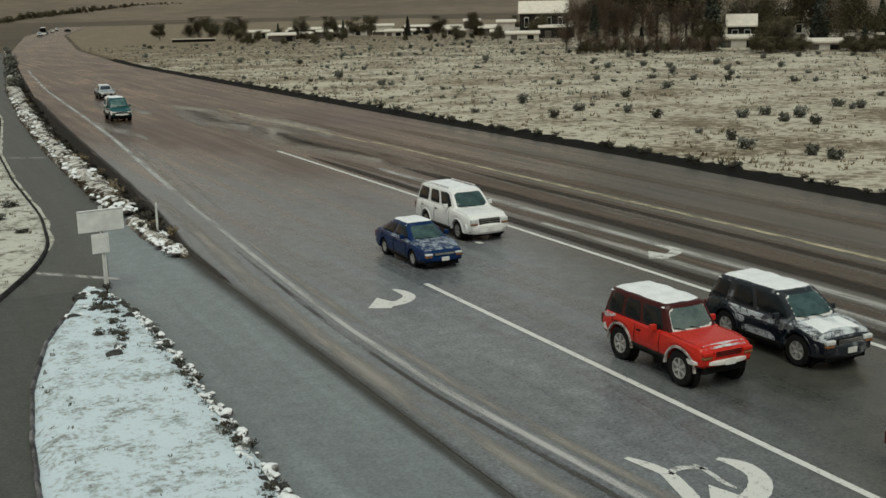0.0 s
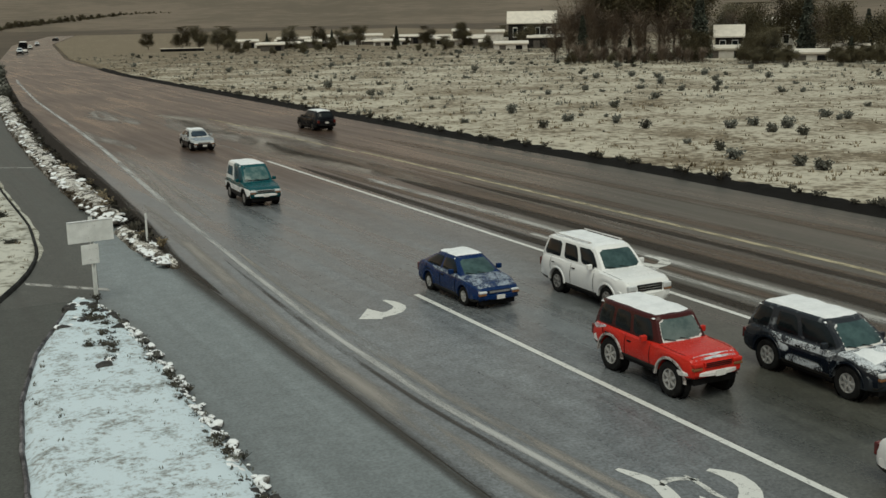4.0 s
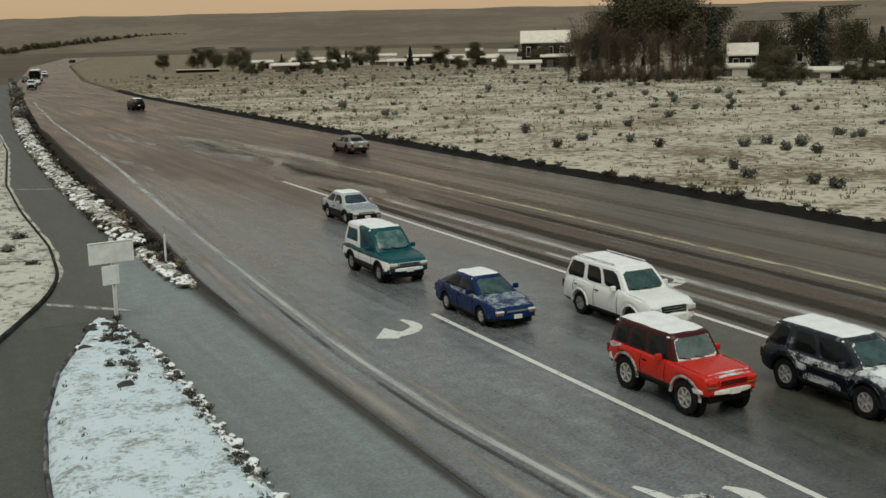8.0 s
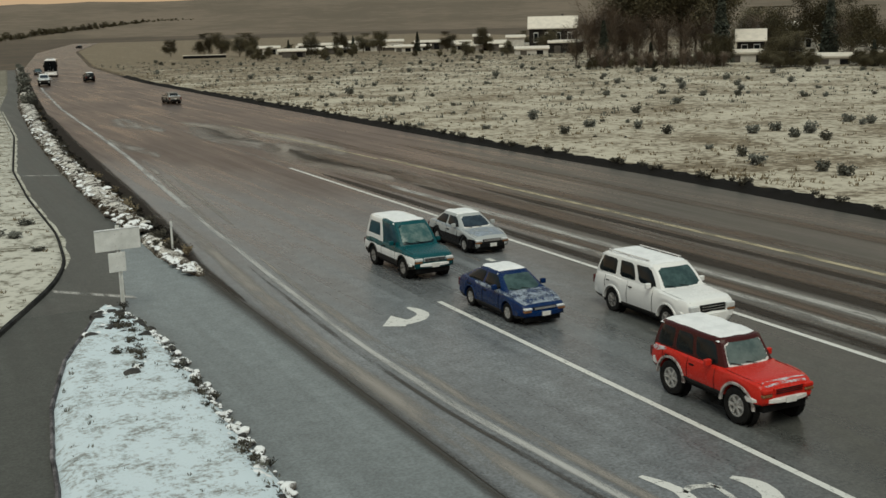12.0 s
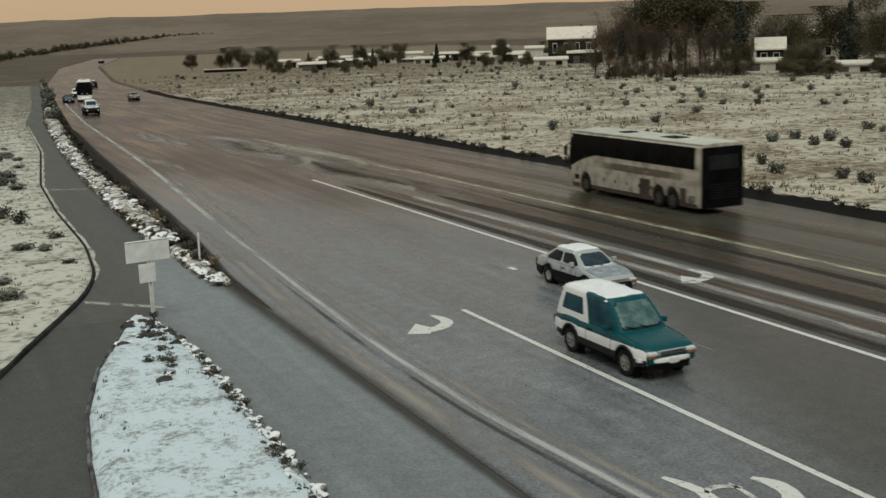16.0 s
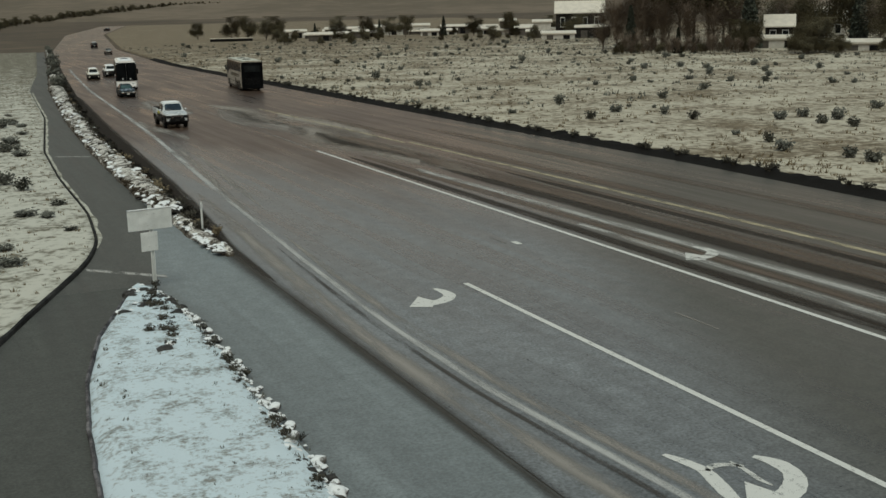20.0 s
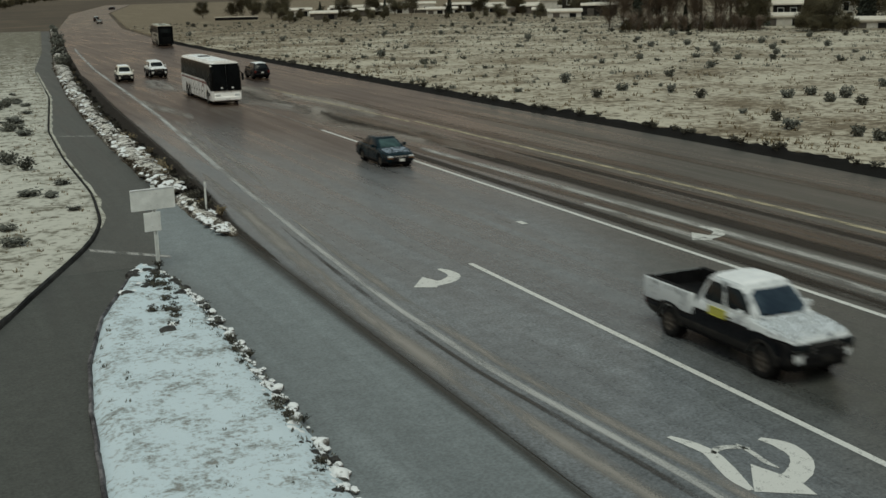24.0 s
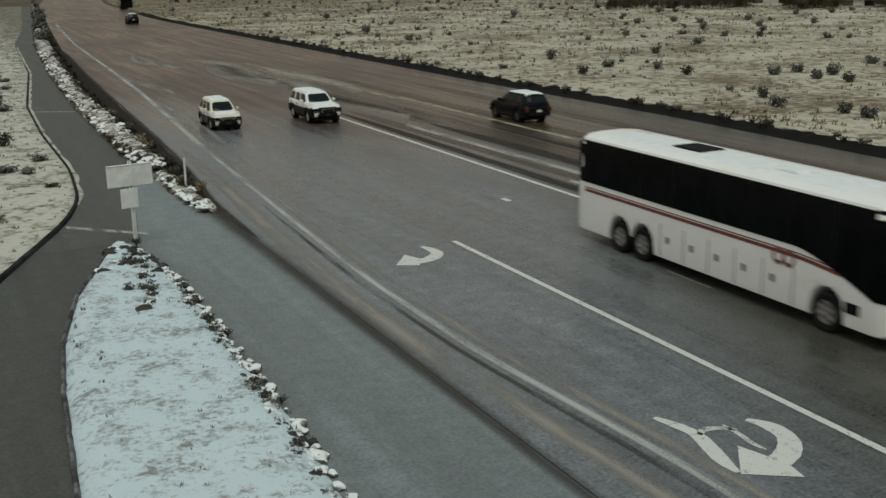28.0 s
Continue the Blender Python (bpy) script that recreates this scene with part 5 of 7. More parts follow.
def car(name, label, category, L, W, wb, ax, r, z0, deck, cab, paint, group="", lower=None, splits=(0.03, 0.47, 0.52, 0.97), snow=("roof",), rims=None,
        front_bar=None, grille=None, flares=None, rails=False, bed=False, seed=1, tyre_w=0.22, glass=None, cabin_mat=None, lower_h=0.40, dark_nose=0.0, cap=None, frost=(), bumper=(0.10, 0.30),
        screen=None, frame_mat=None, rocker=0.17, frost_mat=None, lamp_mat=None):
    """A car from its side profile. deck: (s, z) of bonnet, belt and boot over s metres from the nose; cab: s of screen foot, roof front, roof rear, rear foot,
    belt and roof heights, half widths at belt and roof. frost: patches (s0, s1, k0, k1) of clinging snow on the body's skin, k from sill 0 to bonnet middle 10."""
    glass = glass or GLASS
    car_ = thing(name, label, category, group)
    rims = rims or ALLOY
    R = r + 0.075
    hw = W / 2

    def Y(s):
        return s - L / 2

    def top(s):
        return (lerp(deck, s - 0.08) + 2 * lerp(deck, s) + lerp(deck, s + 0.08)) / 4

    def width(s):
        f = max(0.0, 1 - s / 0.9)
        b = max(0.0, 1 - (L - s) / 0.7)
        return hw * (1 - 0.17 * f ** 2.4 - 0.10 * b ** 2.4)

    def bottom(s):
        z = z0 + 0.10 * max(0.0, 1 - s / 0.5) ** 2 + 0.12 * max(0.0, 1 - (L - s) / 0.6) ** 2
        for a in (ax, ax + wb):
            d = abs(s - a)
            if d < R:
                z = max(z, r + math.sqrt(R * R - d * d))
        return z

    def section(s, shrink=0.0):
        w, zt, zb = width(s) * (1 - 0.05 * shrink), top(s) - 0.05 * shrink, bottom(s) + 0.06 * shrink
        zb = min(zb, zt - 0.06)
        h = zt - zb
        return [(w * 0.84, zb), (w * 0.945, zb + 0.012), (w * 0.982, zb + 0.12 * h), (w, zb + 0.40 * h), (w * 0.998, zt - 0.38 * h), (w * 0.978, zt - 0.27 * h), (w * 0.958, zt - 0.10 * h), (w * 0.90, zt - 0.012), (w * 0.68, zt + 0.014), (w * 0.30, zt + 0.026)]

    rings = []
    for i in range(101):
        s = L * i / 100
        half = section(s, 1.0 if i in (0, 100) else 0.35 if i in (1, 99) else 0.0)
        rings.append([(x, Y(s), z) for x, z in half] + [(-x, Y(s), z) for x, z in reversed(half)])
    part("body", loft(bmesh.new(), rings), paint, car_, smooth=34)
    # underbody set low and a black sill box added to deepen the under-car shade
    part("underbody", boxed(-hw + 0.26, hw - 0.26, Y(0.35), Y(L - 0.35), max(0.17, z0 - 0.20), z0 + 0.46, bevel=0.04, seg=1), BLACK, car_, "dark underbody")
    part("sill", boxed(-hw + 0.07, hw - 0.07, Y(ax + r + 0.10), Y(ax + wb - r - 0.10), z0 - 0.08, z0 + 0.05, bevel=0.02, seg=1), BLACK, car_, "black box below the sills, added for shade")
    for a in (ax, ax + wb):  # axle and springs show below a high body
        part("axle", rod(bmesh.new(), (-hw + 0.15, Y(a), r), (hw - 0.15, Y(a), r), 0.055, n=8), BLACK, car_)

    def skin(s, k, sgn, out):
        half = section(s)
        half.append((0.0, half[9][1] + 0.004))
        i = min(9, int(k))
        (xa, za), (xb, zb_) = half[i], half[i + 1]
        u = k - i
        x, z = xa + (xb - xa) * u, za + (zb_ - za) * u
        n = Vector((zb_ - za, 0, xa - xb)).normalized()
        if n.x < 0 and n.z < 0:
            n = -n
        return (sgn * (x + n.x * out), Y(s), z + n.z * out)

    def skin_patch(name_, s0, s1, k0, k1, mat_, label_, sgn, out=0.012, nk=6):
        bm = bmesh.new()
        uv = bm.loops.layers.uv.new("UVMap")
        ss = frange(s0, s1, 0.10)
        grid = [[bm.verts.new(skin(s, k0 + (k1 - k0) * j / nk, sgn, out)) for j in range(nk + 1)] for s in ss]
        for i, (p, q) in enumerate(zip(grid, grid[1:])):
            v0, v1 = i / (len(ss) - 1), (i + 1) / (len(ss) - 1)
            for j in range(nk):
                f = bm.faces.new((p[j], p[j + 1], q[j + 1], q[j]))
                for lp, u, v in zip(f.loops, (j, j + 1, j + 1, j), (v0, v0, v1, v1)):
                    e = min(v, 1 - v) * 4
                    lp[uv].uv = (0.5 - (0.5 - min(u / nk, 1 - u / nk)) * 1.0 - max(0, 0.5 - e) * 0.5 if k1 < 9.9 else min(u / nk + 0.15, 0.6) - max(0, 0.3 - e) * 0.4, 0.5)
        bmesh.ops.recalc_face_normals(bm, faces=bm.faces)
        return part(name_, bm, mat_, car_, label_, smooth=60)

    # near-black lower panels: shade low on the sides put into colour, plus grime
    for panel_mat, share, out, name_, label_ in ((lower, lower_h, 0.010, "lower_panel", "contrasting lower side panel"), (SHADE_GRIME, rocker, 0.016, "rocker_panel", "rocker panel darkened for shade and road grime")):
        if panel_mat is None:
            continue
        for sgn in (-1, 1):
            bm = bmesh.new()
            prev = None
            zh_ = z0 + share * (lerp(deck, L / 2) - z0)
            for i in range(81):
                s = 0.06 + (L - 0.12) * i / 80
                half = section(s)
                cur = []
                zt = max(half[1][1] + 0.004, min(zh_, half[6][1]))
                for j in range(6):
                    z = half[1][1] + (zt - half[1][1]) * j / 5
                    x = lerp([(b_, a_) for a_, b_ in half[1:7]], z)
                    cur.append(bm.verts.new((sgn * (x + (out if j < 5 else -0.004)), Y(s), z)))
                if prev:
                    for j in range(5):
                        bm.faces.new((prev[j], prev[j + 1], cur[j + 1], cur[j]))
                prev = cur
            bmesh.ops.recalc_face_normals(bm, faces=bm.faces)
            part(name_, bm, panel_mat, car_, label_, smooth=40)

    # greenhouse: rounded in plan and section
    sb, sf, sr, se, zb, zr, wb_, wt = cab
    zb -= 0.08

    def gh_z(v):
        return zb + (zr - 0.05 - zb) * v

    def gh_front(v):
        return sb + (sf - sb) * (v + 0.10 * math.sin(math.pi * v) * (-1 if sf - sb > 0.5 else 0))

    def gh_rear(v):
        return se + (sr - se) * v ** 1.25

    def gh_w(s, v):
        a, b = gh_front(v), gh_rear(v)
        w = wb_ + (wt - wb_) * v ** 1.25
        f = max(0.0, 1 - (s - a) / 0.55)
        b_ = max(0.0, 1 - (b - s) / 0.5)
        return w * (1 - 0.10 * f ** 2.2 - 0.09 * b_ ** 2.2)

    def gh_side(sgn, u, v, out=0.0):
        s = gh_front(v) + (gh_rear(v) - gh_front(v)) * u
        return Vector((sgn * (gh_w(s, v) + out), Y(s), gh_z(v) + out * 0.3))

    def gh_end(front, u, v, out=0.0):
        s = gh_front(v) if front else gh_rear(v)
        w = gh_w(s, v)
        d = (-1 if front else 1)
        bow = 0.10 * (1 - abs(2 * u - 1) ** 2)
        return Vector(((2 * u - 1) * w, Y(s) + d * (bow + out), gh_z(v) + out * 0.5))

    levels = [i / 8 for i in range(9)]
    rings = []
    for v in levels:
        ring = [gh_side(-1, i / 14, v) for i in range(15)] + [gh_end(False, i / 8, v) for i in range(1, 8)] + [gh_side(1, 1 - i / 14, v) for i in range(15)] + [gh_end(True, 1 - i / 8, v) for i in range(1, 8)]
        rings.append(ring)
    mid = Vector((0, Y((sf + sr) / 2), 0))
    for k, dz in ((0.975, 0.028), (0.92, 0.045), (0.75, 0.058), (0.4, 0.066)):
        rings.append([Vector((mid.x + (p.x - mid.x) * k, mid.y + (p.y - mid.y) * (1 - (1 - k) * 0.6), p.z + dz)) for p in rings[8]])
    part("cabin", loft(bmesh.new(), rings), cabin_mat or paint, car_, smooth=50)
    if cap is not None:  # pale hard top over the rear of the cabin
        rings = []
        for v in levels:
            rings.append([gh_side(-1, cap[0] + (1 - cap[0]) * i / 10, v, 0.012) for i in range(11)] + [gh_end(False, i / 6, v, 0.012) for i in range(1, 6)] + [gh_side(1, 1 - (1 - cap[0]) * i / 10, v, 0.012) for i in range(11)])
        for k, dz in ((0.97, 0.040), (0.85, 0.06)):
            rings.append([Vector((p.x * k, p.y, p.z + dz)) for p in rings[8]])
        part("hard_top", loft(bmesh.new(), rings), cap[1], car_, "pale hard top", smooth=50)

    def pane(name_, at_, u0, u1, v0, v1, mat_, label_="", lip=0.016, rnd=0.09, nu=8, nv=6):
        """A curved pane with rounded corners on a face of the greenhouse."""
        bm = bmesh.new()
        grid = []
        for j in range(nv + 1):
            b = 2 * j / nv - 1
            row = []
            for i in range(nu + 1):
                a = 2 * i / nu - 1
                aa, bb = a * (1 - rnd * 0.5 * b ** 6), b * (1 - rnd * 0.5 * a ** 6)
                edge = i in (0, nu) or j in (0, nv)
                row.append(bm.verts.new(at_(u0 + (u1 - u0) * (aa + 1) / 2, v0 + (v1 - v0) * (bb + 1) / 2, -0.006 if edge else lip)))
            grid.append(row)
        for p, q in zip(grid, grid[1:]):
            for i in range(nu):
                bm.faces.new((p[i], p[i + 1], q[i + 1], q[i]))
        bmesh.ops.recalc_face_normals(bm, faces=bm.faces)
        if sum((f.normal.dot(f.calc_center_median() - mid - Vector((0, 0, 1))) for f in bm.faces)) < 0:
            bmesh.ops.reverse_faces(bm, faces=bm.faces)
        return part(name_, bm, mat_, car_, label_, smooth=50)

    lo = 0.16
    if frame_mat is not None:
        pane("screen_frame", lambda u, v, o: gh_end(True, u, v, o), 0.0, 1.0, 0.05, 1.0, frame_mat, "pale frosted windscreen frame", 0.006, 0.05)
    pane("windscreen", lambda u, v, o: gh_end(True, u, v, o), 0.035, 0.965, lo - 0.03, 0.965, screen or (glass if glass is not GLASS else SCREEN), "greenish windscreen")
    for x0 in (0.30, 0.60):
        a, b = gh_end(True, x0, lo, 0.03), gh_end(True, x0 - 0.20, lo + 0.10, 0.03)
        part("wiper", rod(bmesh.new(), a, b, 0.010, n=5), BLACK, car_)
    pane("rear_window", lambda u, v, o: gh_end(False, u, v, o), 0.08, 0.92, lo + 0.06, 0.90, glass)
    for u0, u1 in zip(splits[0::2], splits[1::2]):
        for sgn in (-1, 1):
            pane("side_window", lambda u, v, o, g=sgn: gh_side(g, u, v, o), u0 - 0.006, u1 + 0.006, lo, 0.95, glass)
    # doors: seams, handles and mirrors
    zb += 0.08
    for sgn in (-1, 1):
        ds = [sb + 0.10 + (se - sb) * 0.06, sb + (se - sb) * 0.46] + ([] if bed else [sb + (se - sb) * 0.80])
        for s in ds:
            bm = bmesh.new()
            ks = [1.6, 3, 4, 5, 6.4]
            for k0, k1 in zip(ks, ks[1:]):
                rod(bm, skin(s, k0, sgn, 0.008), skin(s, k1, sgn, 0.008), 0.009, n=4)
            part("door_seam", bm, BLACK, car_)
        for s in ds[1:]:
            part("door_handle", boxed(sgn * width(s) * 0.985 - 0.02, sgn * width(s) * 0.985 + 0.02, Y(s) - 0.26, Y(s) - 0.08, zb - 0.19, zb - 0.15, bevel=0.008, seg=1), BLACK, car_)
        m = part("mirror", boxed(sgn * (wb_ + 0.13) - 0.10, sgn * (wb_ + 0.13) + 0.09, Y(sb + 0.45) - 0.06, Y(sb + 0.45) + 0.06, zb + 0.0, zb + 0.17, bevel=0.03), paint, car_)
        part("mirror_arm", boxed(min(sgn * wb_ * 0.90, sgn * (wb_ + 0.06)), max(sgn * wb_ * 0.90, sgn * (wb_ + 0.06)), Y(sb + 0.45) - 0.03, Y(sb + 0.45) + 0.02, zb + 0.02, zb + 0.07), BLACK, m)
    # bonnet shut line
    bm = bmesh.new()
    for sgn in (-1, 1):
        for s0, s1 in zip(frange(0.14, sb - 0.02, 0.3), frange(0.14, sb - 0.02, 0.3)[1:]):
            rod(bm, skin(s0, 7.25, sgn, 0.004), skin(s1, 7.25, sgn, 0.004), 0.006, n=4)
    part("bonnet_seam", bm, BLACK, car_)
    # nose and tail
    nz, tz = top(0.12), top(L - 0.12)
    wf, wr = width(0.05), width(L - 0.05)
    bar = front_bar or BLACK
    part("front_bumper", bow_bar(hw * 0.97, Y(-0.10), 0.26, z0 + bumper[0], z0 + bumper[1], 0.34), bar, car_, smooth=40)
    part("rear_bumper", bow_bar(hw * 0.97, Y(L + 0.09), -0.24, z0 + 0.12, z0 + 0.34, 0.26), bar, car_, smooth=40)
    gz0, gz1 = z0 + 0.34, nz - 0.06
    gr = part("grille", boxed(-wf * 0.56, wf * 0.56, Y(-0.035), Y(0.06), gz0, gz1, bevel=0.02, seg=1), grille or BLACK, car_)
    for i in range(3):
        z = gz0 + (gz1 - gz0) * (i + 0.6) / 3.2
        part("grille_slat", boxed(-wf * 0.52, wf * 0.52, Y(-0.048), Y(-0.03), z - 0.012, z + 0.012), CHROME if grille is None else BLACK, gr)
    for sgn in (-1, 1):
        x0, x1 = sorted((sgn * wf * 0.60, sgn * wf * 0.99))
        part("headlight", boxed(x0, x1, Y(-0.03), Y(0.14), (gz0 + gz1) / 2 - 0.05, gz1 - 0.005, bevel=0.035), lamp_mat or LAMP, car_, "clear headlight")
        x0, x1 = sorted((sgn * wf * 0.64, sgn * wf * 1.0))
        part("indicator", boxed(x0, x1, Y(-0.028), Y(0.10), (gz0 + gz1) / 2 - 0.12, (gz0 + gz1) / 2 - 0.055, bevel=0.012, seg=1), AMBER, car_, "amber indicator")
        x0, x1 = sorted((sgn * wr * 0.76, sgn * wr * 1.0))
        part("tail_light", boxed(x0, x1, Y(L - 0.12), Y(L + 0.025), tz - 0.36, tz - 0.08, bevel=0.02, seg=1), TAIL, car_, "red tail light")
    # black box added below the nose in place of the shade there
    part("nose_shade_box", boxed(-wf * 0.86, wf * 0.86, Y(0.10), Y(0.34), max(0.13, z0 - 0.12), z0 + 0.16, bevel=0.02, seg=1), BLACK, car_, "black box added under the nose for shade")
    if dark_nose:
        part("nose_panel", bow_bar(hw * 0.965, Y(-0.06), 0.30, z0 + 0.02, gz0 + (gz1 - gz0) * dark_nose, 0.30), BLACK, car_, "black lower nose", smooth=40)
    part("front_plate", boxed(-0.15, 0.15, Y(-0.125), Y(-0.10), z0 + 0.13, z0 + 0.27), PLATE, car_, "blank plate")
    part("rear_plate", boxed(-0.15, 0.15, Y(L + 0.07), Y(L + 0.10), z0 + 0.36, z0 + 0.50), PLATE, car_, "blank plate")
    for a in (ax, ax + wb):
        for sgn in (-1, 1):
            add_wheel(car_, sgn * (hw - tyre_w / 2 - 0.015), Y(a), r, tyre_w, rims)
            part("wheel_well", lathe(bmesh.new(), [(sgn * (hw - 0.10), R + 0.02), (sgn * (hw - 0.30), R + 0.02), (sgn * (hw - 0.32), 0.02)], 20), BLACK, car_, "dark wheel well", at=pose(0, Y(a), r))
            bm = bmesh.new()
            prev = None
            k_out = 0.015 if flares is not None else 0.012
            for k in range(17):
                t = math.pi * (k / 16) * 0.98 + 0.03
                c, sn = math.cos(t), math.sin(t)
                wl = width(a + c * R) / hw
                cur = [bm.verts.new((sgn * x * wl, Y(a) + c * rr, r + sn * rr)) for x, rr in ((hw * 0.94, R - 0.012), (hw + k_out, R - 0.008), (hw + k_out, R + 0.03 + k_out * 0.8), (hw * 0.965, R + 0.055 + k_out))]
                if prev:
                    for j in range(3):
                        bm.faces.new((prev[j], prev[j + 1], cur[j + 1], cur[j]))
                prev = cur
            bmesh.ops.recalc_face_normals(bm, faces=bm.faces)
            part("wheel_flare", bm, flares or lower or paint, car_, "wheel-arch flare packed with slush" if flares is FLARE else "", smooth=40)
    if rails:
        for sgn in (-1, 1):
            bm = rod(bmesh.new(), (sgn * wt * 0.82, Y(sf + 0.3), zr + 0.08), (sgn * wt * 0.82, Y(sr - 0.2), zr + 0.08), 0.022, n=6)
            for k in (0.05, 0.5, 0.95):
                s = sf + 0.3 + (sr - sf - 0.5) * k
                rod(bm, (sgn * wt * 0.82, Y(s), zr - 0.01), (sgn * wt * 0.82, Y(s), zr + 0.08), 0.02, n=6)
            part("roof_rail", bm, PALE_TRIM, car_)
    if bed:
        b0, b1, zf = se + 0.05, L - 0.02, lerp(deck, L - 0.8)
        part("bed_liner", boxed(-hw + 0.16, hw - 0.16, Y(b0 + 0.04), Y(b1 - 0.10), zf + 0.01, zf + 0.05), BLACK, car_, "dark bed floor")
        for sgn in (-1, 1):
            x0, x1 = sorted((sgn * (hw - 0.14), sgn * (hw - 0.012)))
            part("bed_side", boxed(x0, x1, Y(b0), Y(b1), zf - 0.15, zb + 0.10, bevel=0.04, seg=3), paint, car_, smooth=40)
            x0, x1 = sorted((sgn * (hw - 0.20), sgn * (hw - 0.05)))
            part("bed_lining", boxed(x0, x1, Y(b0 + 0.04), Y(b1 - 0.1), zf, zb + 0.112), BLACK, car_)
        part("tailgate", boxed(-hw + 0.12, hw - 0.12, Y(b1 - 0.09), Y(b1), zf - 0.1, zb + 0.08, bevel=0.02), paint, car_)
        part("tailgate_lining", boxed(-hw + 0.14, hw - 0.14, Y(b1 - 0.12), Y(b1 - 0.07), zf, zb + 0.088), BLACK, car_)
        part("headboard", boxed(-hw + 0.12, hw - 0.12, Y(b0), Y(b0 + 0.05), zf, zb + 0.08), BLACK, car_)
    # snow that clings to the skin, and snow lying on top
    for s0, s1, k0, k1 in frost:
        for sgn in (-1, 1):
            skin_patch("slush_film", s0, s1, k0, k1, frost_mat or FROST, "thin slush film clinging to the paint", sgn)
    if "roof" in snow:
        part("roof_snow", snow_slab(wt * 0.99, Y(sf) + 0.0, Y(sr) + 0.04, lambda y, x: zr + 0.010 - 0.075 * abs(x / wt) ** 5, 0.075, seed), CARSNOW, car_, "snow lying on the roof", smooth=60)
    if "bonnet" in snow:
        part("bonnet_snow", snow_slab(hw * 0.80, Y(0.28), Y(sb - 0.05), lambda y, x: top(y + L / 2) + 0.018 - 0.05 * (x / hw) ** 4, 0.035, seed + 5, 0.2), CARSNOW, car_, "snow lying on the bonnet", smooth=60)
    return car_


P_GREY = car_paint("slush_grey_paint", (0.020, 0.024, 0.030), (0.34, 0.36, 0.38), 0.7, 0.52, 0.68, 5)
P_BLACK = car_paint("black_paint", (0.005, 0.008, 0.014), (0.30, 0.34, 0.38), 0.8, 0.58, 0.68, 4, 0.2)
P_RED = car_paint("red_paint", (0.50, 0.022, 0.014), (0.36, 0.05, 0.04))
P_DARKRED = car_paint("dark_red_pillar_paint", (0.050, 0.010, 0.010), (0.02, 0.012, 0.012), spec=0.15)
P_WHITE = car_paint("white_paint", (0.74, 0.75, 0.75), (0.62, 0.62, 0.61))
P_BLUE = car_paint("dark_blue_paint", (0.001, 0.017, 0.078), (0.015, 0.04, 0.10), 0.25)
P_TEAL = car_paint("teal_green_paint", (0.003, 0.062, 0.074), (0.012, 0.075, 0.088), 0.4)
P_SILVER = car_paint("silver_paint", (0.37, 0.395, 0.405), (0.26, 0.28, 0.29))
P_DARK = car_paint("dark_grey_paint", (0.004, 0.005, 0.007), (0.016, 0.016, 0.017), spec=0.1)
P_DARKTEAL = car_paint("dark_teal_paint", (0.004, 0.014, 0.020), (0.03, 0.045, 0.055), spec=0.15)
TEAL_GLASS = plain("teal_tinted_glass", (0.012, 0.040, 0.056), (0.03, 0.076, 0.102), 0.2, scale=1.5, fine=12, bump=0.0, spec=0.08)
# paler green blotches paint the screen's reflection into the base colour
TEAL_SCREEN = plain("green_painted_sheen_windscreen", (0.03, 0.085, 0.09), (0.15, 0.21, 0.20), 0.2, scale=2.2, fine=7, bump=0.0, spec=0.3)
P_SLUSH = car_paint("slush_spattered_paint", (0.60, 0.63, 0.65), (0.07, 0.08, 0.095), 0.85, 0.52, 0.62, 7)
P_MUDDY = car_paint("mud_grey_paint", (0.20, 0.19, 0.175), (0.10, 0.088, 0.072), 0.8, 0.42, 0.66)
MUDDY_ALLOY = plain("dirty_alloy", (0.16, 0.155, 0.15), (0.42, 0.41, 0.40), 0.5, 0.2, 7, 40)
MUDDY_RIM = plain("muddy_steel_rim", (0.05, 0.043, 0.036), (0.11, 0.095, 0.08), 0.75, scale=5, fine=30, bump=0.2)
P_CREAM = car_paint("cream_paint", (0.66, 0.64, 0.57), (0.45, 0.43, 0.38))
FLARE = plain("slush_packed_flare", (0.09, 0.065, 0.06), (0.44, 0.42, 0.41), 0.7, scale=5, fine=24, lo=0.42, hi=0.6)
NIGHT_SCREEN = plain("dark_blue_windscreen", (0.012, 0.022, 0.036), (0.035, 0.055, 0.075), 0.15, scale=1.5, fine=9, bump=0.0, spec=0.25)
PALE_SCREEN = plain("misted_windscreen", (0.055, 0.085, 0.085), (0.13, 0.17, 0.165), 0.15, scale=1.5, fine=9, bump=0.0, spec=0.3)
# near-black for shaded lower sides and wheel arches as well as road grime
SHADE_GRIME = plain("lower_shade_and_grime", (0.008, 0.008, 0.008), (0.032, 0.030, 0.027), 0.6, scale=5, fine=30, spec=0.2)
PALE_TRIM = plain("pale_trim", (0.55, 0.54, 0.53), (0.72, 0.71, 0.70), 0.5, scale=6, fine=40)

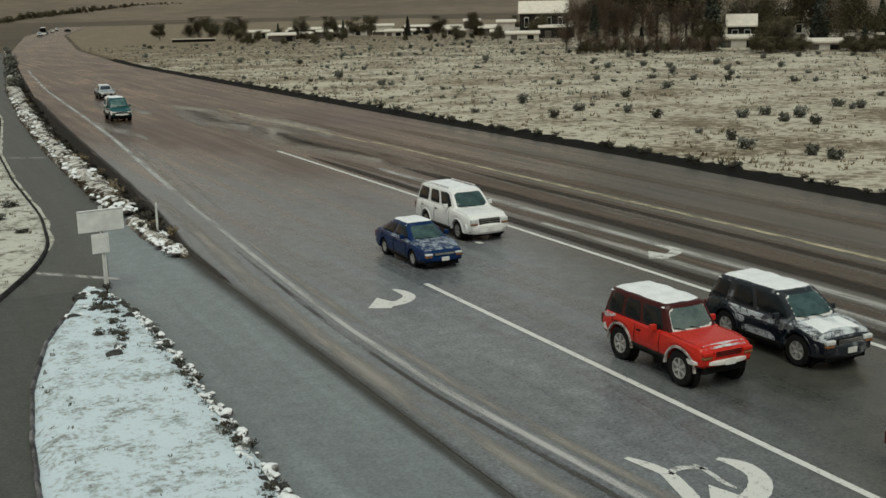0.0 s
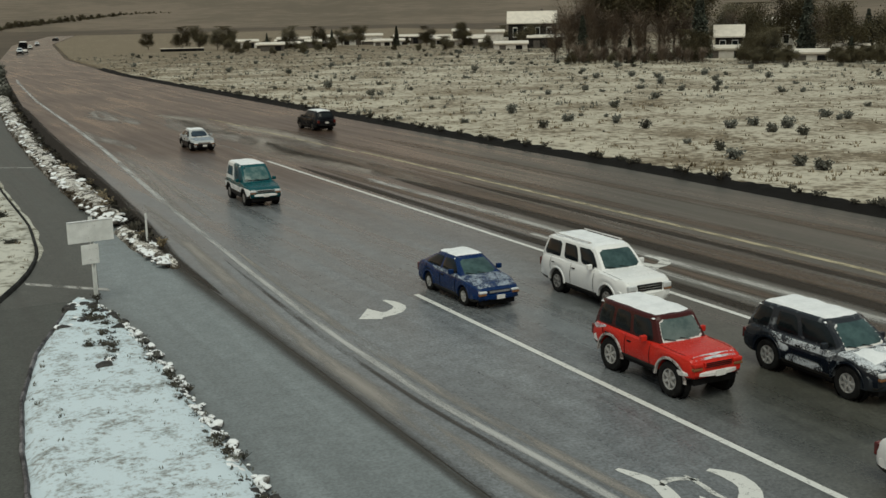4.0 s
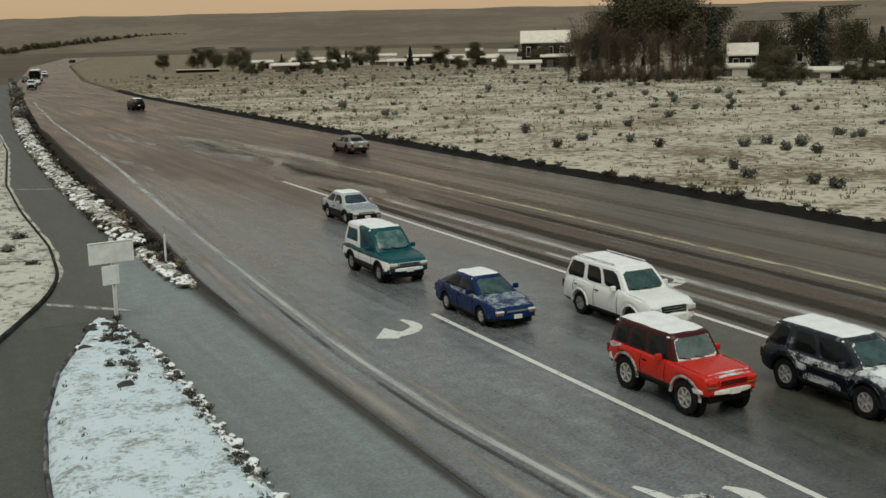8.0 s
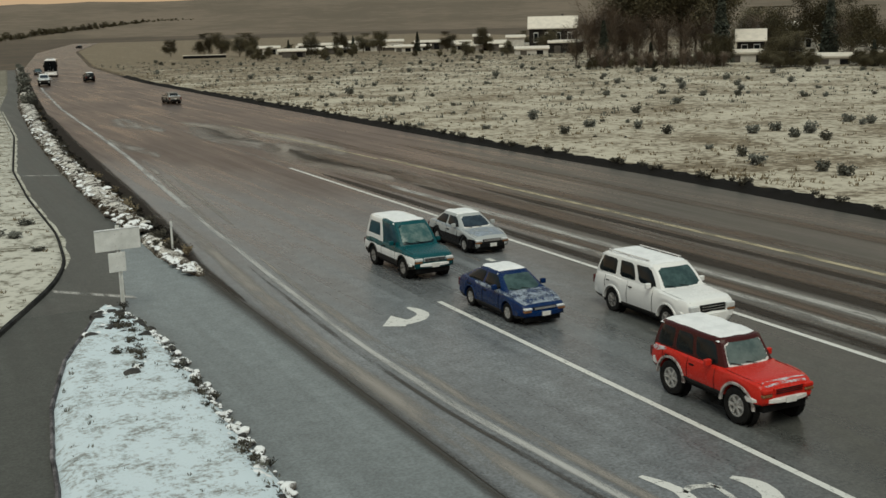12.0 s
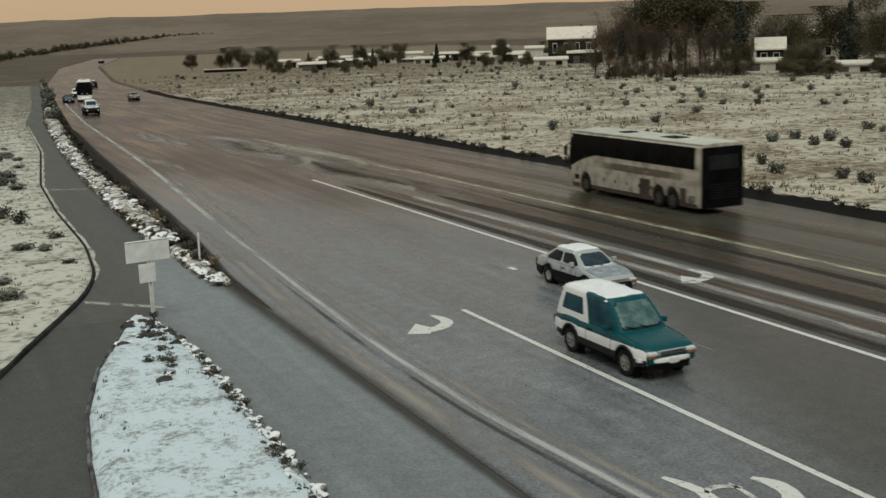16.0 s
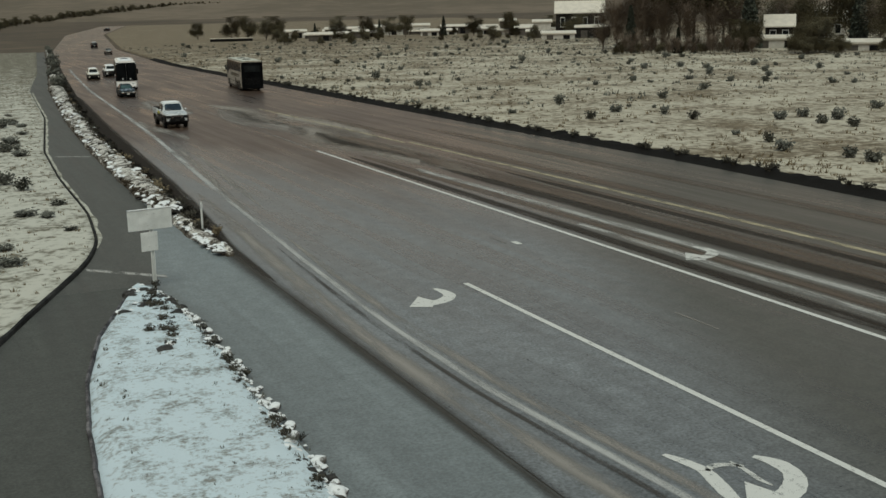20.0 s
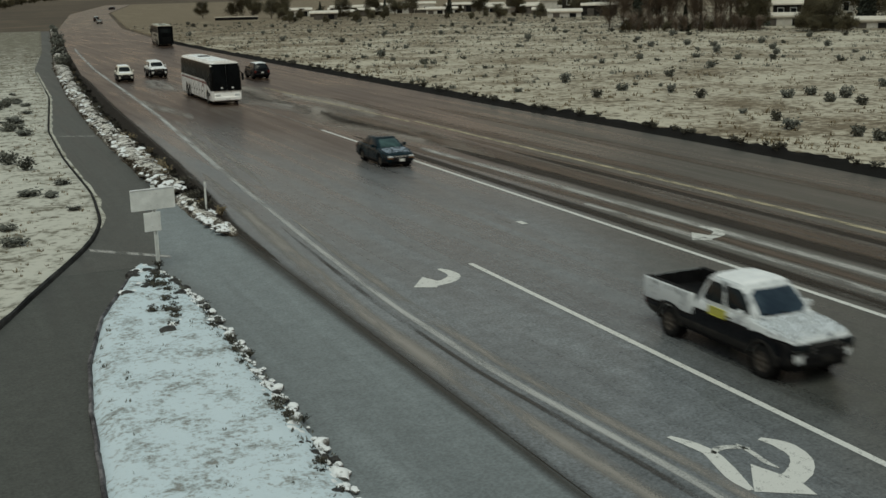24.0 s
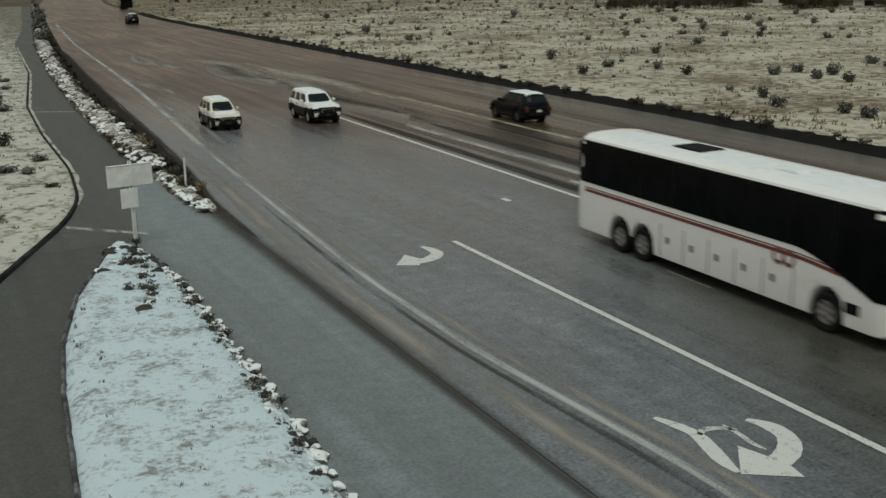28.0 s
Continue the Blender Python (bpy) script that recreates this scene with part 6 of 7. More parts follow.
SUV_DECK = [(0, 0.80), (0.10, 0.96), (0.4, 1.02), (1.25, 1.12), (1.5, 1.14), (4.4, 1.14), (4.6, 1.05), (4.7, 0.9)]
SUV_CAB = (1.18, 1.92, 4.30, 4.62, 1.12, 1.76, 0.86, 0.68)
SUV3 = (0.05, 0.33, 0.36, 0.63, 0.67, 0.96)
black_suv = car("suv", "dark suv with slush-grey belt, snowy roof and bonnet", "suv", 4.72, 1.88, 2.78, 0.92, 0.425, 0.38, SUV_DECK, SUV_CAB, P_GREY, "vehicles on the highway",
                splits=(0.04, 0.38, 0.42, 0.68, 0.76, 0.97), snow=("roof", "bonnet"), frame_mat=PALE_TRIM, seed=3, lower=P_BLACK, lower_h=0.70, bumper=(0.0, 0.40), front_bar=P_GREY, tyre_w=0.26,
                frost=((0.08, 1.25, 5.0, 10.0), (1.3, 3.6, 4.6, 6.6), (1.7, 3.0, 1.4, 3.2), (2.9, 3.5, 3.0, 4.6)))
red_suv = car("suv", "lifted boxy red suv with a snowy roof", "suv", 4.25, 1.80, 2.52, 0.80, 0.455, 0.55,
              [(0, 0.86), (0.06, 1.10), (0.3, 1.16), (1.3, 1.20), (1.5, 1.22), (4.05, 1.22), (4.18, 1.16), (4.25, 0.95)], (1.32, 1.72, 4.00, 4.20, 1.20, 1.84, 0.82, 0.68), P_RED, "vehicles on the highway",
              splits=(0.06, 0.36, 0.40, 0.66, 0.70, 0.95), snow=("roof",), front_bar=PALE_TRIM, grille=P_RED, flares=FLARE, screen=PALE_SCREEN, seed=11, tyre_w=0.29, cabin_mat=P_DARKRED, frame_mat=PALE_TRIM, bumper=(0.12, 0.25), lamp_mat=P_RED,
              frost=((0.06, 0.20, 7.4, 10.0), (3.5, 4.1, 4.8, 6.6)))
white_suv = car("suv", "large white suv with roof rails", "suv", 5.15, 2.0, 2.95, 1.0, 0.395, 0.36,
                [(0, 0.84), (0.08, 1.04), (0.4, 1.12), (1.45, 1.20), (1.6, 1.22), (4.9, 1.22), (5.05, 1.12), (5.15, 0.92)], (1.42, 2.10, 4.82, 5.08, 1.20, 1.88, 0.92, 0.76), P_WHITE, "vehicles on the highway",
                splits=(0.05, 0.30, 0.345, 0.60, 0.655, 0.96), snow=("roof",), front_bar=P_WHITE, rails=True, seed=17, bumper=(-0.02, 0.42), rims=MUDDY_ALLOY, rocker=0.12)
blue_car = car("sedan", "dark blue sedan with a snowy roof", "sedan", 4.5, 1.76, 2.58, 0.92, 0.32, 0.22,
               [(0, 0.55), (0.10, 0.70), (0.5, 0.80), (1.35, 0.93), (1.55, 0.96), (3.7, 0.98), (4.2, 0.98), (4.42, 0.90), (4.5, 0.66)], (1.20, 2.02, 3.25, 4.25, 0.94, 1.43, 0.80, 0.60), P_BLUE, "vehicles on the highway",
               splits=(0.06, 0.47, 0.50, 0.92), snow=("roof",), front_bar=P_BLUE, seed=23, frost_mat=FROST_THIN, frost=((0.12, 1.25, 7.0, 10.0), (0.7, 3.2, 5.6, 7.2)))
teal_suv = car("suv", "teal suv with white lower sides and snowy roof", "suv", 4.92, 1.88, 2.90, 0.95, 0.39, 0.40, SUV_DECK[:-2] + [(4.8, 1.06), (4.92, 0.9)], (1.32, 2.15, 4.55, 4.82, 1.14, 1.96, 0.87, 0.74), P_TEAL, "vehicles on the highway",
               lower=P_WHITE, splits=(0.05, 0.42, 0.48, 0.94), snow=("roof",), front_bar=P_WHITE, grille=P_SILVER, glass=TEAL_GLASS, screen=TEAL_SCREEN, seed=29, cap=(0.45, P_WHITE), lower_h=0.74, rocker=0.36, rims=MUDDY_ALLOY, flares=SHADE_GRIME, bumper=(0.14, 0.28), frame_mat=P_DARKTEAL)
silver_car = car("sedan", "silver sedan with snow on the roof", "sedan", 4.5, 1.80, 2.60, 0.90, 0.325, 0.22,
                 [(0, 0.58), (0.10, 0.72), (0.5, 0.82), (1.4, 0.95), (1.6, 0.97), (3.8, 1.0), (4.25, 1.0), (4.43, 0.92), (4.5, 0.68)], (1.25, 2.05, 3.35, 4.10, 0.96, 1.44, 0.82, 0.62), P_SILVER, "vehicles on the highway",
                 lower=P_DARK, lower_h=0.58, dark_nose=0.62, splits=(0.06, 0.47, 0.50, 0.92), snow=("roof",), seed=31, screen=NIGHT_SCREEN, frame_mat=PALE_TRIM, frost_mat=FROST_THIN, frost=((1.3, 4.0, 5.8, 7.0), (0.2, 1.1, 7.4, 10.0)))
pickup = car("pickup_truck", "pale pickup with slush spatter, dark lower sides and open bed", "pickup truck", 6.15, 2.06, 3.82, 1.08, 0.43, 0.50,
             [(0, 0.96), (0.08, 1.18), (0.4, 1.26), (1.45, 1.35), (1.6, 1.37), (3.80, 1.37), (3.90, 1.02), (6.10, 1.02), (6.15, 0.98)], (1.40, 2.18, 3.48, 3.82, 1.37, 2.04, 0.95, 0.80), P_SLUSH, "vehicles on the highway",
             lower=P_DARK, splits=(0.06, 0.48, 0.52, 0.93), snow=("roof",), bed=True, seed=37, lower_h=0.76, rocker=0.3, frost=((0.12, 1.4, 6.6, 10.0),), dark_nose=1.0, tyre_w=0.27, screen=NIGHT_SCREEN, rims=MUDDY_RIM, bumper=(0.0, 0.36), flares=SHADE_GRIME)
part("door_emblem", boxed(-1.046, -1.030, -0.60, 0.05, 1.12, 1.35, bevel=0.03), plain("yellow_decal", (0.42, 0.40, 0.05), (0.5, 0.48, 0.1), 0.5), pickup, "yellow-green door emblem without writing")
dark_car = car("sedan", "dark teal-grey sedan with wet paint", "sedan", 4.7, 1.78, 2.68, 0.94, 0.325, 0.22,
               [(0, 0.58), (0.10, 0.72), (0.5, 0.81), (1.4, 0.94), (1.6, 0.96), (3.8, 0.99), (4.4, 0.99), (4.62, 0.9), (4.7, 0.66)], (1.28, 2.15, 3.4, 4.2, 0.95, 1.42, 0.81, 0.61), P_DARKTEAL, "vehicles on the highway",
               splits=(0.06, 0.47, 0.50, 0.92), snow=(), seed=41, rims=MUDDY_RIM, frost_mat=FROST_THIN, frost=((0.3, 1.2, 7.4, 10.0),))
dark_suv = car("suv", "dark suv heading away with snow on its roof", "suv", 4.72, 1.88, 2.78, 0.92, 0.37, 0.30, SUV_DECK, (1.2, 2.0, 4.25, 4.6, 1.12, 1.68, 0.86, 0.66), P_DARK, "vehicles on the highway",
               splits=SUV3, snow=("roof",), seed=43, rims=MUDDY_RIM)
cream_car = car("suv", "cream compact suv with snow on the bonnet", "suv", 4.4, 1.78, 2.6, 0.88, 0.34, 0.26,
                [(0, 0.72), (0.10, 0.88), (0.4, 0.95), (1.2, 1.04), (1.4, 1.06), (4.1, 1.06), (4.3, 1.0), (4.4, 0.85)], (1.12, 1.8, 3.95, 4.28, 1.04, 1.62, 0.82, 0.64), P_CREAM, "vehicles on the highway",
                lower=P_DARK, lower_h=0.68, dark_nose=0.9, screen=GLASS, splits=SUV3, snow=("roof", "bonnet"), seed=47)
white_pickup = car("suv", "white suv with a dark grille and bumper", "suv", 5.1, 1.98, 2.95, 1.0, 0.395, 0.36,
                   [(0, 0.84), (0.08, 1.04), (0.4, 1.10), (1.4, 1.17), (1.6, 1.18), (4.85, 1.18), (5.0, 1.1), (5.1, 0.92)], (1.40, 2.10, 4.75, 5.02, 1.18, 1.74, 0.90, 0.72), P_WHITE, "vehicles on the highway",
                   lower=P_DARK, splits=(0.05, 0.30, 0.345, 0.60, 0.655, 0.96), snow=("roof", "bonnet"), seed=53, lower_h=0.72, dark_nose=1.15, screen=GLASS)
for v_ in (white_pickup, pickup, cream_car):
    for o in v_.children:
        if o.name.startswith("headlight"):
            o.data.materials[0] = GLASS
        elif o.name.startswith(("front_plate", "indicator")):
            o.data.materials[0] = SHADE_GRIME
dark_suv_b = tagged(copy_thing(dark_suv, pose(0, 0, 0)), "dark suv heading away")
dark_suv_c = tagged(copy_thing(dark_suv, pose(0, 0, 0)), "black suv heading away past the snow field")
silver_away = car("sedan", "mud-grey sedan heading away along the field", "sedan", 4.5, 1.80, 2.60, 0.90, 0.325, 0.22,
                  [(0, 0.58), (0.10, 0.72), (0.5, 0.82), (1.4, 0.95), (1.6, 0.97), (3.8, 1.0), (4.25, 1.0), (4.43, 0.92), (4.5, 0.68)], (1.25, 2.05, 3.35, 4.10, 0.96, 1.44, 0.82, 0.62), P_MUDDY, "vehicles on the highway",
                  lower=P_DARK, lower_h=0.36, splits=(0.06, 0.47, 0.50, 0.92), snow=(), rims=MUDDY_RIM, seed=33, frost=((3.6, 4.4, 7.0, 10.0),))
white_lead = car("sedan", "white sedan waiting ahead of the red suv", "sedan", 4.6, 1.78, 2.6, 0.94, 0.32, 0.22,
                 [(0, 0.58), (0.10, 0.72), (0.5, 0.81), (1.4, 0.94), (1.6, 0.96), (3.7, 0.99), (4.3, 0.99), (4.52, 0.9), (4.6, 0.66)], (1.28, 2.1, 3.35, 4.1, 0.95, 1.42, 0.81, 0.61), P_WHITE, "vehicles on the highway",
                 splits=(0.06, 0.47, 0.50, 0.92), snow=("roof",), front_bar=P_WHITE, seed=59)
tagged(copy_thing(dark_suv, pose(97, 660, 0, 0, 0, 200)), "dark suv stopped far along the highway")

# ---- coach ----
BUS_BLACK = plain("black_coach_glass", (0.003, 0.0035, 0.004), (0.006, 0.007, 0.008), 0.3, scale=1, fine=20, bump=0.0, spec=0.03)
BUS_WHITE = car_paint("white_coach_paint", (0.86, 0.86, 0.85), (0.60, 0.57, 0.52))
BUS_DIRTY = car_paint("road_dirt_coach_paint", (0.52, 0.49, 0.425), (0.18, 0.15, 0.11), 0.8, 0.40, 0.64)
BUS_MUD = plain("caked_road_mud", (0.035, 0.027, 0.020), (0.075, 0.056, 0.040), 0.85, scale=2, fine=20, bump=0.4)
BUS_FILM = worn_paint("dried_road_spray", (0.17, 0.145, 0.108), 0.56, 0.8, 1.6, (1.0, 0.5, 1.0), 0.15, 0.7)
BUS_ROOF = plain("thin_snow_on_roof", (0.44, 0.45, 0.40), (0.56, 0.56, 0.50), 0.75, scale=1.2, fine=12, spec=0.2)
BUS_RED = plain("dark_red_stripe", (0.13, 0.032, 0.03), (0.21, 0.055, 0.05), 0.4, scale=3, fine=30)


def coach(label, paint, last, belt, rim=ALLOY, muddy=False):
    cut = 0.8 if muddy else 0.0
    L, W, H, r = 14.1 - cut, 2.62, 3.62, 0.53
    axles = (2.15, 10.25 - cut, 11.50 - cut)
    t = thing("coach", label, "coach", "coaches on the highway")
    hw = W / 2

    def Y(s):
        return s - L / 2

    def lean(s, z):
        """The nose slopes back above the bumper, the tail a little."""
        f = max(0.0, 1 - s / 1.0)
        b = max(0.0, 1 - (L - s) / 0.6)
        return s + f * max(0.0, z - 1.0) ** 1.25 * 0.11 - b * max(0.0, z - 1.2) * 0.05

    def bottom(s):
        z = 0.30 + 0.12 * max(0.0, 1 - s / 0.6) ** 2
        for a in axles:
            d = abs(s - a)
            if d < r + 0.10:
                z = max(z, r + math.sqrt((r + 0.10) ** 2 - d * d))
        return z

    def width(s):
        return hw * (1 - 0.13 * max(0.0, 1 - s / 0.7) ** 2.4 - 0.05 * max(0.0, 1 - (L - s) / 0.35) ** 2)

    rings = []
    for i in range(141):
        s = L * i / 140
        w, zb = width(s), bottom(s)
        half = [(w * 0.90, zb), (w * 0.985, zb + 0.06), (w, zb + 0.25), (w, 1.25), (w, 1.9), (w * 0.985, 2.6), (w * 0.965, H - 0.32), (w * 0.90, H - 0.12), (w * 0.76, H - 0.02), (w * 0.35, H + 0.03)]
        rings.append([(x, Y(lean(s, z)), z) for x, z in half] + [(-x, Y(lean(s, z)), z) for x, z in reversed(half)])
    part("body", loft(bmesh.new(), rings), paint, t, "pale coach body", smooth=38)
    part("underbody", boxed(-0.9, 0.9, Y(0.6), Y(L - 0.4), 0.22, 0.75), BLACK, t, "dark underbody")

    def side_x(z, s=6.0):
        w = width(s)
        return lerp([(1.9, w), (2.6, w * 0.985), (H - 0.32, w * 0.965), (H - 0.12, w * 0.90)], z)

    def side_pane(s0, s1, lo_f, name="side_window", mat_=BUS_BLACK, hi=H - 0.19, label_="", n=6, proud=0.014):
        """A dark pane whose lower edge follows lo_f(s)."""
        for sgn in (-1, 1):
            bm = bmesh.new()
            prev = None
            for k in range(n + 1):
                s = s0 + (s1 - s0) * k / n
                zl = lo_f(s)
                zs = (zl, (zl + 2.6) / 2, H - 0.34, hi)
                cur = [bm.verts.new((sgn * (side_x(z, s) + proud), Y(lean(s, z)), z)) for z in zs]
                cur = [bm.verts.new((sgn * (side_x(zl, s) - 0.02), Y(lean(s, zl)), zl))] + cur + [bm.verts.new((sgn * (side_x(hi, s) - 0.02), Y(lean(s, hi)), hi))]
                if prev:
                    for j in range(5):
                        bm.faces.new((prev[j], prev[j + 1], cur[j + 1], cur[j]))
                prev = cur
            bmesh.ops.recalc_face_normals(bm, faces=bm.faces)
            part(name, bm, mat_, t, label_, smooth=30)

    def sill(s):
        return belt if s > 3.3 else belt - 0.80 * ((3.3 - s) / 2.7) ** 1.35

    edges = [0.55, 2.0, 3.6, 5.3, 7.0, 8.7, 10.4 - cut / 2, 12.0 - cut, last]
    for a, b in zip(edges, edges[1:]):
        side_pane(a + 0.002, b - 0.002, sill)
    # dark stripe and swoosh along each side
    side_stripe = lambda s: 1.70 if s > 3.4 else 1.70 - 0.12 * ((3.4 - s) / 1.7) ** 1.4
    for sgn in (-1, 1):
        for dz, hgt, mt in () if muddy else ((0.0, 0.10, BUS_RED), (0.13, 0.035, BUS_RED)):
            bm = bmesh.new()
            prev = None
            for k in range(41):
                s = 1.7 + 11.9 * k / 40
                z = side_stripe(s) + dz
                cur = [bm.verts.new((sgn * (hw + p), Y(s), z + q)) for p, q in ((-0.01, 0), (0.008, 0), (0.008, hgt), (-0.01, hgt))]
                if prev:
                    for j in range(3):
                        bm.faces.new((prev[j], prev[j + 1], cur[j + 1], cur[j]))
                prev = cur
            bmesh.ops.recalc_face_normals(bm, faces=bm.faces)
            part("stripe", bm, mt, t, "dark red side stripe")
        for s in () if muddy else (3.55, 3.95):
            bm = bmesh.new()
            rings_ = []
            for k in range(20):
                a = 2 * math.pi * k / 20
                rings_.append([(sgn * (hw + p), Y(s) + math.cos(a) * q, 1.62 + math.sin(a) * q) for p, q in ((0.0, 0.14), (0.014, 0.14), (0.014, 0.24), (0.0, 0.24))])
            vs = [[bm.verts.new(p) for p in rg] for rg in rings_]
            for k in range(20):
                p, q = vs[k], vs[(k + 1) % 20]
                for j in range(3):
                    bm.faces.new((p[j], p[j + 1], q[j + 1], q[j]))
            bmesh.ops.recalc_face_normals(bm, faces=bm.faces)
            part("emblem", bm, BUS_RED, t, "plain red ring emblem")
        for i in range(6):
            s = 3.35 + i * 1.18
            part("luggage_seam", boxed(sgn * hw - 0.01, sgn * hw + 0.006, Y(s) - 0.01, Y(s) + 0.01, 0.42, 1.42), BLACK, t)
        for i in range(5):
            s = 4.15 + i * 1.18
            part("luggage_latch", boxed(sgn * hw - 0.02, sgn * hw + 0.012, Y(s) - 0.07, Y(s) + 0.07, 0.86, 1.06, bevel=0.01, seg=1), BLACK, t, "dark recessed latch")
        part("side_vent", boxed(sgn * hw - 0.02, sgn * hw + 0.01, Y(1.0), Y(1.5), 0.72, 1.0, bevel=0.01, seg=1), BLACK, t)
        for i, a in enumerate(axles):
            add_wheel(t, sgn * (hw - 0.17), Y(a), r, 0.30, rim)
        part("headlight", boxed(*sorted((sgn * 0.62, sgn * 1.04)), Y(-0.02), Y(0.25), 0.78, 0.95, bevel=0.03), LAMP, t, "clear headlight")
        part("fog_light", boxed(*sorted((sgn * 0.75, sgn * 0.98)), Y(-0.03), Y(0.2), 0.50, 0.60, bevel=0.02), LAMP, t)
        m = part("mirror", boxed(*sorted((sgn * (hw - 0.04), sgn * (hw + 0.16))), Y(-0.02), Y(0.13), 2.05, 2.65, bevel=0.04), BLACK, t, "black mirror head")
        part("mirror_arm", rod(bmesh.new(), (sgn * 1.0, Y(0.25), 2.95), (sgn * (hw + 0.06), Y(0.05), 2.63), 0.03, n=6), BLACK, m)
        part("tail_light", boxed(*sorted((sgn * 1.02, sgn * 1.20)), Y(L - 0.06), Y(L + 0.02), 1.2, 1.9, bevel=0.02, seg=1), TAIL, t, "red tail light")
    # windscreen halves on the sloping nose, with a black lower panel
    for sgn in (-1, 1):
        bm = bmesh.new()
        prev = None
        for k in range(8):
            z = 1.22 + (3.46 - 1.22) * k / 7
            y = Y(lean(0, z))
            cur = [bm.verts.new((sgn * 0.004, y - 0.03, z)), bm.verts.new((sgn * side_x(z, 0) * 0.6, y - 0.026, z)), bm.verts.new((sgn * side_x(z, 0) * 0.93, y - 0.022, z))]
            cur += [bm.verts.new((sgn * (side_x(z, s) + 0.018), Y(lean(s, z)) - 0.012 * (1 - s / 0.6), z)) for s in (0.0, 0.08, 0.18, 0.32, 0.46, 0.60)]
            if prev:
                for j in range(8):
                    bm.faces.new((prev[j], prev[j + 1], cur[j + 1], cur[j]))
            prev = cur
        bmesh.ops.recalc_face_normals(bm, faces=bm.faces)
        part("windscreen", bm, BUS_BLACK, t, "tall dark windscreen half", smooth=40)
        part("wiper", rod(bmesh.new(), (sgn * 0.25, Y(lean(0, 1.1)) - 0.06, 1.1), (sgn * 0.5, Y(lean(0, 2.0)) - 0.06, 2.0), 0.015, n=5), BLACK, t)
        part("dash_light", boxed(*sorted((sgn * 0.35, sgn * 0.55)), Y(lean(0, 1.45)) - 0.05, Y(lean(0, 1.45)) - 0.02, 1.4, 1.54), LAMP, t, "small pale plate low in the windscreen")
    part("front_bumper", boxed(-1.12, 1.12, Y(-0.10), Y(0.2), 0.40, 0.72, bevel=0.07), BUS_WHITE, t)
    part("front_plate", boxed(-0.2, 0.2, Y(-0.12), Y(-0.09), 0.46, 0.60), PLATE, t, "blank plate")
    if muddy:
        for sgn in (-1, 1):
            for s0, s1 in ((0.75, 1.50), (2.80, 8.80), (11.35, 12.90)):
                part("skirt", boxed(*sorted((sgn * (hw - 0.05), sgn * (hw + 0.012))), Y(s0), Y(s1), 0.27, 0.52, bevel=0.02, seg=1), BUS_MUD, t, "skirt caked in dark mud")
            for s0, s1, lo_, hi_, mt in ((2.9, 12.6, 1.60, 2.02, BUS_FILM), (7.75, 8.75, 0.50, 1.42, BUS_MUD), (11.4, 11.95, 0.50, 1.25, BUS_MUD), (11.95, 12.8, 0.50, 0.95, BUS_FILM)):
                bm = bmesh.new()
                uv = bm.loops.layers.uv.new("UVMap")
                n = 6
                grid = [[bm.verts.new((sgn * (hw + 0.009), Y(s0 + (s1 - s0) * i / n), lo_ + (hi_ - lo_) * j / 4)) for j in range(5)] for i in range(n + 1)]
                for i in range(n):
                    for j in range(4):
                        f = bm.faces.new((grid[i][j], grid[i + 1][j], grid[i + 1][j + 1], grid[i][j + 1]))
                        for lp, a, b in zip(f.loops, (i, i + 1, i + 1, i), (j, j, j + 1, j + 1)):
                            lp[uv].uv = (min(min(a, n - a) / n, min(b, 4 - b) / 4 + 0.12), 0.5)
                bmesh.ops.recalc_face_normals(bm, faces=bm.faces)
                part("mud_film", bm, mt, t, "dried road spray on the side")
            for s, hgt in ((2.90, 0.55), (11.45, 0.75)):
                part("mud_flap", boxed(*sorted((sgn * (hw - 0.42), sgn * (hw - 0.04))), Y(s - 0.04), Y(s), 0.14, hgt), BLACK, t)
    wide, low, high = (1.30, 0.30, 3.47) if muddy else (1.235, 0.5, 3.36)
    part("rear_panel", boxed(-wide, wide, Y(L - 0.16), Y(L + 0.03), low, high, bevel=0.05), BUS_BLACK, t, "black rear panel and engine grille")
    for i in range(6):
        part("engine_slat", boxed(-0.9, 0.9, Y(L + 0.02), Y(L + 0.05), 0.8 + i * 0.14, 0.86 + i * 0.14), BLACK, t)
    part("rear_window", boxed(-0.95, 0.95, Y(L + 0.025), Y(L + 0.045), 2.3, 3.05, bevel=0.006, seg=1), GLASS, t)
    part("roof_hatch", boxed(-0.46, 0.46, Y(9.2) - 0.7, Y(9.2) + 0.7, H + 0.0, H + 0.09, bevel=0.03), BLACK, t, "dark roof hatch")
    part("roof_hatch", boxed(-0.42, 0.42, Y(4.8) - 0.4, Y(4.8) + 0.4, H + 0.0, H + 0.10, bevel=0.03), BLACK if muddy else CARSNOW, t, "roof hatch")
    if muddy:
        part("roof", boxed(-1.16, 1.16, Y(0.95), Y(L - 0.16), H - 0.10, H + 0.045, bevel=0.06, seg=3), BUS_ROOF, t, "roof under thin wet snow", smooth=40)
    else:
        part("roof_snow", snow_slab(0.95, Y(1.4), Y(L - 0.4), lambda y, x: H + 0.025 - 0.06 * (x / 1.0) ** 2, 0.03, 71, 0.1), CARSNOW, t, "snow lying on the roof", smooth=60)
    return t


coach_near = coach("white coach with black windows and a red stripe", BUS_WHITE, 14.02, 2.02, MUDDY_ALLOY)
coach_away = coach("dirty beige-white coach with black windows and rear", BUS_DIRTY, 12.65, 2.30, MUDDY_RIM, True)


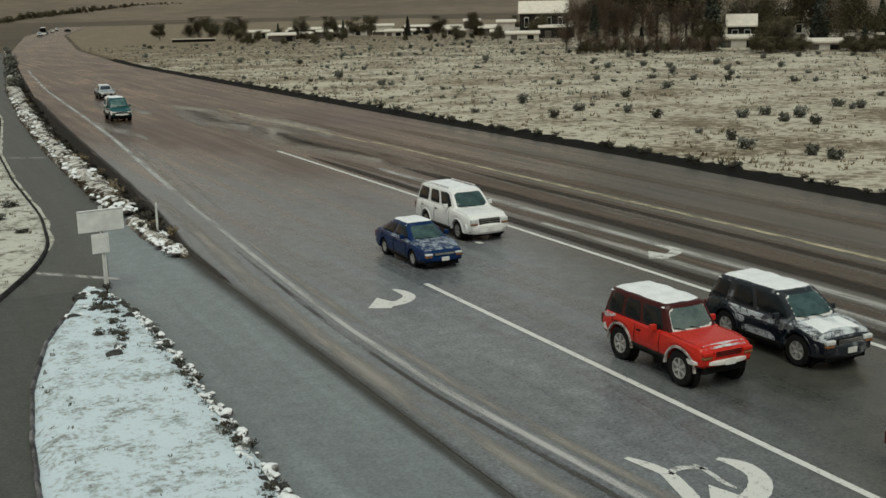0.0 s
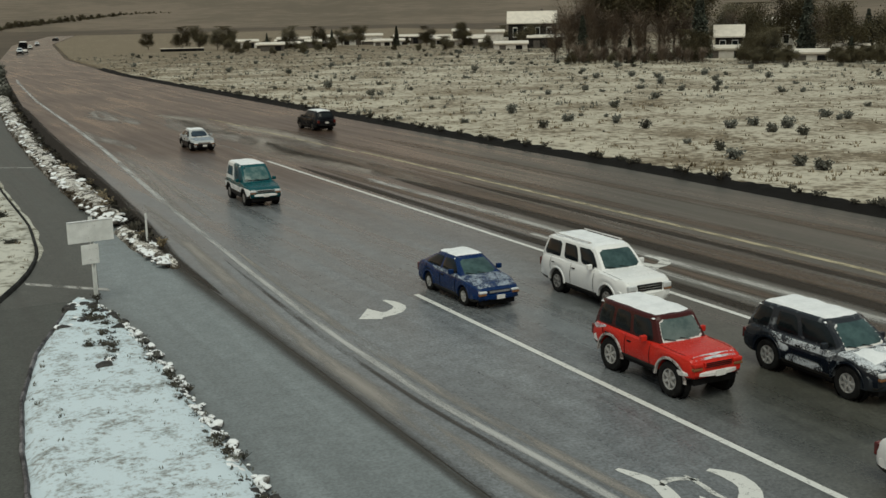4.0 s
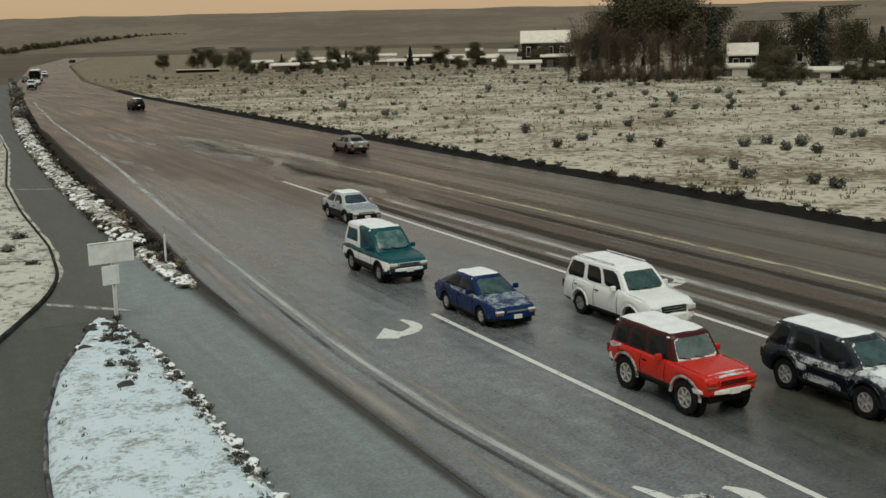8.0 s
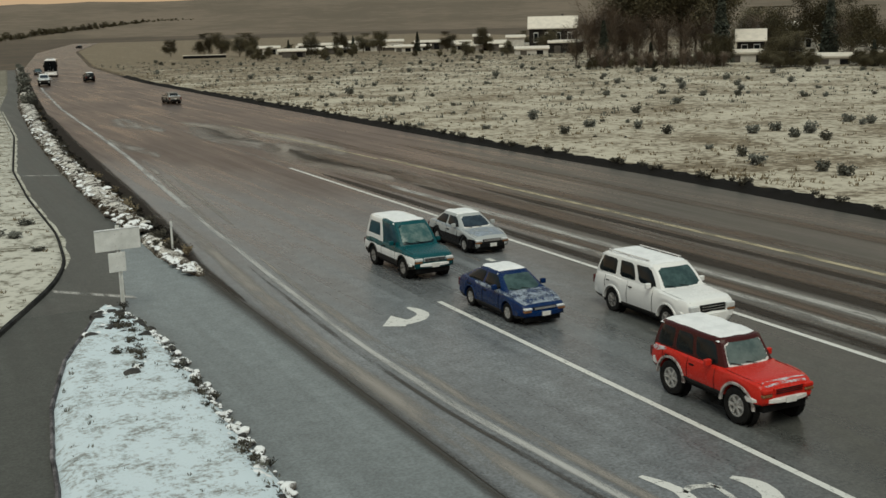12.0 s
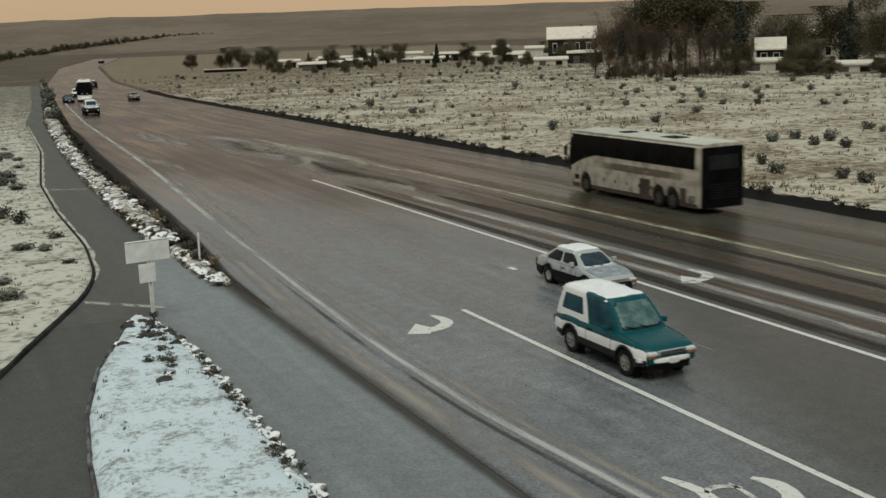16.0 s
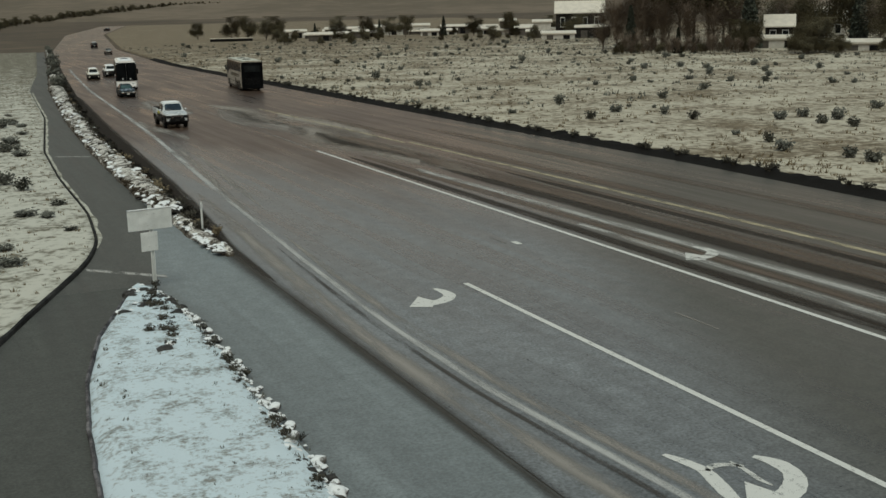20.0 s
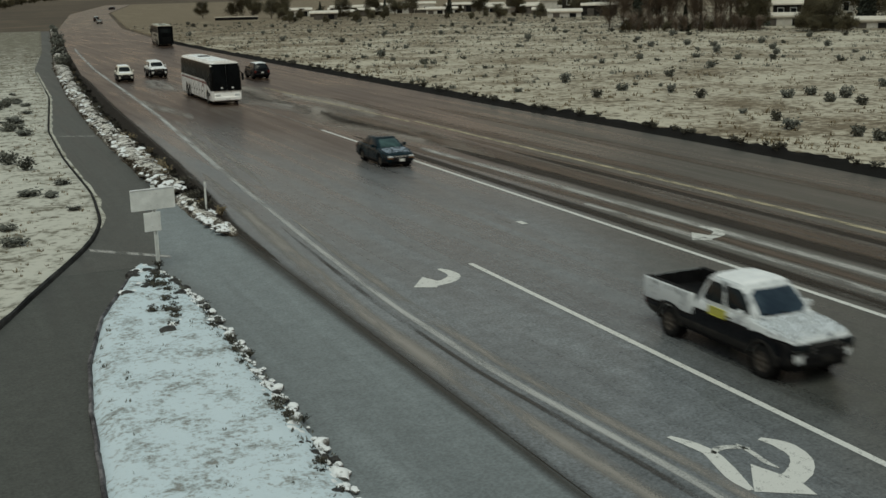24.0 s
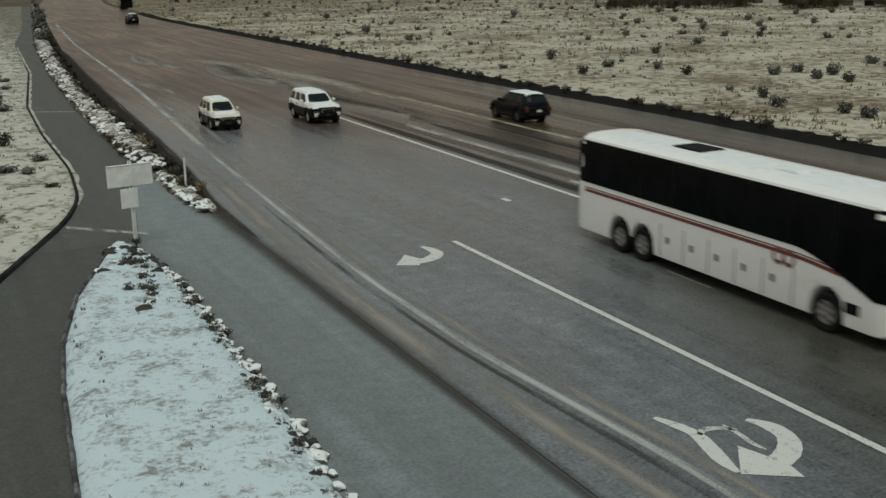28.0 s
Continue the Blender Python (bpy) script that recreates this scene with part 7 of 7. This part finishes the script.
def motions():
    """Everything that drives, keyed along its lane."""

    def drive(ob, rows, away=False):
        keyed = []
        for i, (t, x, y, *yaw) in enumerate(rows):
            a, b = rows[max(0, i - 1)], rows[min(len(rows) - 1, i + 1)]
            dx, dy = b[1] - a[1], b[2] - a[2]
            turn = 180.0 if away else 0.0
            if abs(dy) > 2.0:
                turn = math.degrees(math.atan2(dx, -dy))
                if away and turn < 0:
                    turn += 360
            if yaw:
                turn = yaw[0]
            keyed.append((t, pose(x, y, 0, 0, 0, turn)))
        walk(ob, keyed)

    def roll(ob, rows, t0, t1):
        """Turns the wheels by the way gone between t0 and t1."""
        ts, dist = [r[0] for r in rows], [0.0]
        for p, q in zip(rows, rows[1:]):
            dist.append(dist[-1] + math.hypot(q[1] - p[1], q[2] - p[2]))
        for wh in [c for c in ob.children if c.name.startswith("wheel") and not c.name.startswith("wheel_flare")]:
            at_ = wh.location.copy()
            rad = at_.z
            keyed, last, base = [(0.0, pose(*at_))], 0.0, float(np.interp(t0, ts, dist))
            for k in range(round(t0 * FPS) + 1, round(t1 * FPS) + 1):
                ang = (float(np.interp(k / FPS, ts, dist)) - base) / rad
                nxt = (float(np.interp((k + 1) / FPS, ts, dist)) - base) / rad
                if nxt - last > 1.35:
                    keyed.append((k / FPS, pose(*at_, math.degrees(ang))))
                    last = ang
            keyed.append((28.0, pose(*at_, math.degrees(last))))
            walk(wh, keyed)

    lane_1, lane_2 = 18.2, 21.85
    R = {}
    R[black_suv] = [(0, lane_2, 22.9), (0.5, lane_2, 22.3), (1, lane_2, 21.8), (1.5, lane_2, 21.4), (2, lane_2, 21.1), (2.5, lane_2, 21.0), (3, lane_2, 20.9), (3.5, lane_2, 20.85), (8, lane_2, 20.7), (9.5, lane_2, 20.7),
                    (10, lane_2, 20.6), (10.5, lane_2, 20.2), (11, lane_2, 19.2), (11.5, lane_2, 17.8), (12, lane_2, 15.6), (12.5, lane_2, 12.8), (13, lane_2, 9.4), (14, lane_2, 1.0), (16, lane_2, -18), (28, lane_2, -160)]
    R[red_suv] = [(0, lane_1, 23.05), (10, lane_1, 23.05), (10.5, lane_1, 23.0), (11, lane_1, 22.85), (11.5, lane_1, 22.3), (12, lane_1, 21.4), (12.5, lane_1, 20.0), (13, lane_1, 18.1), (13.5, lane_1, 15.8), (14, lane_1, 13.0), (14.5, lane_1, 9.8),
                  (15, lane_1, 6.0), (16, lane_1, -4), (17, lane_1, -15), (28, lane_1, -175)]
    R[white_suv] = [(0, lane_2, 42.3), (0.5, lane_2, 40.2), (1, lane_2, 38.0), (1.5, lane_2, 36.2), (2, lane_2, 34.6), (2.5, lane_2, 33.3), (3, lane_2, 32.2), (3.5, lane_2, 31.5), (4.2, lane_2, 30.9), (5.5, lane_2, 30.55), (9.5, lane_2, 30.55),
                    (10, lane_2, 30.5), (10.5, lane_2, 30.3), (11, lane_2, 30.1), (11.5, lane_2, 29.7), (12, lane_2, 29.05), (12.5, lane_2, 28.0), (13, lane_2, 26.5), (13.5, lane_2, 24.4), (14, lane_2, 21.8), (15, lane_2, 15.0), (16, lane_2, 6.0), (17, lane_2, -5), (28, lane_2, -150)]
    R[blue_car] = [(0, 18.05, 38.5), (0.5, 18.05, 37.3), (1, 18.05, 36.2), (1.5, 18.05, 35.3), (2, 18.05, 34.8), (2.5, 18.05, 34.4), (3, 18.05, 34.05), (3.5, 18.05, 33.85), (5.5, 18.05, 33.65), (10, 18.05, 33.65), (10.5, 18.05, 33.55), (11, 18.05, 33.3), (11.5, 18.05, 32.95),
                   (12, 18.05, 32.3), (12.5, 18.1, 31.25), (13, 18.1, 29.5), (13.5, 18.1, 27.5), (14, 18.1, 25.1), (14.5, 18.1, 22.1), (15, 18.1, 18.4), (15.5, 18.1, 13.8), (16, 18.1, 8.6), (17, 18.1, -3), (28, 18.1, -150)]
    R[teal_suv] = [(0, 19.4, 105.3), (0.5, 19.2, 98), (1, 19.0, 92), (1.5, 18.9, 85.5), (2, 18.8, 79.2), (2.5, 18.6, 73.4), (3, 18.5, 68), (3.5, 18.3, 63), (4, 18.1, 58.4), (4.5, 18.0, 54.2), (5, 17.9, 50.4), (5.5, 17.85, 47.4), (6, 17.85, 45.5), (6.5, 17.85, 44.3), (7, 17.85, 43.4),
                   (7.5, 17.85, 42.8), (8, 17.85, 42.3), (9, 17.85, 41.7), (10, 17.85, 41.2), (11, 17.85, 41.0), (12, 17.85, 40.6), (12.5, 17.85, 40.2), (13, 17.85, 39.6), (13.5, 17.85, 38.4), (14, 17.85, 36.8), (14.5, 17.85, 34.7), (15, 17.85, 32.3), (15.5, 17.85, 30.0), (16, 17.85, 27.0),
                   (16.5, 17.85, 23.6), (17, 17.85, 19.75), (17.5, 17.85, 15.2), (18, 17.85, 10.6), (19, 17.85, 0), (28, 17.85, -110)]
    R[silver_car] = [(0, 23.3, 133.5), (0.5, 23.1, 125), (1, 22.9, 117.5), (1.5, 22.8, 110.5), (2, 22.6, 104), (2.5, 22.4, 98.5), (3, 22.4, 93.5), (3.5, 22.3, 89), (4.5, 22.1, 80), (5.5, 22.0, 71.2), (6, 22.0, 68), (6.5, 22.0, 65), (7, 22.0, 61.7), (7.5, 22.0, 58.9), (8, 22.0, 56), (8.5, 22.0, 53.4),
                     (9, 22.0, 51), (9.5, 22.0, 48.7), (10, 22.0, 46.7), (10.5, 22.0, 45.2), (11, 22.0, 44.1), (11.5, 22.0, 43.4), (12, 22.0, 43.1), (12.5, 22.0, 42.8), (13, 22.0, 42.5), (13.5, 22.0, 42.1), (14, 22.0, 41.4), (14.5, 22.0, 40.3), (15, 22.0, 39), (15.5, 22.1, 37.8), (16, 22.1, 35.4), (16.5, 22.2, 33.3),
                     (17, 22.2, 29.4), (17.5, 22.2, 25.5), (18, 22.2, 21.4), (18.5, 22.2, 16.6), (19.5, 22.2, 4), (28, 22.2, -110)]
    R[white_lead] = [(0, 18.55, 13.3), (9.2, 18.55, 13.3), (9.8, 18.55, 12.4), (10.4, 18.55, 11.0), (11, 18.55, 8.6), (12, 18.55, 2), (13, 18.55, -7), (28, 18.55, -190)]
    R[pickup] = [(0, 66, 530), (8, 31.0, 274), (10, 27.9, 244), (11, 26.8, 232), (12, 25.3, 217), (13, 24.5, 206), (13.5, 24.0, 200), (15.5, 22.9, 180), (16, 22.6, 169), (17, 21.8, 152), (18, 20.6, 134.5), (18.7, 20.0, 121.5), (19.5, 19.3, 107.5), (20.4, 19.0, 91), (21.5, 18.8, 70), (22.5, 18.75, 51.2), (23, 18.75, 41.9), (23.5, 18.75, 32.6), (23.7, 18.7, 29.0), (24, 18.65, 22.6), (24.5, 18.65, 13.5), (25, 18.65, 3.0), (28, 18.65, -60)]
    R[dark_car] = [(0, 78, 600), (8, 36.0, 332), (11, 31.6, 286), (13.5, 28.7, 252), (15.5, 25.0, 220), (16.2, 24.3, 205), (17, 23.9, 188), (18, 23.0, 170), (18.7, 22.6, 158), (20, 21.6, 137), (20.4, 21.3, 131), (21.5, 21.4, 112), (22.5, 22.0, 92), (23, 22.2, 81.5), (23.5, 22.4, 70.8), (24, 22.6, 58.2), (24.5, 22.7, 45.6), (25, 22.8, 31.5), (25.3, 22.8, 23.6), (26, 22.8, 6), (28, 22.8, -46)]
    R[coach_near] = [(0, 74, 580, -8.0), (8, 36.5, 313, -8.0), (10, 34.8, 293, -8.0), (11, 33.6, 277, -8.0), (12, 32.4, 263, -8.0), (13, 31.0, 249, -8.0), (13.5, 30.4, 243, -8.0), (15.6, 28.5, 222, -8.0), (17, 27.3, 198, -8.0), (18.7, 25.6, 174, -8.0), (20, 24.4, 154, -8.0), (20.5, 24.0, 147, -8.0), (21.5, 23.4, 135.5, -7.0), (22.5, 23.5, 124.5, -5.5), (23, 23.4, 116.3), (23.5, 23.2, 109.0), (24, 23.0, 102.0), (24.5, 22.85, 94.0), (25, 22.7, 85.4), (25.5, 22.55, 76.3),
                     (26, 22.4, 66.7), (26.5, 22.15, 57.0), (27, 21.9, 46.3), (27.5, 21.9, 36.3), (28, 21.9, 26.1)]
    R[cream_car] = [(0, 86, 640), (8, 40.2, 336), (11, 36.6, 300), (13.5, 32.6, 264), (15.5, 29.3, 240), (17, 26.8, 211), (18, 25.3, 199), (19, 24.2, 187.5), (20, 23.3, 176.5), (20.5, 22.9, 170.5), (22.7, 20.7, 143.2), (24, 19.6, 129), (24.9, 19.0, 117.5), (26, 17.9, 99), (27.2, 16.9, 79), (28, 16.65, 67.4)]
    R[white_pickup] = [(0, 97, 700), (10, 39.5, 326), (14, 32.6, 264), (16, 30.0, 234), (18, 27.9, 207), (19, 27.2, 195), (20, 26.7, 182.5), (20.5, 26.4, 176.5), (22.5, 24.4, 151), (22.7, 24.1, 147.5), (24, 23.8, 133), (24.9, 23.6, 124), (26, 23.2, 103), (27.2, 22.7, 81.4), (28, 22.6, 67.3)]
    R[dark_suv] = [(0, 36.4, 15.0), (1, 36.5, 34.3), (1.5, 36.5, 43.6), (2, 36.6, 53.1), (2.5, 36.4, 62.8), (3, 36.0, 72.7), (3.5, 35.5, 82.6), (4.5, 34.6, 104.5), (5.5, 33.9, 125.6), (6, 33.6, 133.8), (6.5, 33.4, 142.5), (7, 33.5, 153), (7.5, 33.5, 162), (8, 33.5, 170), (9, 33.6, 186), (10, 33.4, 198), (11, 34.4, 213), (12, 34.9, 228), (13.5, 35.6, 246), (20, 46, 340), (28, 62, 470)]
    R[silver_away] = [(0, 36.6, -75), (5, 36.6, 28.5), (5.5, 36.7, 38.9), (6, 36.8, 49.6), (6.5, 36.7, 60.3), (7, 36.1, 70.5), (7.5, 35.8, 80.3), (8, 35.5, 90.0), (8.5, 35.3, 99.8), (9, 34.8, 108.4), (9.5, 34.5, 116.9), (10, 34.2, 125.0), (10.5, 33.8, 131.0), (11, 33.6, 137.5), (12, 33.2, 150), (13.5, 33.4, 172), (16, 35.0, 205), (22, 46, 330), (28, 60, 450)]
    R[coach_away] = [(0, 37.2, -330), (14.5, 37.2, 14.0), (15.0, 37.2, 27.0), (15.5, 37.0, 39.7), (16, 37.0, 52.5), (16.5, 36.9, 64.4), (17, 36.8, 76.1), (17.5, 36.7, 87.8), (18, 36.7, 99.3), (18.5, 36.8, 110.9), (19, 36.9, 121.3, 177), (19.5, 36.9, 131.7, 175), (20, 37.1, 141.5, 173.5), (20.5, 36.9, 149.5, 173.5), (21.5, 36.8, 163, 174), (22.5, 37.2, 181, 174.5), (23, 37.9, 190), (24, 39.6, 212), (25, 41.4, 230), (26.5, 44.4, 254), (28, 47.6, 278)]
    R[dark_suv_b] = [(0, 33.9, -500), (20, 33.9, 20.0), (20.4, 33.9, 31.5), (20.5, 33.9, 34.4), (21.5, 33.6, 63.0), (22.5, 32.9, 89.5), (23, 32.8, 99.5), (24, 33.0, 123.0), (25, 33.7, 146.0), (26, 34.0, 166), (27, 34.6, 186), (28, 35.3, 201)]
    R[dark_suv_c] = [(0, 33.6, -620), (26.5, 33.6, 19.0), (27, 33.6, 33.3), (27.2, 33.6, 38.2), (27.5, 33.5, 46.9), (28, 33.4, 60.6)]
    R[teal_suv] = [(t, x, y - (0.4 if t > 4 else 0.1 * t)) for t, x, y in R[teal_suv]]
    for ob, rows in R.items():
        drive(ob, rows, ob in (dark_suv, silver_away, coach_away, dark_suv_b, dark_suv_c))
    for ob, t0, t1 in ((black_suv, 0, 13), (red_suv, 10, 15), (white_suv, 0, 15), (blue_car, 0, 15.5), (teal_suv, 3.6, 18), (silver_car, 4, 18.5), (coach_near, 24.5, 28)):
        roll(ob, R[ob], t0, t1)


motions()
